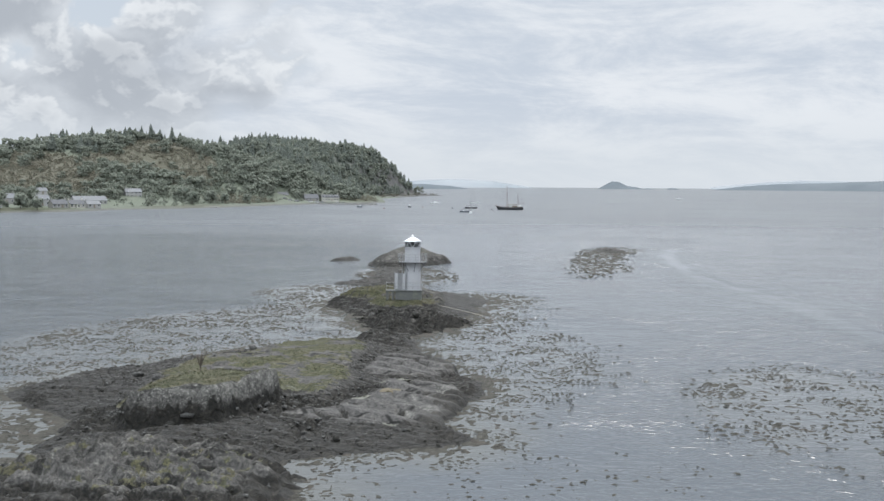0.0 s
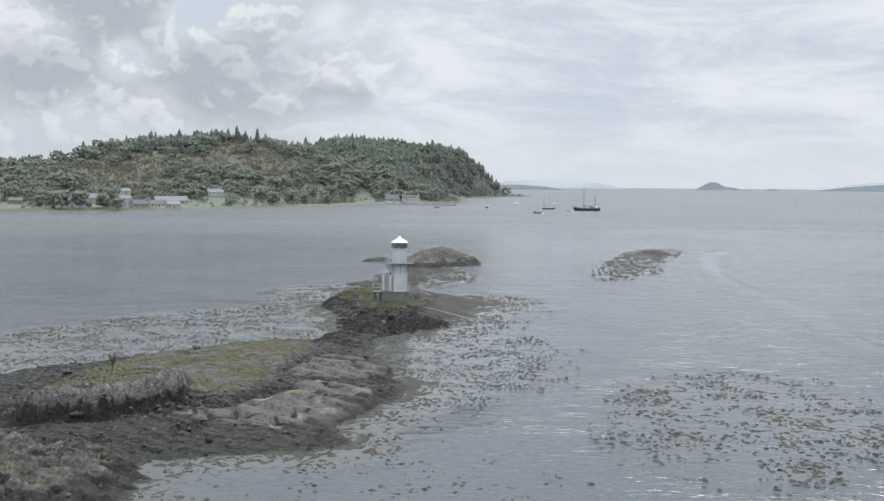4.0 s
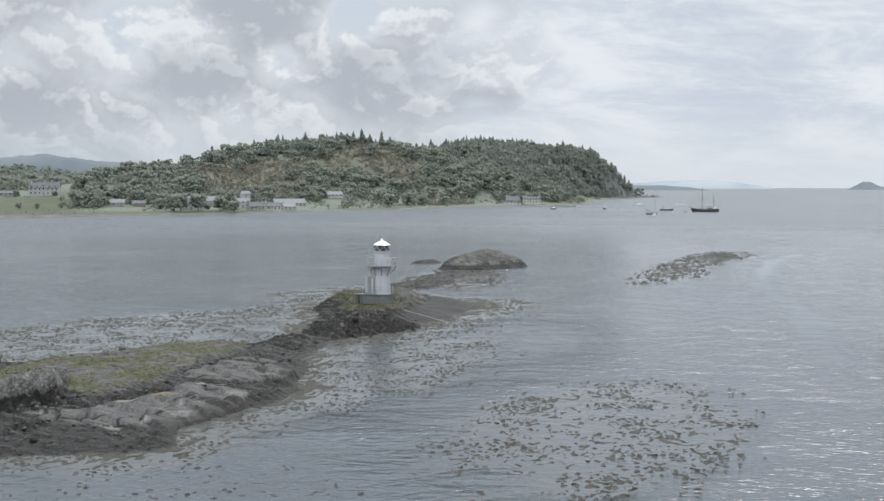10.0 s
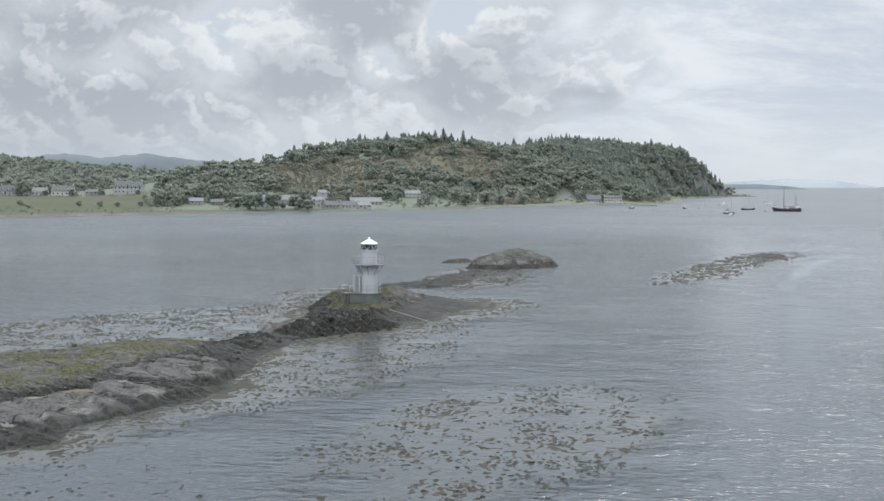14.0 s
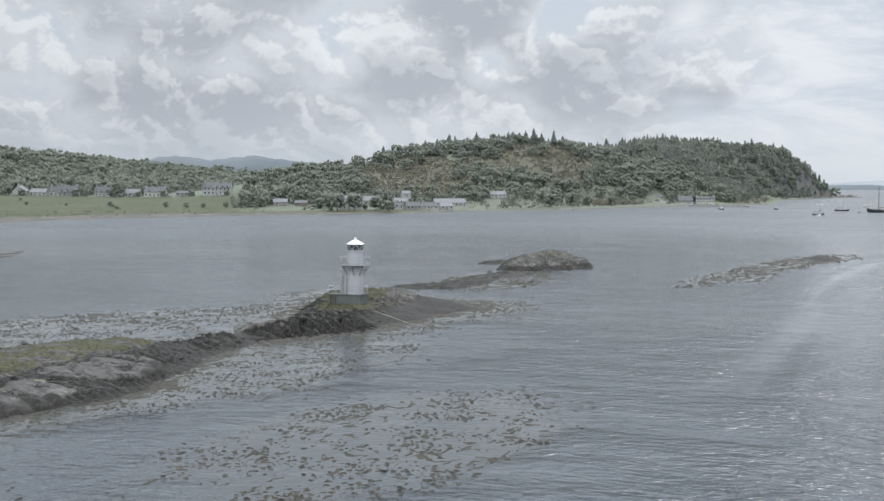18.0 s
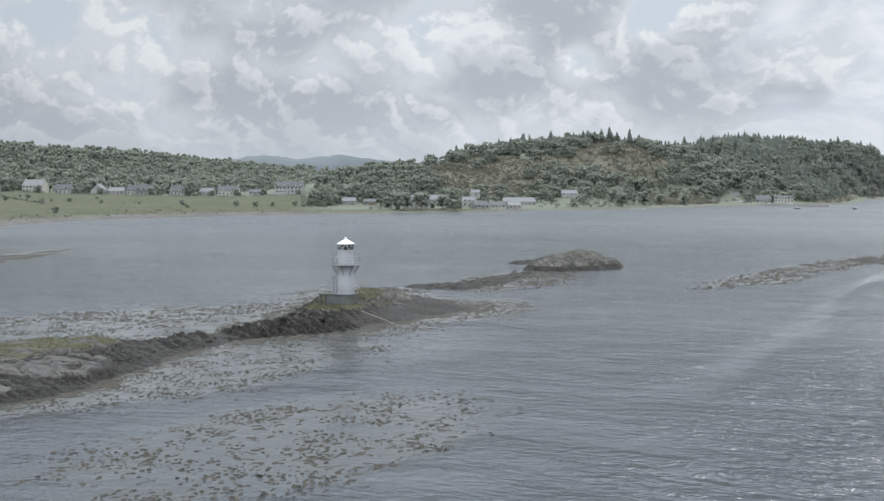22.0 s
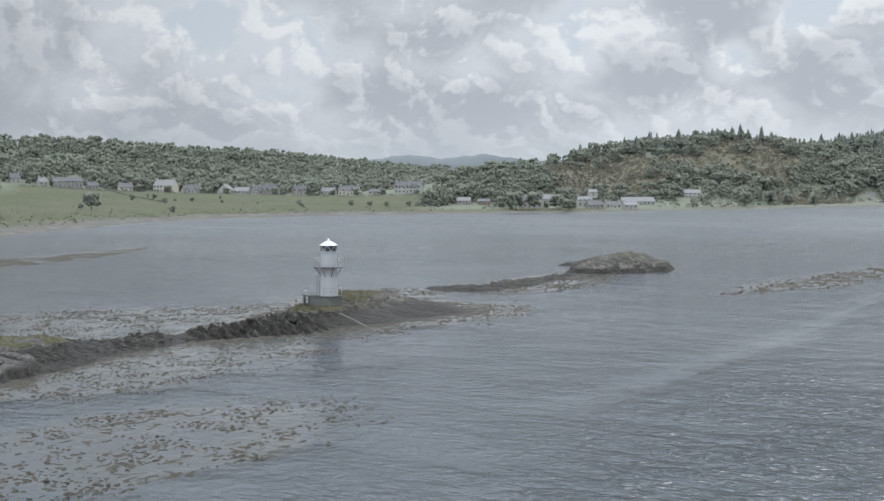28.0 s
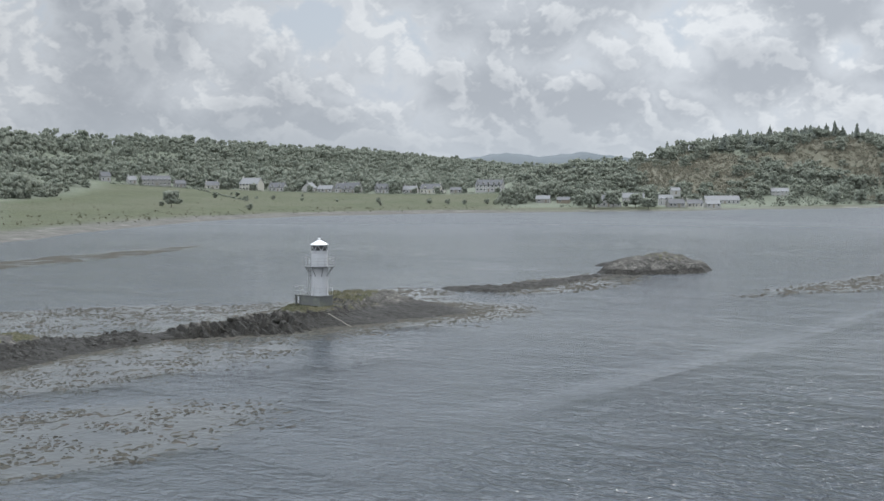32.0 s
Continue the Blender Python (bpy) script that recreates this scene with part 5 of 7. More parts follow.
def window_on(parent, x, y, z, w=1.1, h=1.3, face=-1):
    """A window in a wall that faces local -y (face -1) or +y."""
    fr = shared_mesh(f"window_{w}_{h}", lambda: box(box(box(box(bmesh.new(), -w / 2, w / 2, -0.05, 0.05, -0.09, 0.0), -w / 2, w / 2, -0.05, 0.05, h, h + 0.09), -w / 2 - 0.09, -w / 2, -0.05, 0.05, -0.09, h + 0.09), w / 2, w / 2 + 0.09, -0.05, 0.05, -0.09, h + 0.09))
    pn = shared_mesh(f"pane_{w}_{h}", lambda: boxed(-w / 2, w / 2, -0.02, 0.02, 0.0, h))
    o = sub("window", fr, WHITEHULL, parent, Matrix.Translation((x, y + face * 0.04, z)))
    sub("pane", pn, WINDOWDARK, o, Matrix.Identity(4))


def house(x, y, yaw, w, d, eave, ridge, wall_mat, roof_mat, label, storeys=1, dormers=0, chimneys=2, porch=False, gables=0, n_win=4, base=None, name="house", lean_to=False, view=48):
    """A gabled house: long side along local x, front to local -y."""
    z = spot(x, y) if base is None else base
    HOUSES.append((x, y, w * 0.62 + 4, view))
    top = empty(name, pose(x, y, z, 0, 0, yaw), label, "house", "houses along the shore")
    bm = bmesh.new()
    hw, hd = w / 2, d / 2
    sec = [(-hd, -1.5), (hd, -1.5), (hd, eave), (0, ridge), (-hd, eave)]
    l, r = [bm.verts.new((-hw, a, b)) for a, b in sec], [bm.verts.new((hw, a, b)) for a, b in sec]
    bm.faces.new(l[::-1]), bm.faces.new(r)
    for i in range(5):
        bm.faces.new((l[i], l[(i + 1) % 5], r[(i + 1) % 5], r[i]))
    part("wall", bm, wall_mat, top)
    bm = bmesh.new()
    over, th = 0.35, 0.16
    k = (ridge - eave) / hd
    for s in (-1, 1):
        a, b = (s * (hd + over), eave - over * k + 0.03), (0, ridge + 0.03)
        vs = [bm.verts.new((xx, yy, zz + dz)) for xx in (-hw - 0.25, hw + 0.25) for yy, zz in (a, b) for dz in (0, th)]
        for q in ((0, 1, 3, 2), (4, 6, 7, 5), (0, 4, 5, 1), (2, 3, 7, 6), (0, 2, 6, 4), (1, 5, 7, 3)):
            bm.faces.new([vs[i] for i in q])
    bmesh.ops.recalc_face_normals(bm, faces=bm.faces)
    roof = part("roof", bm, roof_mat, top)
    for i in range(chimneys):
        cx = (-hw + 0.6) if i == 0 else (hw - 0.6) if i == 1 else 0.0
        ch = part("chimney", boxed(cx - 0.45, cx + 0.45, -0.35, 0.35, ridge - 0.7, ridge + 1.1, 0.03), wall_mat, roof)
        bm = bmesh.new()
        for px in (-0.2, 0.2):
            rod(bm, (cx + px, 0, ridge + 1.05), (cx + px, 0, ridge + 1.45), 0.12, 6)
        part("chimney_pots", bm, CREAMWALL, ch)
    for st in range(storeys):
        zz = 0.95 + st * 2.7
        for i in range(n_win):
            wx_ = -hw + (i + 0.5) * w / n_win
            if st == 0 and i == n_win // 2:
                dr = shared_mesh("house_door", lambda: boxed(-0.5, 0.5, -0.06, 0.04, 0.0, 2.05))
                sub("door", dr, WOOD, top, Matrix.Translation((wx_, -hd, 0.0)))
            else:
                window_on(top, wx_, -hd, zz)
    for i in range(dormers):
        cx = -hw + (i + 0.5) * w / dormers
        bm = bmesh.new()
        dw, z0, z1, z2 = 0.95, eave - 0.2, eave + 1.35, eave + 2.2
        yb = -hd + (z2 - eave) / k
        f = [bm.verts.new((cx + a, -hd + 0.05, b)) for a, b in ((-dw, z0), (dw, z0), (dw, z1), (0, z2), (-dw, z1))]
        bk = [bm.verts.new((cx + a, yb, b)) for a, b in ((-dw, z0), (dw, z0), (dw, z1), (0, z2), (-dw, z1))]
        bm.faces.new(f)
        for q in range(5):
            bm.faces.new((f[q], bk[q], bk[(q + 1) % 5], f[(q + 1) % 5]))
        bmesh.ops.recalc_face_normals(bm, faces=bm.faces)
        dm = part("dormer", bm, wall_mat, top)
        bm = bmesh.new()
        for s in (-1, 1):
            vs = [bm.verts.new((cx + xx, yy, zz)) for yy in (-hd - 0.2, yb) for xx, zz in ((s * (dw + 0.2), z1 - 0.12), (0, z2 + 0.06), (0, z2 + 0.18), (s * (dw + 0.2), z1))]
            for q in ((0, 1, 2, 3), (7, 6, 5, 4), (0, 4, 5, 1), (1, 5, 6, 2), (2, 6, 7, 3), (3, 7, 4, 0)):
                bm.faces.new([vs[i] for i in q])
        bmesh.ops.recalc_face_normals(bm, faces=bm.faces)
        part("dormer_roof", bm, roof_mat, dm)
        window_on(dm, cx, -hd + 0.05, eave + 0.05, 0.9, 1.15)
    if porch:
        pch = part("porch", boxed(-1.2, 1.2, -hd - 1.5, -hd - 0.01, -1.0, 2.3, 0.03), wall_mat, top)
        part("porch_roof", boxed(-1.4, 1.4, -hd - 1.7, -hd - 0.01, 2.31, 2.5, 0.03), roof_mat, pch)
        window_on(pch, 0.0, -hd - 1.5, 0.9, 1.1, 1.1)
    if lean_to:
        lt = part("extension", boxed(hw + 0.01, hw + 3.6, -hd * 0.7, hd * 0.7, -1.5, 2.5, 0.03), wall_mat, top)
        part("extension_roof", boxed(hw + 0.02, hw + 3.8, -hd * 0.75, hd * 0.75, 2.51, 2.7, 0.03), roof_mat, lt)
        window_on(lt, hw + 1.8, -hd * 0.7, 0.95)
    return top


WL = "white rendered cottage with a slate roof beside the field"
house(-621, 407, 72, 7, 6, 3.4, 6.6, RENDERWALL, SLATE, "white gabled cottage under trees", n_win=2)
house(-615, 426, 72, 6, 6, 2.8, 5.6, RENDERWALL, PALEROOF, "small white cottage with a pale roof", chimneys=1, n_win=2)
house(-609, 443, 72, 22, 7, 4.6, 7.4, GREYWALL, SLATE, "grey stone terrace with slate roof", storeys=2, chimneys=3, n_win=7)
house(-604, 462, 72, 8, 6, 2.8, 5.4, GREYWALL, SLATE, "low grey stone cottage", n_win=3)
house(-595, 486, 60, 10, 7, 3.0, 5.8, CREAMWALL, SLATE, "grey-roofed cottage behind bushes", n_win=3)
house(-584, 517, 20, 16, 11, 5.2, 9.6, CREAMWALL, PALEROOF, "large cream house with a broad pale roof", storeys=2, n_win=6, chimneys=1)
house(-565, 527, 20, 13, 7, 3.2, 6.6, RENDERWALL, SLATE, WL, dormers=2, n_win=4)
house(-540, 537, 110, 9, 9, 3.4, 7.2, RENDERWALL, PALEROOF, "white house with its gable to the sea", n_win=3)
house(-527, 542, 20, 12, 7, 2.7, 5.2, RENDERWALL, PALEROOF, "low white bungalow with a pale roof", chimneys=1, n_win=4)
house(-516, 546, 20, 6, 7, 3.4, 7.0, RENDERWALL, SLATE, "narrow white cottage with a steep slate roof", dormers=1, n_win=2)
house(-506, 549, 20, 13, 8, 3.2, 7.6, GREYWALL, SLATE, "grey house with steep dormers", dormers=3, n_win=4)
house(-482, 558, 20, 11.5, 8, 3.2, 7.0, RENDERWALL, SLATE, "white house with a row of dormers", dormers=3, n_win=4)
house(-462, 566, 20, 10.5, 7, 3.0, 5.6, RENDERWALL, PALEROOF, "white cottage with a pale roof", n_win=4)
house(-446, 571, 20, 15, 8, 3.6, 7.0, CREAMWALL, SLATE, "cream house with gabled dormers", dormers=2, n_win=5, lean_to=True)
house(-427, 578, 20, 9, 6, 2.4, 4.0, GREYWALL, SLATE, "low dark stone outbuilding by the field", chimneys=0, n_win=3)
house(-403, 587, 20, 20, 9, 5.0, 8.6, RENDERWALL, SLATE, "white two-storey terrace with gabled dormers", storeys=2, dormers=5, chimneys=3, n_win=7)
house(-318, 530, 25, 9, 6, 2.6, 4.6, GREYWALL, PALEROOF, "small barn with a pale roof", chimneys=0, n_win=2)
house(-306, 536, 25, 8, 6, 2.2, 3.8, WOOD, SLATE, "dark wooden shed with open front", chimneys=0, n_win=2)
house(-295, 575, 25, 12, 6, 2.6, 4.6, GREYWALL, PALEROOF, "low building with a pale roof among trees", chimneys=0, n_win=3)
house(-268, 526, 32, 11.5, 7, 4.6, 7.2, RENDERWALL, SLATE, "white two-storey house near the beach", storeys=2, n_win=4, lean_to=True)
house(-275, 572, 35, 14, 7, 3.4, 6.2, GREYWALL, PALEROOF, "stone house with a long pale roof among trees", n_win=4)
house(-250, 570, 35, 9, 7, 4.2, 6.6, RENDERWALL, PALEROOF, "white house behind garden trees", storeys=2, n_win=3)
house(-233, 551, 45, 10, 6.5, 2.6, 5.0, GREYWALL, SLATE, "grey stone cottage in a low row", n_win=4)
house(-226, 562, 45, 10, 6.5, 2.6, 4.8, CREAMWALL, SLATE, "cottage with porch in a low row", n_win=4, porch=True)
house(-219, 573, 45, 9, 6.5, 2.4, 4.4, RENDERWALL, PALEROOF, "white cottage at the end of a low row", n_win=3, chimneys=1)
house(-262, 606, 40, 6, 5, 2.6, 4.4, RENDERWALL, PALEROOF, "small white shed with a bright roof", chimneys=0, n_win=1, base=9.0)
house(-236, 622, 40, 23, 7.5, 2.9, 5.6, RENDERWALL, PALEROOF, "long white single-storey building with a pale roof", n_win=8, chimneys=0, base=2.3)
house(-226, 695, 30, 12, 8, 4.6, 7.0, RENDERWALL, PALEROOF, "white two-storey house on the hillside", storeys=2, n_win=4, chimneys=1, base=5.6, view=60)
house(-113, 846, 20, 12, 8, 2.7, 6.0, GREYWALL, SLATE, "pale inn with a broad gable by the pier", n_win=4, base=1.8)
house(-97, 850, 15, 15, 7, 3.4, 5.6, CREAMWALL, SLATE, "long two-storey inn building by the pier", storeys=2, n_win=6, base=1.8)
house(-138, 850, 30, 9, 7, 4.4, 6.8, GREYWALL, SLATE, "grey stone house behind the pier", storeys=2, n_win=3, base=2.5)


# ---- woods, scrub and single trees ----
def clear_of_houses(x, y):
    ok = np.ones(x.shape, bool)
    for hx, hy, r, far in HOUSES:
        # keep the plot and the view from the water open
        ok &= ~((np.hypot(x - hx, y - hy) < r) | ((np.abs((x - hx) * 0.94 + (y - hy) * 0.34) < r * 0.8) & ((y - hy) * 0.94 - (x - hx) * 0.34 < 0) & ((y - hy) * 0.94 - (x - hx) * 0.34 > -far)))
    return ok


def woods(name, n, x0, x1, y0, y1, size0, size1, templates, mat, label, seed, want):
    x, y, u, rng = wood_points(n, x0, x1, y0, y1, seed)
    z, s, h = land_height(x, y)
    p = want(x, y, z, s, h) * clear_of_houses(x, y)
    k = u < p
    x, y, z = x[k], y[k], z[k]
    size = size0 + (size1 - size0) * rng.rand(len(x)) ** 1.7
    return scatter(name, templates, x, y, z - 0.1 * size, size, mat, label, "trees", 0.85 + 0.35 * rng.rand(len(x)), True, seed)


def seen_side(x, y):
    """The slopes that face the bay, and a little past each crest."""
    d, k = along(x, y, MAIN_RIDGE)
    a = np.arange(len(MAIN_RIDGE))
    rx = np.interp(k, a, [p[0] for p in MAIN_RIDGE])
    d2, k2 = along(x, y, BACK_RIDGE)
    a2 = np.arange(len(BACK_RIDGE))
    rx2 = np.interp(k2, a2, [p[0] for p in BACK_RIDGE])
    return ((x > rx - 30) | (d > 150)) & (x > rx2 - 40)


def dark_wood(x, y):
    return smooth01(y, 930, 1000) * smooth01(x, -330, -300)


def bare_crag(x, y, s):
    """The rock face at the seaward end of the hill."""
    return 0.5 * smooth01(y, 1380, 1430) * smooth01(s, 72, 50)


def broad_want(x, y, z, s, h):
    open_ = np.maximum(field_mask(x, y, s), bracken_mask(x, y) * 0.92)
    return (s > 22) * (1 - open_) * (1 - 0.55 * dark_wood(x, y)) * seen_side(x, y) * (0.75 + 0.25 * (h > 10)) * (1 - bare_crag(x, y, s)) * np.where((y < 830) & (x > -400), 0.12 + 0.88 * smooth01(s, 45, 95), 1.0)


def conifer_want(x, y, z, s, h):
    crest = np.exp(-(along(x, y, MAIN_RIDGE)[0] / 45) ** 2) * smooth01(y, 770, 840) * 0.5
    return (s > 25) * (1 - bracken_mask(x, y)) * np.maximum(np.maximum(dark_wood(x, y) * 0.9, crest), 0.14 * (h > 12)) * seen_side(x, y) * (1 - bare_crag(x, y, s)) * smooth01(x, -420, -380)


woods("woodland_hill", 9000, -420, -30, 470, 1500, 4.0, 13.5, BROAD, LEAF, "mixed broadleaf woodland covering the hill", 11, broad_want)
woods("woodland_conifers", 3800, -380, -40, 760, 1500, 9.0, 16.0, SPIRE, NEEDLE, "dark conifers on the hill and crest", 12, conifer_want)
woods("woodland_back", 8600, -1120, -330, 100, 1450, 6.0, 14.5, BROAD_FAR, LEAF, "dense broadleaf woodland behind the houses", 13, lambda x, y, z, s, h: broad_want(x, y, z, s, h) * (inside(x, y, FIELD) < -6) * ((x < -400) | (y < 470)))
woods("scrub", 22000, -370, -60, 600, 960, 1.2, 3.4, TUFT, SCRUB, "bracken and gorse scrub on the open slopes", 14, lambda x, y, z, s, h: bracken_mask(x, y) * (s > 20))
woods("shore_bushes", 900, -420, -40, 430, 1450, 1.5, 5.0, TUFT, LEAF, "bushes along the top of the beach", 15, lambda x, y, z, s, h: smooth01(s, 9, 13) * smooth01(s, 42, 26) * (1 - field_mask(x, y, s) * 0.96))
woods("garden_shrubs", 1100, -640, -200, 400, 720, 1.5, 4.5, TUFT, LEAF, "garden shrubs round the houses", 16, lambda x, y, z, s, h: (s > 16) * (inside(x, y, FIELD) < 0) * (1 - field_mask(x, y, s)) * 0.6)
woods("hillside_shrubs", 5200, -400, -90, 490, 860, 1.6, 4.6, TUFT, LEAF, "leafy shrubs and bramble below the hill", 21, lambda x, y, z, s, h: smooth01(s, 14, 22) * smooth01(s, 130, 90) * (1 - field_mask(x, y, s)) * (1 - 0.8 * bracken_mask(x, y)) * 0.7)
woods("point_scrub", 1500, -110, 10, 880, 1510, 1.0, 3.4, TUFT, SCRUB, "low scrub on the rocky point", 17, lambda x, y, z, s, h: smooth01(s, 5, 9) * smooth01(s, 70, 40))


def one_tree(name, template, mat, label, height, trunk_r, trunk_h):
    t = empty(name, pose(0, 0, 0), label, "tree" if height > 3 else "bush")
    bm = bmesh.new()
    rod(bm, (0, 0, -0.6), (0.05, 0.02, trunk_h), trunk_r, 7, trunk_r * 0.45)
    if height > 3:
        for a in (0.4, 2.3, 4.4):
            rod(bm, (0, 0, trunk_h * 0.6), (math.cos(a) * height * 0.16, math.sin(a) * height * 0.16, trunk_h * 1.15), trunk_r * 0.4, 5, trunk_r * 0.15)
    part("trunk", bm, BARK, t)
    v, f = template
    link("crown", mesh_from("crown", v * height, f), mat, t)
    return t


def plant(proto, places, group, lo, hi, seed):
    """The first of a kind is moved to the first place; the rest are copies of it."""
    rnd = random.Random(seed)
    for i, (x, y) in enumerate(places):
        m = pose(x, y, spot(x, y) - 0.1, 0, 0, rnd.random() * 360) @ Matrix.Scale(lo + (hi - lo) * rnd.random(), 4)
        if i == 0:
            tagged(proto, group=group)
            first = m
        else:
            o = copy_thing(proto, Matrix.Identity(4))
            o.matrix_basis = m
            tagged(o, group=group)
    proto.matrix_basis = first


def ridge_place(k, side=0.0):
    i = int(k)
    (x0, y0), (x1, y1) = MAIN_RIDGE[i], MAIN_RIDGE[i + 1]
    t = k - i
    return x0 + (x1 - x0) * t + side, y0 + (y1 - y0) * t


fine_spire, fine_crown = joined([conifer(31, 12)]), crown(33, 80, 0.42)
plant(one_tree("conifer_tree", fine_spire, NEEDLE, "tall dark conifer standing out on the hill crest", 15, 0.3, 11), [ridge_place(k, (10, -8, 22, 3, -14)[i % 5]) for i, k in enumerate((1.3, 1.6, 1.85, 2.05, 2.2, 2.45, 2.6, 2.8, 3.0, 3.15, 3.4, 4.2, 4.4, 4.6, 4.7, 4.8, 4.95, 5.05, 5.15, 5.3, 5.5, 5.8, 6.1, 6.4, 6.8))], "conifers on the crest", 0.7, 1.15, 3)
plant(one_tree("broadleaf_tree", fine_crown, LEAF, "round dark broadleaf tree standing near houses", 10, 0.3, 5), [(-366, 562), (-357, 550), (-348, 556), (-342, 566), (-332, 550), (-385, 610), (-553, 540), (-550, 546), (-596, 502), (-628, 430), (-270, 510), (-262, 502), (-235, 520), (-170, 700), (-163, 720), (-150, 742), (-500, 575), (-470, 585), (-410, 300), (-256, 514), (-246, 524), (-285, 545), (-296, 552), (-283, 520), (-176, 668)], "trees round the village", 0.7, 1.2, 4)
plant(one_tree("bush", crown(35, 40, 0.6, 0.0), LEAF, "rounded dark green bush in the rough grass", 2.6, 0.08, 0.6), [(-345, 480), (-352, 472), (-336, 492), (-395, 455), (-402, 462), (-418, 440), (-440, 430), (-462, 425), (-470, 418), (-500, 428), (-520, 440), (-385, 445), (-372, 430), (-365, 470), (-480, 470), (-455, 395), (-440, 330), (-425, 305), (-490, 400), (-380, 330)], "bushes in the fields", 0.6, 1.5, 5)

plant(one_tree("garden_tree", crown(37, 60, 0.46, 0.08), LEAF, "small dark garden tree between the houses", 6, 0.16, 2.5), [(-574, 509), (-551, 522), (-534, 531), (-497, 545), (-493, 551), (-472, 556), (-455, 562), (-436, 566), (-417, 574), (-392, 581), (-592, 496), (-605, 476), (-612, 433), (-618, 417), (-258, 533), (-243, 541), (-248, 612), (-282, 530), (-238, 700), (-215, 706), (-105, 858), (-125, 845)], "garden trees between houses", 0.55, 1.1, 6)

# rough grass and rushes along the seaward edge of the field
rx_, ry_, ru_, rr_ = wood_points(5200, -480, -290, 120, 480, 18)
rz_, rs_, rh_ = land_height(rx_, ry_)
rk_ = ru_ < (smooth01(rs_, 8, 12) * smooth01(rs_, 75, 20) * 0.3 + 0.02) * (rs_ > 9)
scatter("rough_grass", TUFT, rx_[rk_], ry_[rk_], rz_[rk_], 0.4 + 0.7 * rr_.rand(int(rk_.sum())), GRASS, "rough tussocky grass along the top of the beach", "grass", seed=19)

# hedge line across the field
hx = np.linspace(0, 1, 150)
hedge_x, hedge_y = -600 + 150 * hx + np.sin(hx * 60) * 0.8, 470 - 78 * hx + np.cos(hx * 41) * 0.8
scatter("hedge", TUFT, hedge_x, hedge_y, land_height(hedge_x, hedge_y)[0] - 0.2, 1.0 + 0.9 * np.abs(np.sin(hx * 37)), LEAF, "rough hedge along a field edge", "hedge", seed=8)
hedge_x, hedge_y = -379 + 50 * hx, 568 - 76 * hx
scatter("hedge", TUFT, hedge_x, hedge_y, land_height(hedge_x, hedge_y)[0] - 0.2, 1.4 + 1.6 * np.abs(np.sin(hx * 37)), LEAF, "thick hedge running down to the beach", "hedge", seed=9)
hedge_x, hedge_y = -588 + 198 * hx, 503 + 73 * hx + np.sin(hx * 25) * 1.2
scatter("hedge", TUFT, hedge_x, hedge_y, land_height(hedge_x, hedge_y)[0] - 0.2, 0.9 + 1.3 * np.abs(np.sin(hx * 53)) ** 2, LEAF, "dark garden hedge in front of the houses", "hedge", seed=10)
hedge_x, hedge_y = -604 + 16 * hx, 398 + 100 * hx
scatter("hedge", TUFT, hedge_x, hedge_y, land_height(hedge_x, hedge_y)[0] - 0.2, 0.8 + 1.2 * np.abs(np.sin(hx * 43)) ** 2, LEAF, "dark hedge at the top of the field", "hedge", seed=20)


# ---- distant land ----
def far_land(name, dist, profile, label, depth=350.0, seed=1, mat=None):
    """A far ridge: degrees of azimuth and heights in metres, as a rounded ridge of some depth."""
    az0, az1 = profile[0][0], profile[-1][0]
    n = 90
    a = np.radians(np.linspace(az0, az1, n))
    h = np.interp(np.degrees(a), [p[0] for p in profile], [p[1] for p in profile])
    h = h * (1 + 0.025 * fbm(np.degrees(a) * 3, a * 0 + seed, 1.0, 4, seed)) + 0.0
    rows = []
    for k in range(7):
        t = k / 6
        d = dist + depth * (t - 0.5)
        z = h * math.sin(math.pi * t) ** 0.8 * (1 + 0.04 * fbm(np.degrees(a) * 2 + 7 * k, a * 0 + k, 1.0, 3, seed + 3)) - 1.0
        rows.append(np.stack([np.sin(a) * d, np.cos(a) * d, z], -1))
    v = np.concatenate(rows)
    idx = np.arange(7 * n).reshape(7, n)
    q = np.stack([idx[:-1, :-1], idx[:-1, 1:], idx[1:, 1:], idx[1:, :-1]], -1).reshape(-1, 4)
    ob = link(name, mesh_from(name, v, q), mat or FARHILL, smooth=True)
    return tagged(ob, label, "hills", kind="structure")


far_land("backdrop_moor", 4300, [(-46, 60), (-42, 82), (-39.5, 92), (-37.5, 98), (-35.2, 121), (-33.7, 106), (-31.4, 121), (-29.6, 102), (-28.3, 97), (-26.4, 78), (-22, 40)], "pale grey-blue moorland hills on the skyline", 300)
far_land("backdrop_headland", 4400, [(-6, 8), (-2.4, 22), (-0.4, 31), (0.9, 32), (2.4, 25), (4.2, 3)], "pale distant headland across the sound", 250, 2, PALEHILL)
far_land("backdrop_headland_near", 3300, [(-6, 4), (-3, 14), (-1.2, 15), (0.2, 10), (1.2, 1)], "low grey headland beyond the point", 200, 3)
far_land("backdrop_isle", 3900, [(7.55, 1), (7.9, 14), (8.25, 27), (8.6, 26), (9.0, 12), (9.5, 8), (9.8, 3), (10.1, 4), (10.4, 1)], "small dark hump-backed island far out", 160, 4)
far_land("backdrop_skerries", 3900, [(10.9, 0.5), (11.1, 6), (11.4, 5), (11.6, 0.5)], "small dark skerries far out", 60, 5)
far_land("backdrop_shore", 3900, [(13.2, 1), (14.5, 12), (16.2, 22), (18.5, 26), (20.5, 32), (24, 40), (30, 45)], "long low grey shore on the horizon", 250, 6)
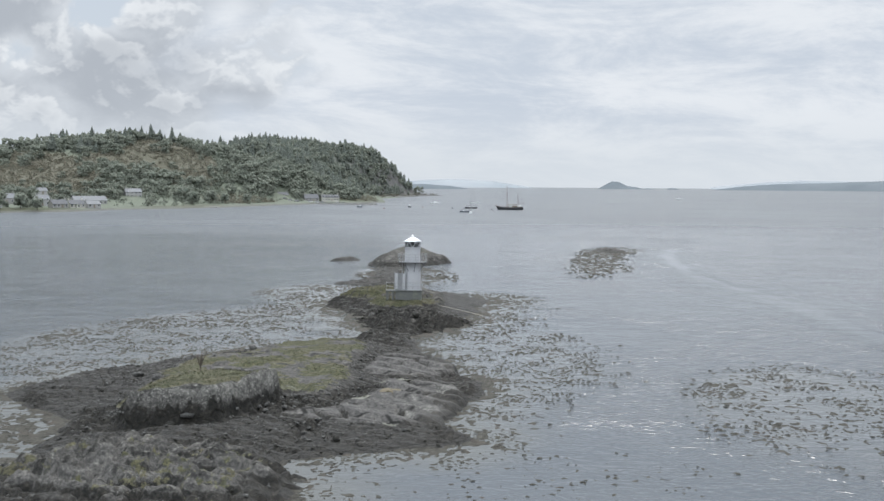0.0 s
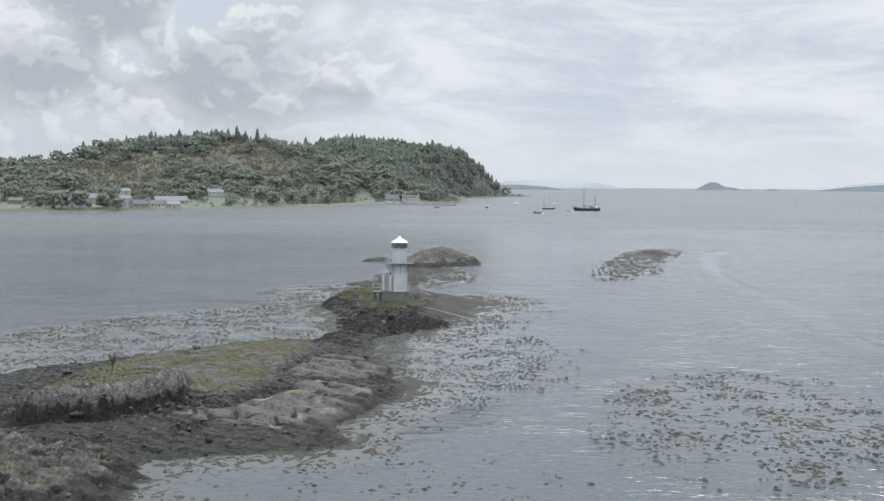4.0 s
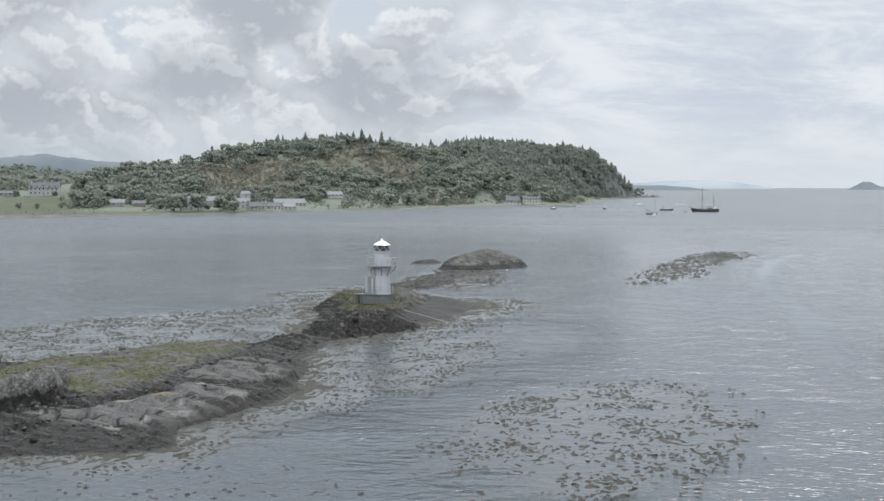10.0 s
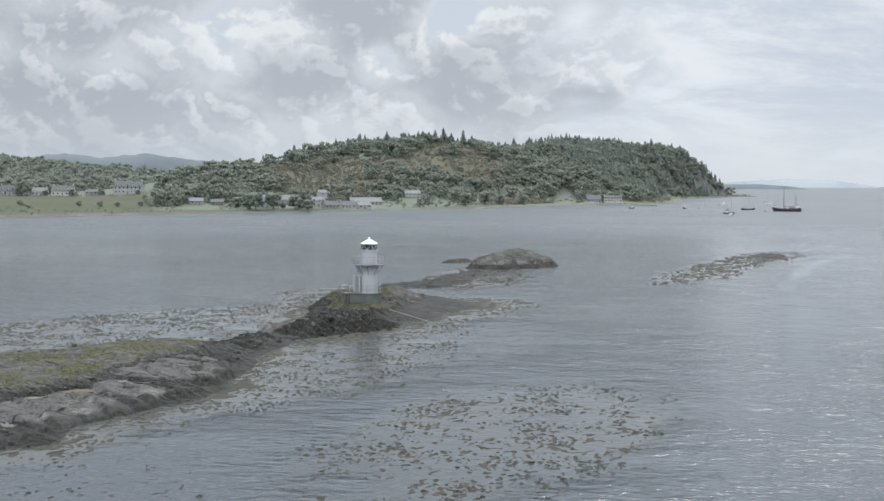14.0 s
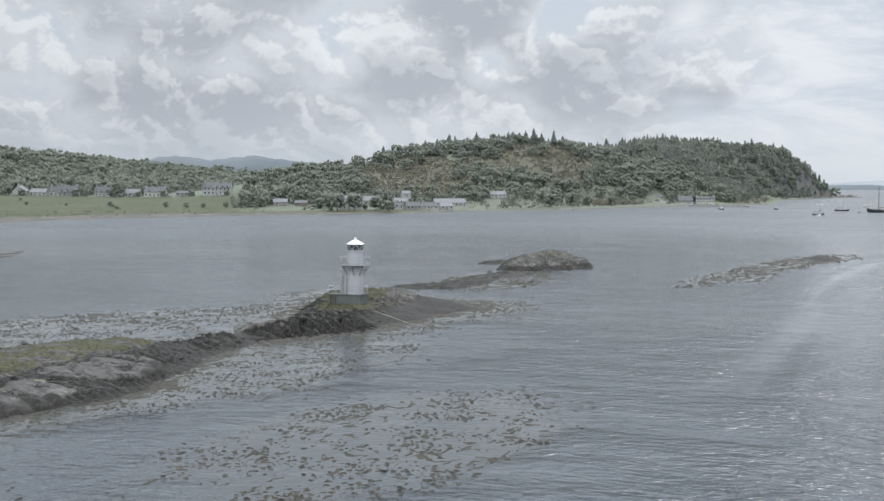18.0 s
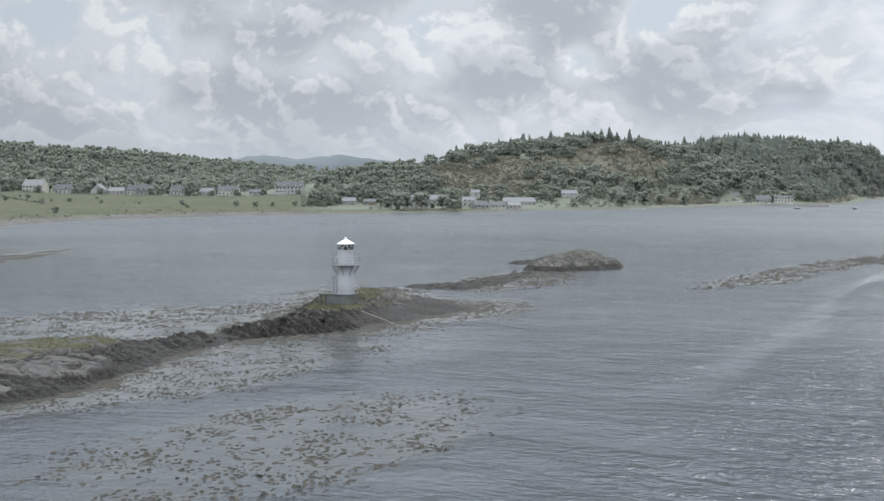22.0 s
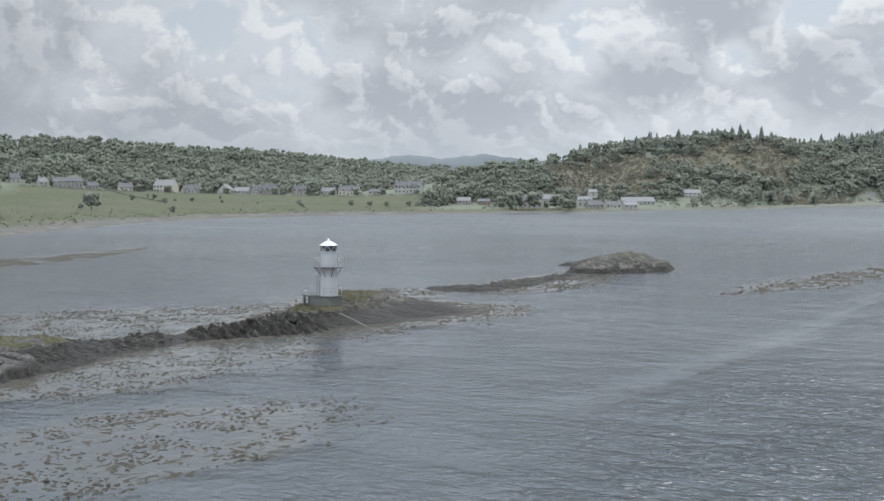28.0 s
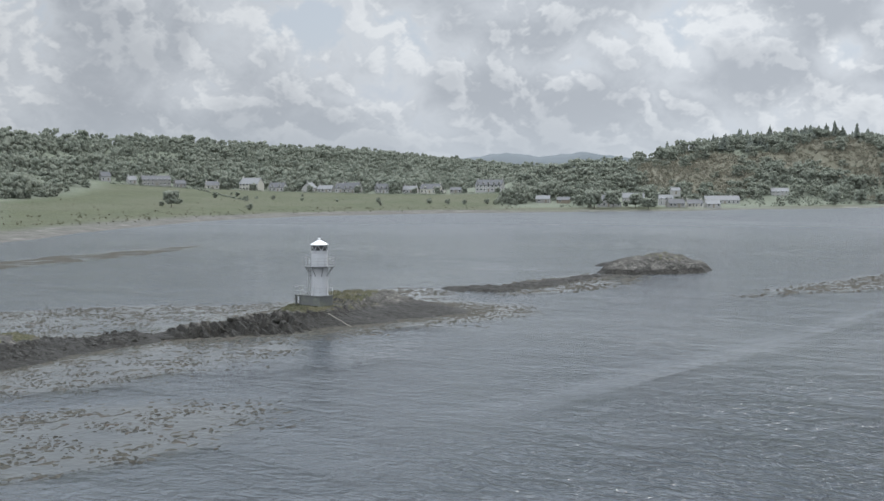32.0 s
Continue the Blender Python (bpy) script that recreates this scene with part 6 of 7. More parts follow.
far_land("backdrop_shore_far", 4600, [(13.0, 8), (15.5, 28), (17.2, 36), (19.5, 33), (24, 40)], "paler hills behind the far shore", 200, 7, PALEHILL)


# ---- boats ----
def hull_mesh(length, beam, free, draft, sheer=0.35, transom=0.55):
    """A round-bilged hull with raked bow (local +x), as a bmesh; z = 0 is the waterline."""
    bm = bmesh.new()
    n, rings = 12, []
    for i in range(n + 1):
        t = i / n
        x = -length / 2 + length * t
        b = beam / 2 * (transom + (1 - transom) * math.sin(min(1, t * 1.8) * math.pi / 2)) * (1 if t < 0.5 else math.cos((t - 0.5) * math.pi) ** 0.75 if t < 1 else 0.02)
        top = free + sheer * free * (2 * t - 0.9) ** 2
        sec = [(-b, top), (-b * 0.97, top * 0.35), (-b * 0.8, -draft * 0.4), (0, -draft), (b * 0.8, -draft * 0.4), (b * 0.97, top * 0.35), (b, top)]
        rings.append([bm.verts.new((x + (0.05 * length * max(0, t - 0.75) * 4 * zz / free if zz > 0 else 0), yy, zz)) for yy, zz in sec])
    for a, b in zip(rings, rings[1:]):
        for j in range(6):
            bm.faces.new((a[j], b[j], b[j + 1], a[j + 1]))
        bm.faces.new((a[0], a[6], b[6], b[0]))
    bm.faces.new(rings[0]), bm.faces.new(rings[-1][::-1])
    bmesh.ops.recalc_face_normals(bm, faces=bm.faces)
    return bm


def line(parent, name, a, b, r, mat):
    bm = bmesh.new()
    rod(bm, a, b, r, 5)
    return part(name, bm, mat, parent)


def ketch():
    t = empty("ketch", pose(48.5, 655, 0, 0, 0, 172), "large dark-hulled two-masted sailing ship at anchor", "ship")
    hull = part("hull", hull_mesh(17.5, 4.6, 1.7, 1.2, 0.4, 0.7), DARKHULL, t)
    bm = bmesh.new()
    for s in (-1, 1):
        rod(bm, (-8.4, s * 1.65, 2.15), (0, s * 2.3, 1.95), 0.06, 5)
        rod(bm, (0, s * 2.3, 1.95), (7.6, s * 0.6, 2.5), 0.06, 5)
    part("bulwark_rail", bm, VARNISH, hull)
    part("deckhouse", boxed(-4.6, -1.2, -1.2, 1.2, 1.6, 2.9, 0.08), WOOD, t)
    part("wheelhouse", boxed(-6.9, -5.2, -1.0, 1.0, 1.6, 3.5, 0.08), WHITEHULL, t)
    part("hatch", boxed(0.6, 2.0, -0.8, 0.8, 1.6, 2.2, 0.05), WOOD, t)
    m1 = line(t, "main_mast", (2.6, 0, 1.4), (2.4, 0, 16.5), 0.17, VARNISH)
    m2 = line(t, "mizzen_mast", (-5.0, 0, 1.4), (-5.2, 0, 11.6), 0.13, VARNISH)
    line(m1, "boom", (2.3, 0.15, 3.2), (-4.4, 0.3, 3.6), 0.11, VARNISH)
    line(m2, "boom", (-5.2, 0.1, 3.9), (-10.2, 0.2, 5.1), 0.09, VARNISH)
    line(t, "bowsprit", (7.4, 0, 2.3), (11.4, 0, 3.3), 0.12, VARNISH)
    bm = bmesh.new()
    rod(bm, (2.3, 0.15, 3.55), (-4.2, 0.3, 3.9), 0.26, 8, 0.2)
    part("furled_sail", bm, CREAMWALL, m1, "furled pale sail on the boom")
    for a, b in (((11.2, 0, 3.3), (2.4, 0, 16.0)), ((9.2, 0, 2.9), (2.4, 0, 12.6)), ((2.4, 0, 16.2), (-5.2, 0, 11.4)), ((2.4, 0, 13.5), (1.6, 2.2, 2.0)), ((2.4, 0, 13.5), (1.6, -2.2, 2.0)), ((-5.2, 0, 11), (-5.8, 2.0, 2.0)), ((-5.2, 0, 11), (-5.8, -2.0, 2.0))):
        line(t, "stay", a, b, 0.03, DARKMETAL)


def yacht(x, y, yaw, length, mast, hull_mat, label, boom=True):
    t = empty("sailing_yacht", pose(x, y, 0, 0, 0, yaw), label, "boat", "yachts at moorings")
    part("hull", hull_mesh(length, length * 0.3, 0.95, 0.5, 0.25, 0.6), hull_mat, t)
    cab = part("cabin", boxed(-length * 0.12, length * 0.22, -length * 0.09, length * 0.09, 0.85, 1.5, 0.08), WHITEHULL, t)
    for s in (-1, 1):
        part("cabin_window", boxed(-length * 0.06, length * 0.16, s * length * 0.09 - 0.012, s * length * 0.09 + 0.012, 1.1, 1.32), WINDOWDARK, cab)
    m = line(t, "mast", (length * 0.1, 0, 0.9), (length * 0.1, 0, mast), 0.09, STEEL)
    line(m, "boom", (length * 0.1, 0, 1.9), (-length * 0.32, 0.1, 1.95), 0.08, STEEL)
    bm = bmesh.new()
    rod(bm, (length * 0.08, 0, 2.08), (-length * 0.3, 0.1, 2.1), 0.16, 7)
    part("sail_cover", bm, BLUEHULL, m)
    line(t, "forestay", (length * 0.52, 0, 1.1), (length * 0.1, 0, mast), 0.025, STEEL)
    line(t, "backstay", (-length * 0.48, 0, 1.0), (length * 0.1, 0, mast), 0.025, STEEL)


def motor_boat(x, y, yaw, length, hull_mat, label):
    t = empty("motor_boat", pose(x, y, 0, 0, 0, yaw), label, "boat", "small boats at moorings")
    part("hull", hull_mesh(length, length * 0.36, 0.8, 0.35, 0.3, 0.85), hull_mat, t)
    w = part("wheelhouse", boxed(-length * 0.05, length * 0.2, -length * 0.12, length * 0.12, 0.7, 2.0, 0.08), WHITEHULL, t)
    part("windscreen", boxed(length * 0.2, length * 0.2 + 0.03, -length * 0.1, length * 0.1, 1.35, 1.8), WINDOWDARK, w)
    part("outboard_motor", boxed(-length / 2 - 0.35, -length / 2 - 0.02, -0.2, 0.2, 0.2, 1.15, 0.06), DARKMETAL, t)
    line(t, "aerial", (0.2, 0, 2.0), (0.2, 0, 3.6), 0.03, STEEL)


ketch()
yacht(21.5, 690, 12, 9, 11.5, DARKHULL, "dark-hulled sailing yacht at a mooring")
yacht(15.5, 575, 5, 6.5, 2.4 + 0, BLUEHULL, "dark low day boat with stowed mast at a mooring")
yacht(18.6, 545, 80, 6.5, 9.5, WHITEHULL, "small white sailing yacht seen end on")
yacht(28, 900, 30, 9, 13, WHITEHULL, "white sailing yacht at an outer mooring")
motor_boat(-7, 878, 8, 8, WHITEHULL, "white motor launch at a mooring")
motor_boat(-23.4, 712, 70, 4.5, DARKHULL, "small dark workboat at a mooring")
motor_boat(289, 1289, 20, 8, WHITEHULL, "white motor boat far out on open water")
motor_boat(-60, 700, 10, 3.6, BLUEHULL, "small open dinghy with outboard")


def buoy(x, y, r, mat, label):
    t = empty("mooring_buoy", pose(x, y, 0), label, "buoy", "mooring buoys")
    v = part("float", lathe(bmesh.new(), [(0.1 * r, -0.5 * r), (0.8 * r, -0.3 * r), (r, 0.2 * r), (0.8 * r, 0.7 * r), (0.3 * r, 0.95 * r)], 12), mat, t)
    bm = bmesh.new()
    ring(bm, 0.2 * r, 1.05 * r, 0.06 * r, 8)
    part("ring", bm, STEEL, v)


for bx_, by_, br_, bm_, bl_ in ((35, 640, 0.8, DARKMETAL, "dark round mooring buoy afloat"), (8, 690, 0.7, DARKMETAL, "dark round mooring buoy afloat"), (-14, 716, 0.6, ORANGE, "orange round mooring buoy afloat"), (-40, 660, 0.6, ORANGE, "orange round mooring buoy afloat")):
    buoy(bx_, by_, br_, bm_, bl_)

# stone pier with cars on the landing behind it
pier = empty("stone_pier", pose(-78, 800, 0, 0, 0, -22), "low grey stone pier running out from the beach", "pier")
part("pier_body", boxed(-26, 26, -3, 3, -1, 1.1, 0.25), GREYWALL, pier)
part("pier_deck", boxed(-25.8, 25.8, -2.8, 2.8, 1.102, 1.25, 0.03), CONCRETE, pier)
for k in range(5):
    bm = bmesh.new()
    rod(bm, (-20 + 10 * k, -2.6, 1.2), (-20 + 10 * k, -2.6, 1.9), 0.16, 8)
    part("bollard", bm, DARKMETAL, pier)
jetty = empty("stone_jetty", pose(-168, 655, 0, 0, 0, -10), "low dark stone slip at the water's edge", "pier")
part("slip", boxed(-9, 13, -2, 2, -1, 0.7, 0.2), GREYWALL, jetty)


def car(x, y, yaw, z, mat, label):
    t = empty("car", pose(x, y, z, 0, 0, yaw), label, "car", "cars parked by the pier")
    bm = bmesh.new()
    box(bm, -2.1, 2.1, -0.88, 0.88, 0.3, 0.95, 0.12)
    body = part("body", bm, mat, t)
    bm = bmesh.new()
    vs = [bm.verts.new(c) for c in ((-1.7, -0.8, 0.95), (1.2, -0.8, 0.95), (0.5, -0.7, 1.5), (-1.3, -0.7, 1.5), (-1.7, 0.8, 0.95), (1.2, 0.8, 0.95), (0.5, 0.7, 1.5), (-1.3, 0.7, 1.5))]
    for q in ((0, 1, 2, 3), (7, 6, 5, 4), (3, 2, 6, 7), (1, 5, 6, 2), (0, 3, 7, 4)):
        bm.faces.new([vs[i] for i in q])
    part("windows", bm, WINDOWDARK, body)
    part("car_roof", boxed(-1.3, 0.5, -0.7, 0.7, 1.502, 1.56, 0.02), mat, body)
    for wx_ in (-1.3, 1.3):
        for s in (-1, 1):
            bm = bmesh.new()
            rod(bm, (wx_, s * 0.72, 0.32), (wx_, s * 0.9, 0.32), 0.32, 12)
            part("wheel", bm, TYRE, t)


for i, (cx_, cy_, yw_) in enumerate(((-128, 826, 20), (-122, 822, 30), (-111, 826, 15), (-105, 826, 20), (-101, 829, 25), (-88, 832, 20), (-84, 836, 20), (-133, 830, 60))):
    car(cx_, cy_, yw_, spot(cx_, cy_), CARPAINT if i % 3 != 1 else STEEL, "white car parked on the shore" if i % 3 != 1 else "silver-grey car parked on the shore")

sign = empty("white_marker", pose(-170, 566, spot(-170, 566)), "small white marker post at the top of the beach", "marker")
part("board", boxed(-0.7, 0.7, -0.06, 0.06, 0.6, 2.2, 0.03), WHITE, sign)
part("post", boxed(-0.08, 0.08, -0.08, 0.05, -0.5, 0.6), WHITE, sign)


# ---- boulders, rubble, turf and weed on the islets ----
def on_islet(outline, height, x, y):
    s = inside(x, y, outline) + fbm(x, y, 7, 4, 21) * 1.6
    z, at = height(s, x, y)
    return z, s, at


def boulder_proto(seed, mat, label):
    v, f = lumpy(seed, 2, 0.55, (1.0, 0.8, 0.62))
    v = np.round(v * 2.6) / 2.6 * 0.65 + v * 0.35
    ob = link("boulder", mesh_from("boulder", v, f), mat)
    return tagged(ob, label, "boulder", "boulders on the islets")


def strew(protos, outline, height, spots, seed):
    rnd = random.Random(seed)
    used = set()
    for x, y, r in spots:
        i = rnd.randrange(len(protos))
        z = float(on_islet(outline, height, np.array([x]), np.array([y]))[0][0])
        m = pose(x, y, z + r * 0.1, rnd.uniform(-15, 15), rnd.uniform(-15, 15), rnd.random() * 360) @ Matrix.Diagonal((r, r * rnd.uniform(0.7, 1.1), r * rnd.uniform(0.7, 1.2), 1))
        ob = protos[i] if i not in used else protos[i].copy()
        if i in used:
            scene.collection.objects.link(ob)
        used.add(i)
        ob.matrix_basis = m


def random_spots(n, outline, height, zlo, zhi, rlo, rhi, seed, where=None):
    rng = np.random.RandomState(seed)
    xs0, ys0 = [p[0] for p in outline], [p[1] for p in outline]
    x, y = rng.uniform(min(xs0), max(xs0), n * 8), rng.uniform(min(ys0), max(ys0), n * 8)
    z, s, at = on_islet(outline, height, x, y)
    ok = (s > 0.2) & (z > zlo) & (z < zhi) & (at["grass"] < 0.4) & (at.get("even", s * 0) < 0.5)
    if where is not None:
        ok &= where(x, y)
    k = np.flatnonzero(ok)[:n]
    return [(float(x[i]), float(y[i]), float(rlo + (rhi - rlo) * rng.rand() ** 2.2)) for i in k]


GREYS = [boulder_proto(s, BOULDER, "grey angular boulder with pale lichen on the islet") for s in (101, 102, 103)]
DARKS = [boulder_proto(s, WEEDY, "dark weed-stained boulder near the tide line") for s in (104, 105, 106)]
strew(GREYS, NEAR_OUT, near_islet_height, random_spots(34, NEAR_OUT, near_islet_height, 0.9, 4, 0.2, 0.65, 61), 7)
strew(DARKS, NEAR_OUT, near_islet_height, random_spots(24, NEAR_OUT, near_islet_height, 0.1, 1.0, 0.15, 0.5, 62), 8)
DARKS2 = [boulder_proto(s, WEEDY, "black jagged boulder below the lighthouse") for s in (107, 108, 109)]
strew(DARKS2, LIGHT_OUT, light_islet_height, random_spots(14, LIGHT_OUT, light_islet_height, 0.1, 1.9, 0.25, 0.8, 63, lambda x, y: y < -6), 9)
neck = [(-5 + 5.5 * random.Random(i).random(), -34 + 12 * random.Random(i + 99).random(), 0.15 + 0.35 * random.Random(i + 7).random()) for i in range(22)]
DARKS3 = [boulder_proto(s, WEEDY, "black weedy boulder on the neck between the islets") for s in (110, 111)]
strew(DARKS3, NEAR_OUT, near_islet_height, neck, 10)

PEBBLE = [lumpy(s, 1, 0.5, (1, 0.8, 0.6)) for s in range(201, 206)]


def rubble(name, outline, height, n, zlo, zhi, rlo, rhi, mat, label, seed, where=None):
    sp = np.array(random_spots(n, outline, height, zlo, zhi, rlo, rhi, seed, where))
    z = on_islet(outline, height, sp[:, 0], sp[:, 1])[0]
    scatter(name, PEBBLE, sp[:, 0], sp[:, 1], z + sp[:, 2] * 0.1, sp[:, 2], mat, label, "stones", seed=seed)


rubble("rubble", NEAR_OUT, near_islet_height, 1300, 0.4, 2.2, 0.05, 0.2, BOULDER, "broken grey stones strewn over the islet", 71)
rubble("weedy_rubble", NEAR_OUT, near_islet_height, 900, 0.0, 1.1, 0.05, 0.2, WEEDY, "dark weedy stones along the tide line", 72)
rubble("weedy_rubble", LIGHT_OUT, light_islet_height, 220, 0.0, 1.9, 0.06, 0.25, WEEDY, "dark weedy stones round the lighthouse islet", 73, lambda x, y: y < -5)


rubble("cliff_stones", NEAR_OUT, near_islet_height, 420, 0.3, 2.0, 0.08, 0.3, BOULDER, "grey stones fallen along the foot of the cliff", 74, lambda x, y: np.hypot((x + 8) * 0.8, (y + 75.5) * 0.6) < 3.4)


def blades(seed, n=9):
    """A tuft of grass: narrow leaning blades on unit height."""
    rnd = random.Random(seed)
    ps = []
    for i in range(n):
        a, l, w = rnd.random() * 6.28, 0.25 + 0.5 * rnd.random(), 0.07
        c, s = math.cos(a), math.sin(a)
        b = np.array([0.12 * rnd.uniform(-1, 1), 0.12 * rnd.uniform(-1, 1), -0.1])
        ps.append((np.array([b + [-s * w, c * w, 0], b + [s * w, -c * w, 0], b + [c * l, s * l, 0.6 + 0.5 * rnd.random()]]), np.array([[0, 1, 2]])))
    return joined(ps)


TUSSOCK = [blades(s, 11) for s in range(301, 305)]


def turf(outline, height, n, label, seed):
    rng = np.random.RandomState(seed)
    xs0, ys0 = [p[0] for p in outline], [p[1] for p in outline]
    x, y = rng.uniform(min(xs0), max(xs0), n * 6), rng.uniform(min(ys0), max(ys0), n * 6)
    z, s, at = on_islet(outline, height, x, y)
    k = np.flatnonzero((at["grass"] > 0.45 + 0.2 * rng.rand(len(x))) & (z > 1.0))[:n]
    scatter("turf", TUSSOCK, x[k], y[k], z[k], 0.06 + 0.13 * rng.rand(len(k)) ** 2, GRASS, label, "grass", seed=seed)




# pale scum on rock pools, and orange lichen beside them
def splash(name, x, y, rx, ry, turn_, mat, label, category, lift=0.05):
    rnd = random.Random(int(x * 10 + y))
    n, c, s = 22, math.cos(radians(turn_)), math.sin(radians(turn_))
    rim = [(math.cos(6.283 * k / n) * rx * rnd.uniform(0.55, 1.15), math.sin(6.283 * k / n) * ry * rnd.uniform(0.55, 1.15)) for k in range(n)]
    u = np.array([(0.0, 0.0)] + [(a * q, b * q) for q in (0.33, 0.66, 1.0) for a, b in rim])
    px, py = x + u[:, 0] * c - u[:, 1] * s, y + u[:, 0] * s + u[:, 1] * c
    pz = on_islet(NEAR_OUT, near_islet_height, px, py)[0]
    pz = 0.6 * pz + 0.4 * np.median(pz) + lift
    f = [(0, 1 + k, 1 + (k + 1) % n) for k in range(n)]
    for q in range(2):
        for k in range(n):
            a, b = 1 + q * n + k, 1 + q * n + (k + 1) % n
            f += [(a, a + n, b + n), (a, b + n, b)]
    ob = link(name, mesh_from(name, np.stack([px, py, pz], -1), f), mat)
    tagged(ob, label, category, kind="structure")


SCUM = painted("pool_scum", (0.17, 0.17, 0.14), (0.13, 0.135, 0.1), 0.9, 0.5, 1.5)
LICHEN = painted("orange_lichen", (0.12, 0.098, 0.058), (0.1, 0.09, 0.07), 0.9, 0.7, 2.5)
splash("rock_pool_1", -2.1, -73.6, 1.9, 0.55, 56, SCUM, "pale scum on a shallow rock pool", "rock pool", 0.03)
splash("rock_pool_2", 0.9, -65.2, 2.3, 0.6, 42, SCUM, "long pale rock pool on the slab", "rock pool", 0.03)
splash("rock_pool_3", 0.6, -80.6, 0.8, 0.4, 5, SCUM, "small yellowish rock pool", "rock pool", 0.03)
splash("lichen_patch", 0.2, -71.0, 1.5, 0.9, 60, LICHEN, "orange lichen on the grey slab", "lichen", 0.03)

turf(NEAR_OUT, near_islet_height, 6000, "tufts of yellow-green grass on the islet", 81)
turf(LIGHT_OUT, light_islet_height, 3500, "tufts of yellow-green grass round the lighthouse", 82)


def weed_mat(x0, x1, y0, y1, cell, size, seed):
    """Weed awash: ragged mats and flecks that break the surface where the cover is dense enough."""
    xs, ys = np.arange(x0, x1, cell), np.arange(y0, y1, cell)
    X, Y = np.meshgrid(xs, ys, indexing="ij")
    warp = fbm(X, Y, size * 2.5, 2, seed + 5) * size * 0.5
    n = fbm(X * 1.25 + warp, Y * 0.8 - warp, size, 3, seed, 0.75)
    rank = np.empty(n.size)
    rank[np.argsort(n, axis=None)] = np.linspace(0, 1, n.size)
    c = weed_cover(X, Y)
    c = c * (0.3 + 0.4 * smooth01(c, 0.42, 0.75)) + 0.05 * smooth01(c, 0.85, 1.0)
    z = np.clip((c - rank.reshape(n.shape)) * 0.16, -0.06, 0.035) + fbm(X, Y, 0.7, 2, seed + 9) * 0.012
    z = np.where(c > 0.03, z, -0.06)
    me = grid_mesh("kelp_bed", xs, ys, z, z > 0.0)
    tagged(link("kelp_bed", me, WEED, smooth=True), "brown weed floating in ragged mats and flecks", "seaweed", kind="stuff")


weed_mat(-48, 24, -112, -30, 0.19, 0.75, 611)
weed_mat(24, 52, -100, -30, 0.16, 0.8, 616)
weed_mat(-48, 26, -30, 48, 0.22, 0.9, 612)
weed_mat(-20, 14, 48, 104, 0.33, 1.3, 613)
weed_mat(24, 66, 48, 190, 0.36, 1.4, 614)
weed_mat(-170, -110, 0, 120, 0.9, 5.0, 615)


def frond(seed):
    """A tuft of kelp humped just clear of the water."""
    rnd = random.Random(seed)
    n, m = 9, 5
    v = [(0, 0, 0.3)]
    for k in range(m):
        a, r = 6.283 * (k + 0.5) / m, 0.35 + 0.3 * rnd.random()
        v.append((r * math.cos(a) * 1.2, r * math.sin(a), 0.16 + 0.2 * rnd.random()))
    for k in range(n):
        a, r = 6.283 * k / n, 0.6 + 0.8 * rnd.random()
        v.append((r * math.cos(a) * 1.3, r * math.sin(a), -0.06))
    f = [(0, 1 + k, 1 + (k + 1) % m) for k in range(m)]
    f += [(1 + m + k, 1 + m + (k + 1) % n, 1 + (k * m) // n) for k in range(n)]
    f += [(1 + k, 1 + m + (((k + 1) * n + m - 1) // m) % n, 1 + (k + 1) % m) for k in range(m)]
    return np.array(v), np.array(f)


FROND = [frond(s) for s in range(401, 409)]


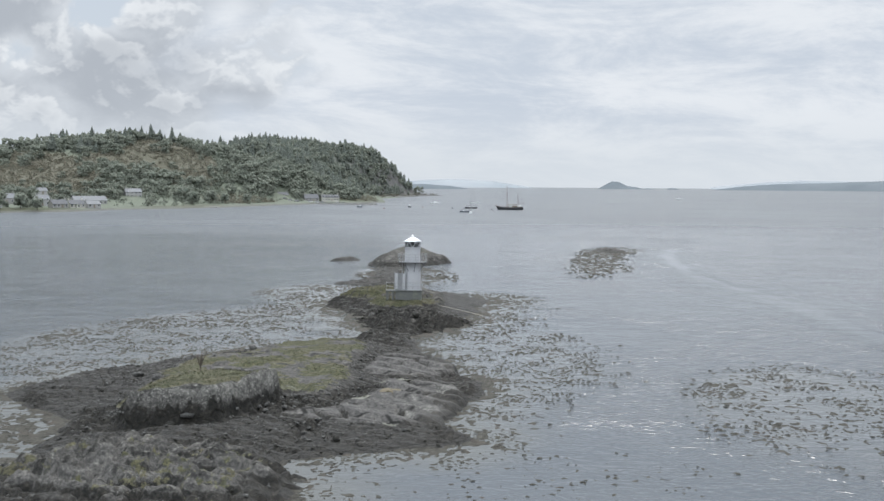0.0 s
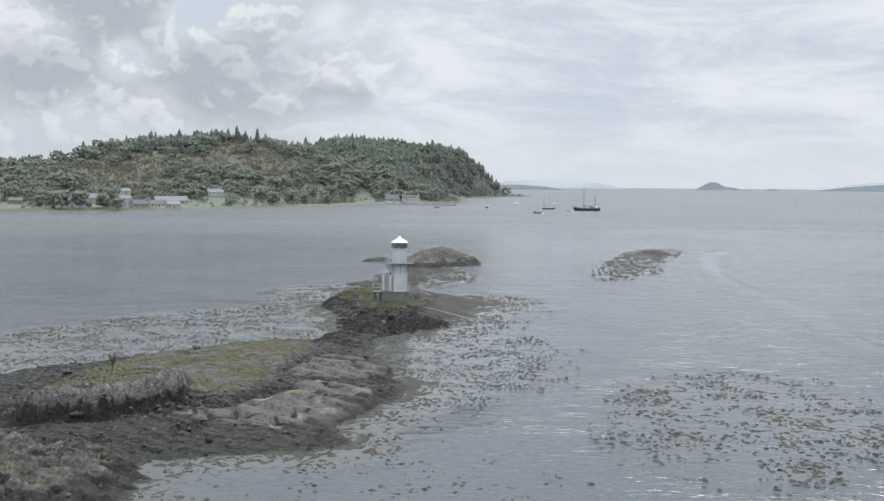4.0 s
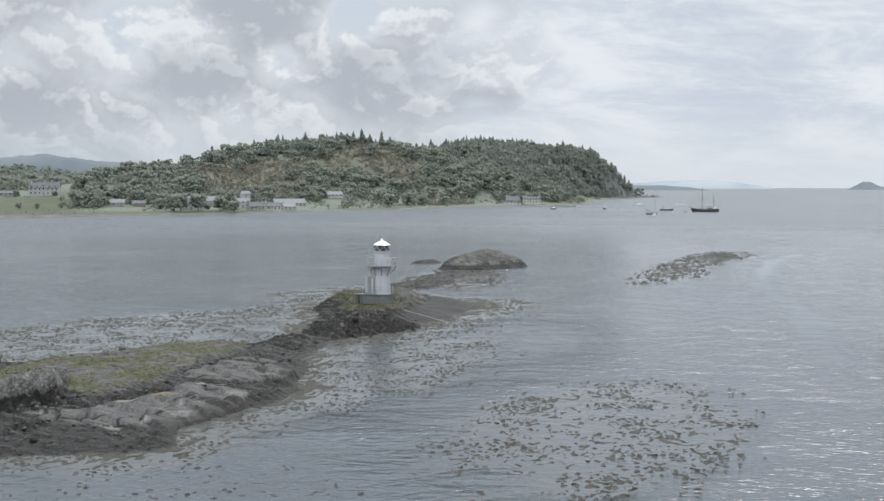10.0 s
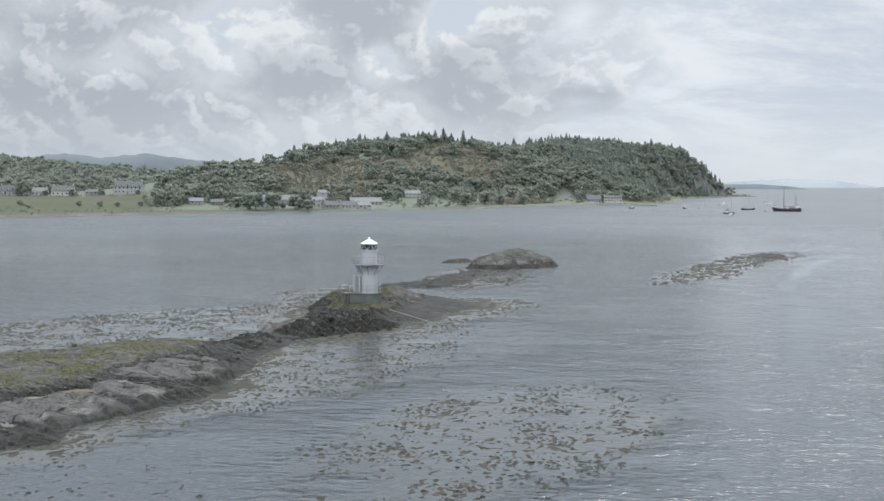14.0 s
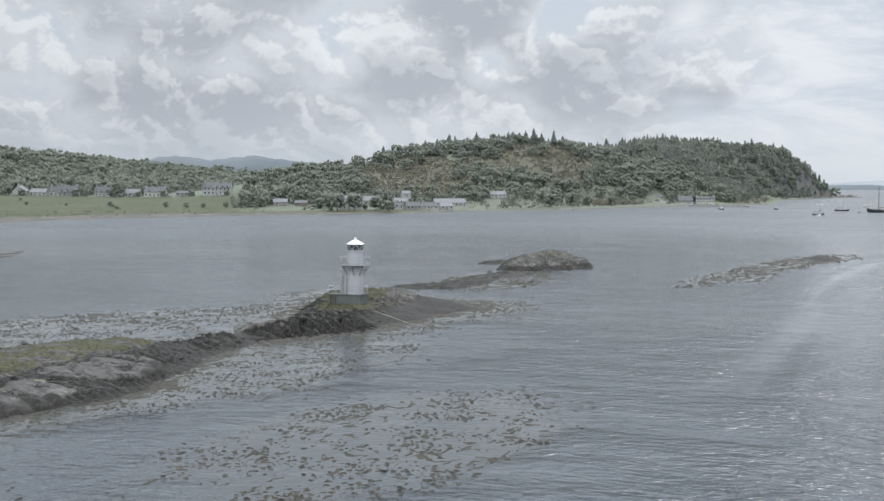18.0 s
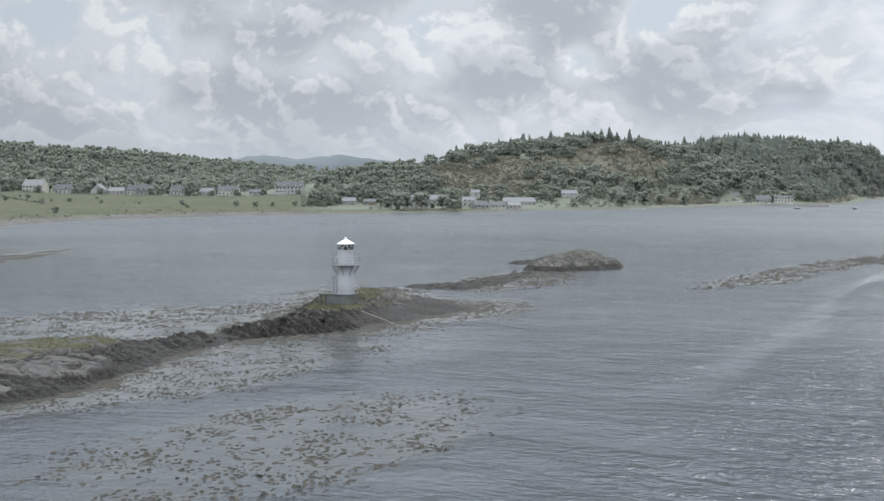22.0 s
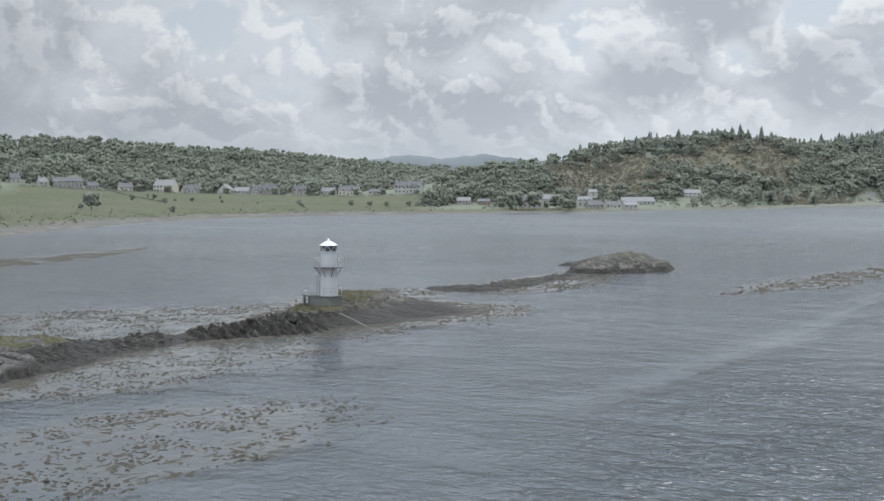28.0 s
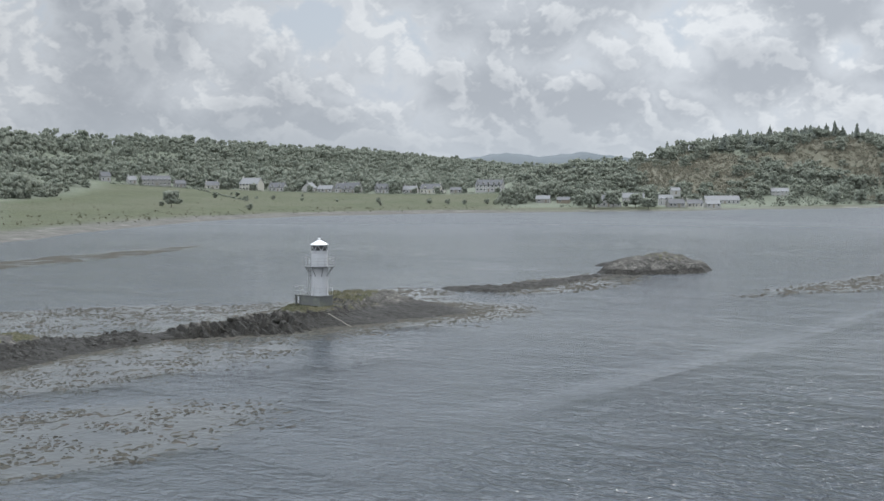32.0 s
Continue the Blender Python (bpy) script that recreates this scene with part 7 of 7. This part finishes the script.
def kelp_tufts(x0, x1, y0, y1, gap, lo, hi, seed):
    rng = np.random.RandomState(seed)
    X, Y = np.meshgrid(np.arange(x0, x1, gap), np.arange(y0, y1, gap), indexing="ij")
    x, y = (X + (rng.rand(*X.shape) - 0.5) * gap * 0.9).ravel(), (Y + (rng.rand(*X.shape) - 0.5) * gap * 0.9).ravel()
    c = weed_cover(x, y)
    k = (rng.rand(len(x)) < c * 2.3 * (0.5 + fbm(x, y, 2.8, 3, seed) * 1.9)) & (inside(x, y, NEAR_OUT) < 0.3) & (inside(x, y, LIGHT_OUT) < 0.3)
    x, y = x[k], y[k]
    scatter("kelp_tufts", FROND, x, y, np.zeros(len(x)), lo + (hi - lo) * rng.rand(len(x)) ** 1.6, WEED, "dark kelp fronds humped at the surface", "seaweed", 0.6 + 0.8 * rng.rand(len(x)), seed=seed)


kelp_tufts(24, 52, -100, -30, 0.5, 0.07, 0.24, 621)
kelp_tufts(-48, 24, -112, -30, 0.46, 0.06, 0.2, 622)
kelp_tufts(-48, 26, -30, 48, 0.56, 0.08, 0.25, 623)
kelp_tufts(-20, 14, 48, 104, 1.1, 0.2, 0.5, 624)
kelp_tufts(24, 66, 48, 190, 1.2, 0.2, 0.5, 625)


def bare_bush(x, y, z):
    """A small leafless shrub: a short stem and many thin forked twigs."""
    t = empty("bare_bush", pose(x, y, z), "small leafless bush on the turf of the islet", "bush")
    rnd = random.Random(77)
    part("trunk", rod(bmesh.new(), (0, 0, -0.3), (0.05, 0.02, 0.5), 0.05, 6, 0.035), BARK, t)
    bm = bmesh.new()
    for i in range(16):
        a, l = rnd.random() * 6.28, 0.5 + 0.7 * rnd.random()
        b = Vector((0.04, 0.02, 0.2 + 0.3 * rnd.random()))
        e = b + Vector((math.cos(a) * 0.35 * l, math.sin(a) * 0.35 * l, l))
        rod(bm, b, e, 0.036, 5, 0.016)
        for q in range(3):
            f = b.lerp(e, 0.45 + 0.18 * q)
            rod(bm, f, f + Vector((rnd.uniform(-0.3, 0.3), rnd.uniform(-0.3, 0.3), 0.2 + 0.25 * rnd.random())), 0.02, 4, 0.012)
    part("twigs", bm, BARK, t)


bx, by = -15.8, -70.5
bare_bush(bx, by, float(on_islet(NEAR_OUT, near_islet_height, np.array([bx]), np.array([by]))[0][0]))
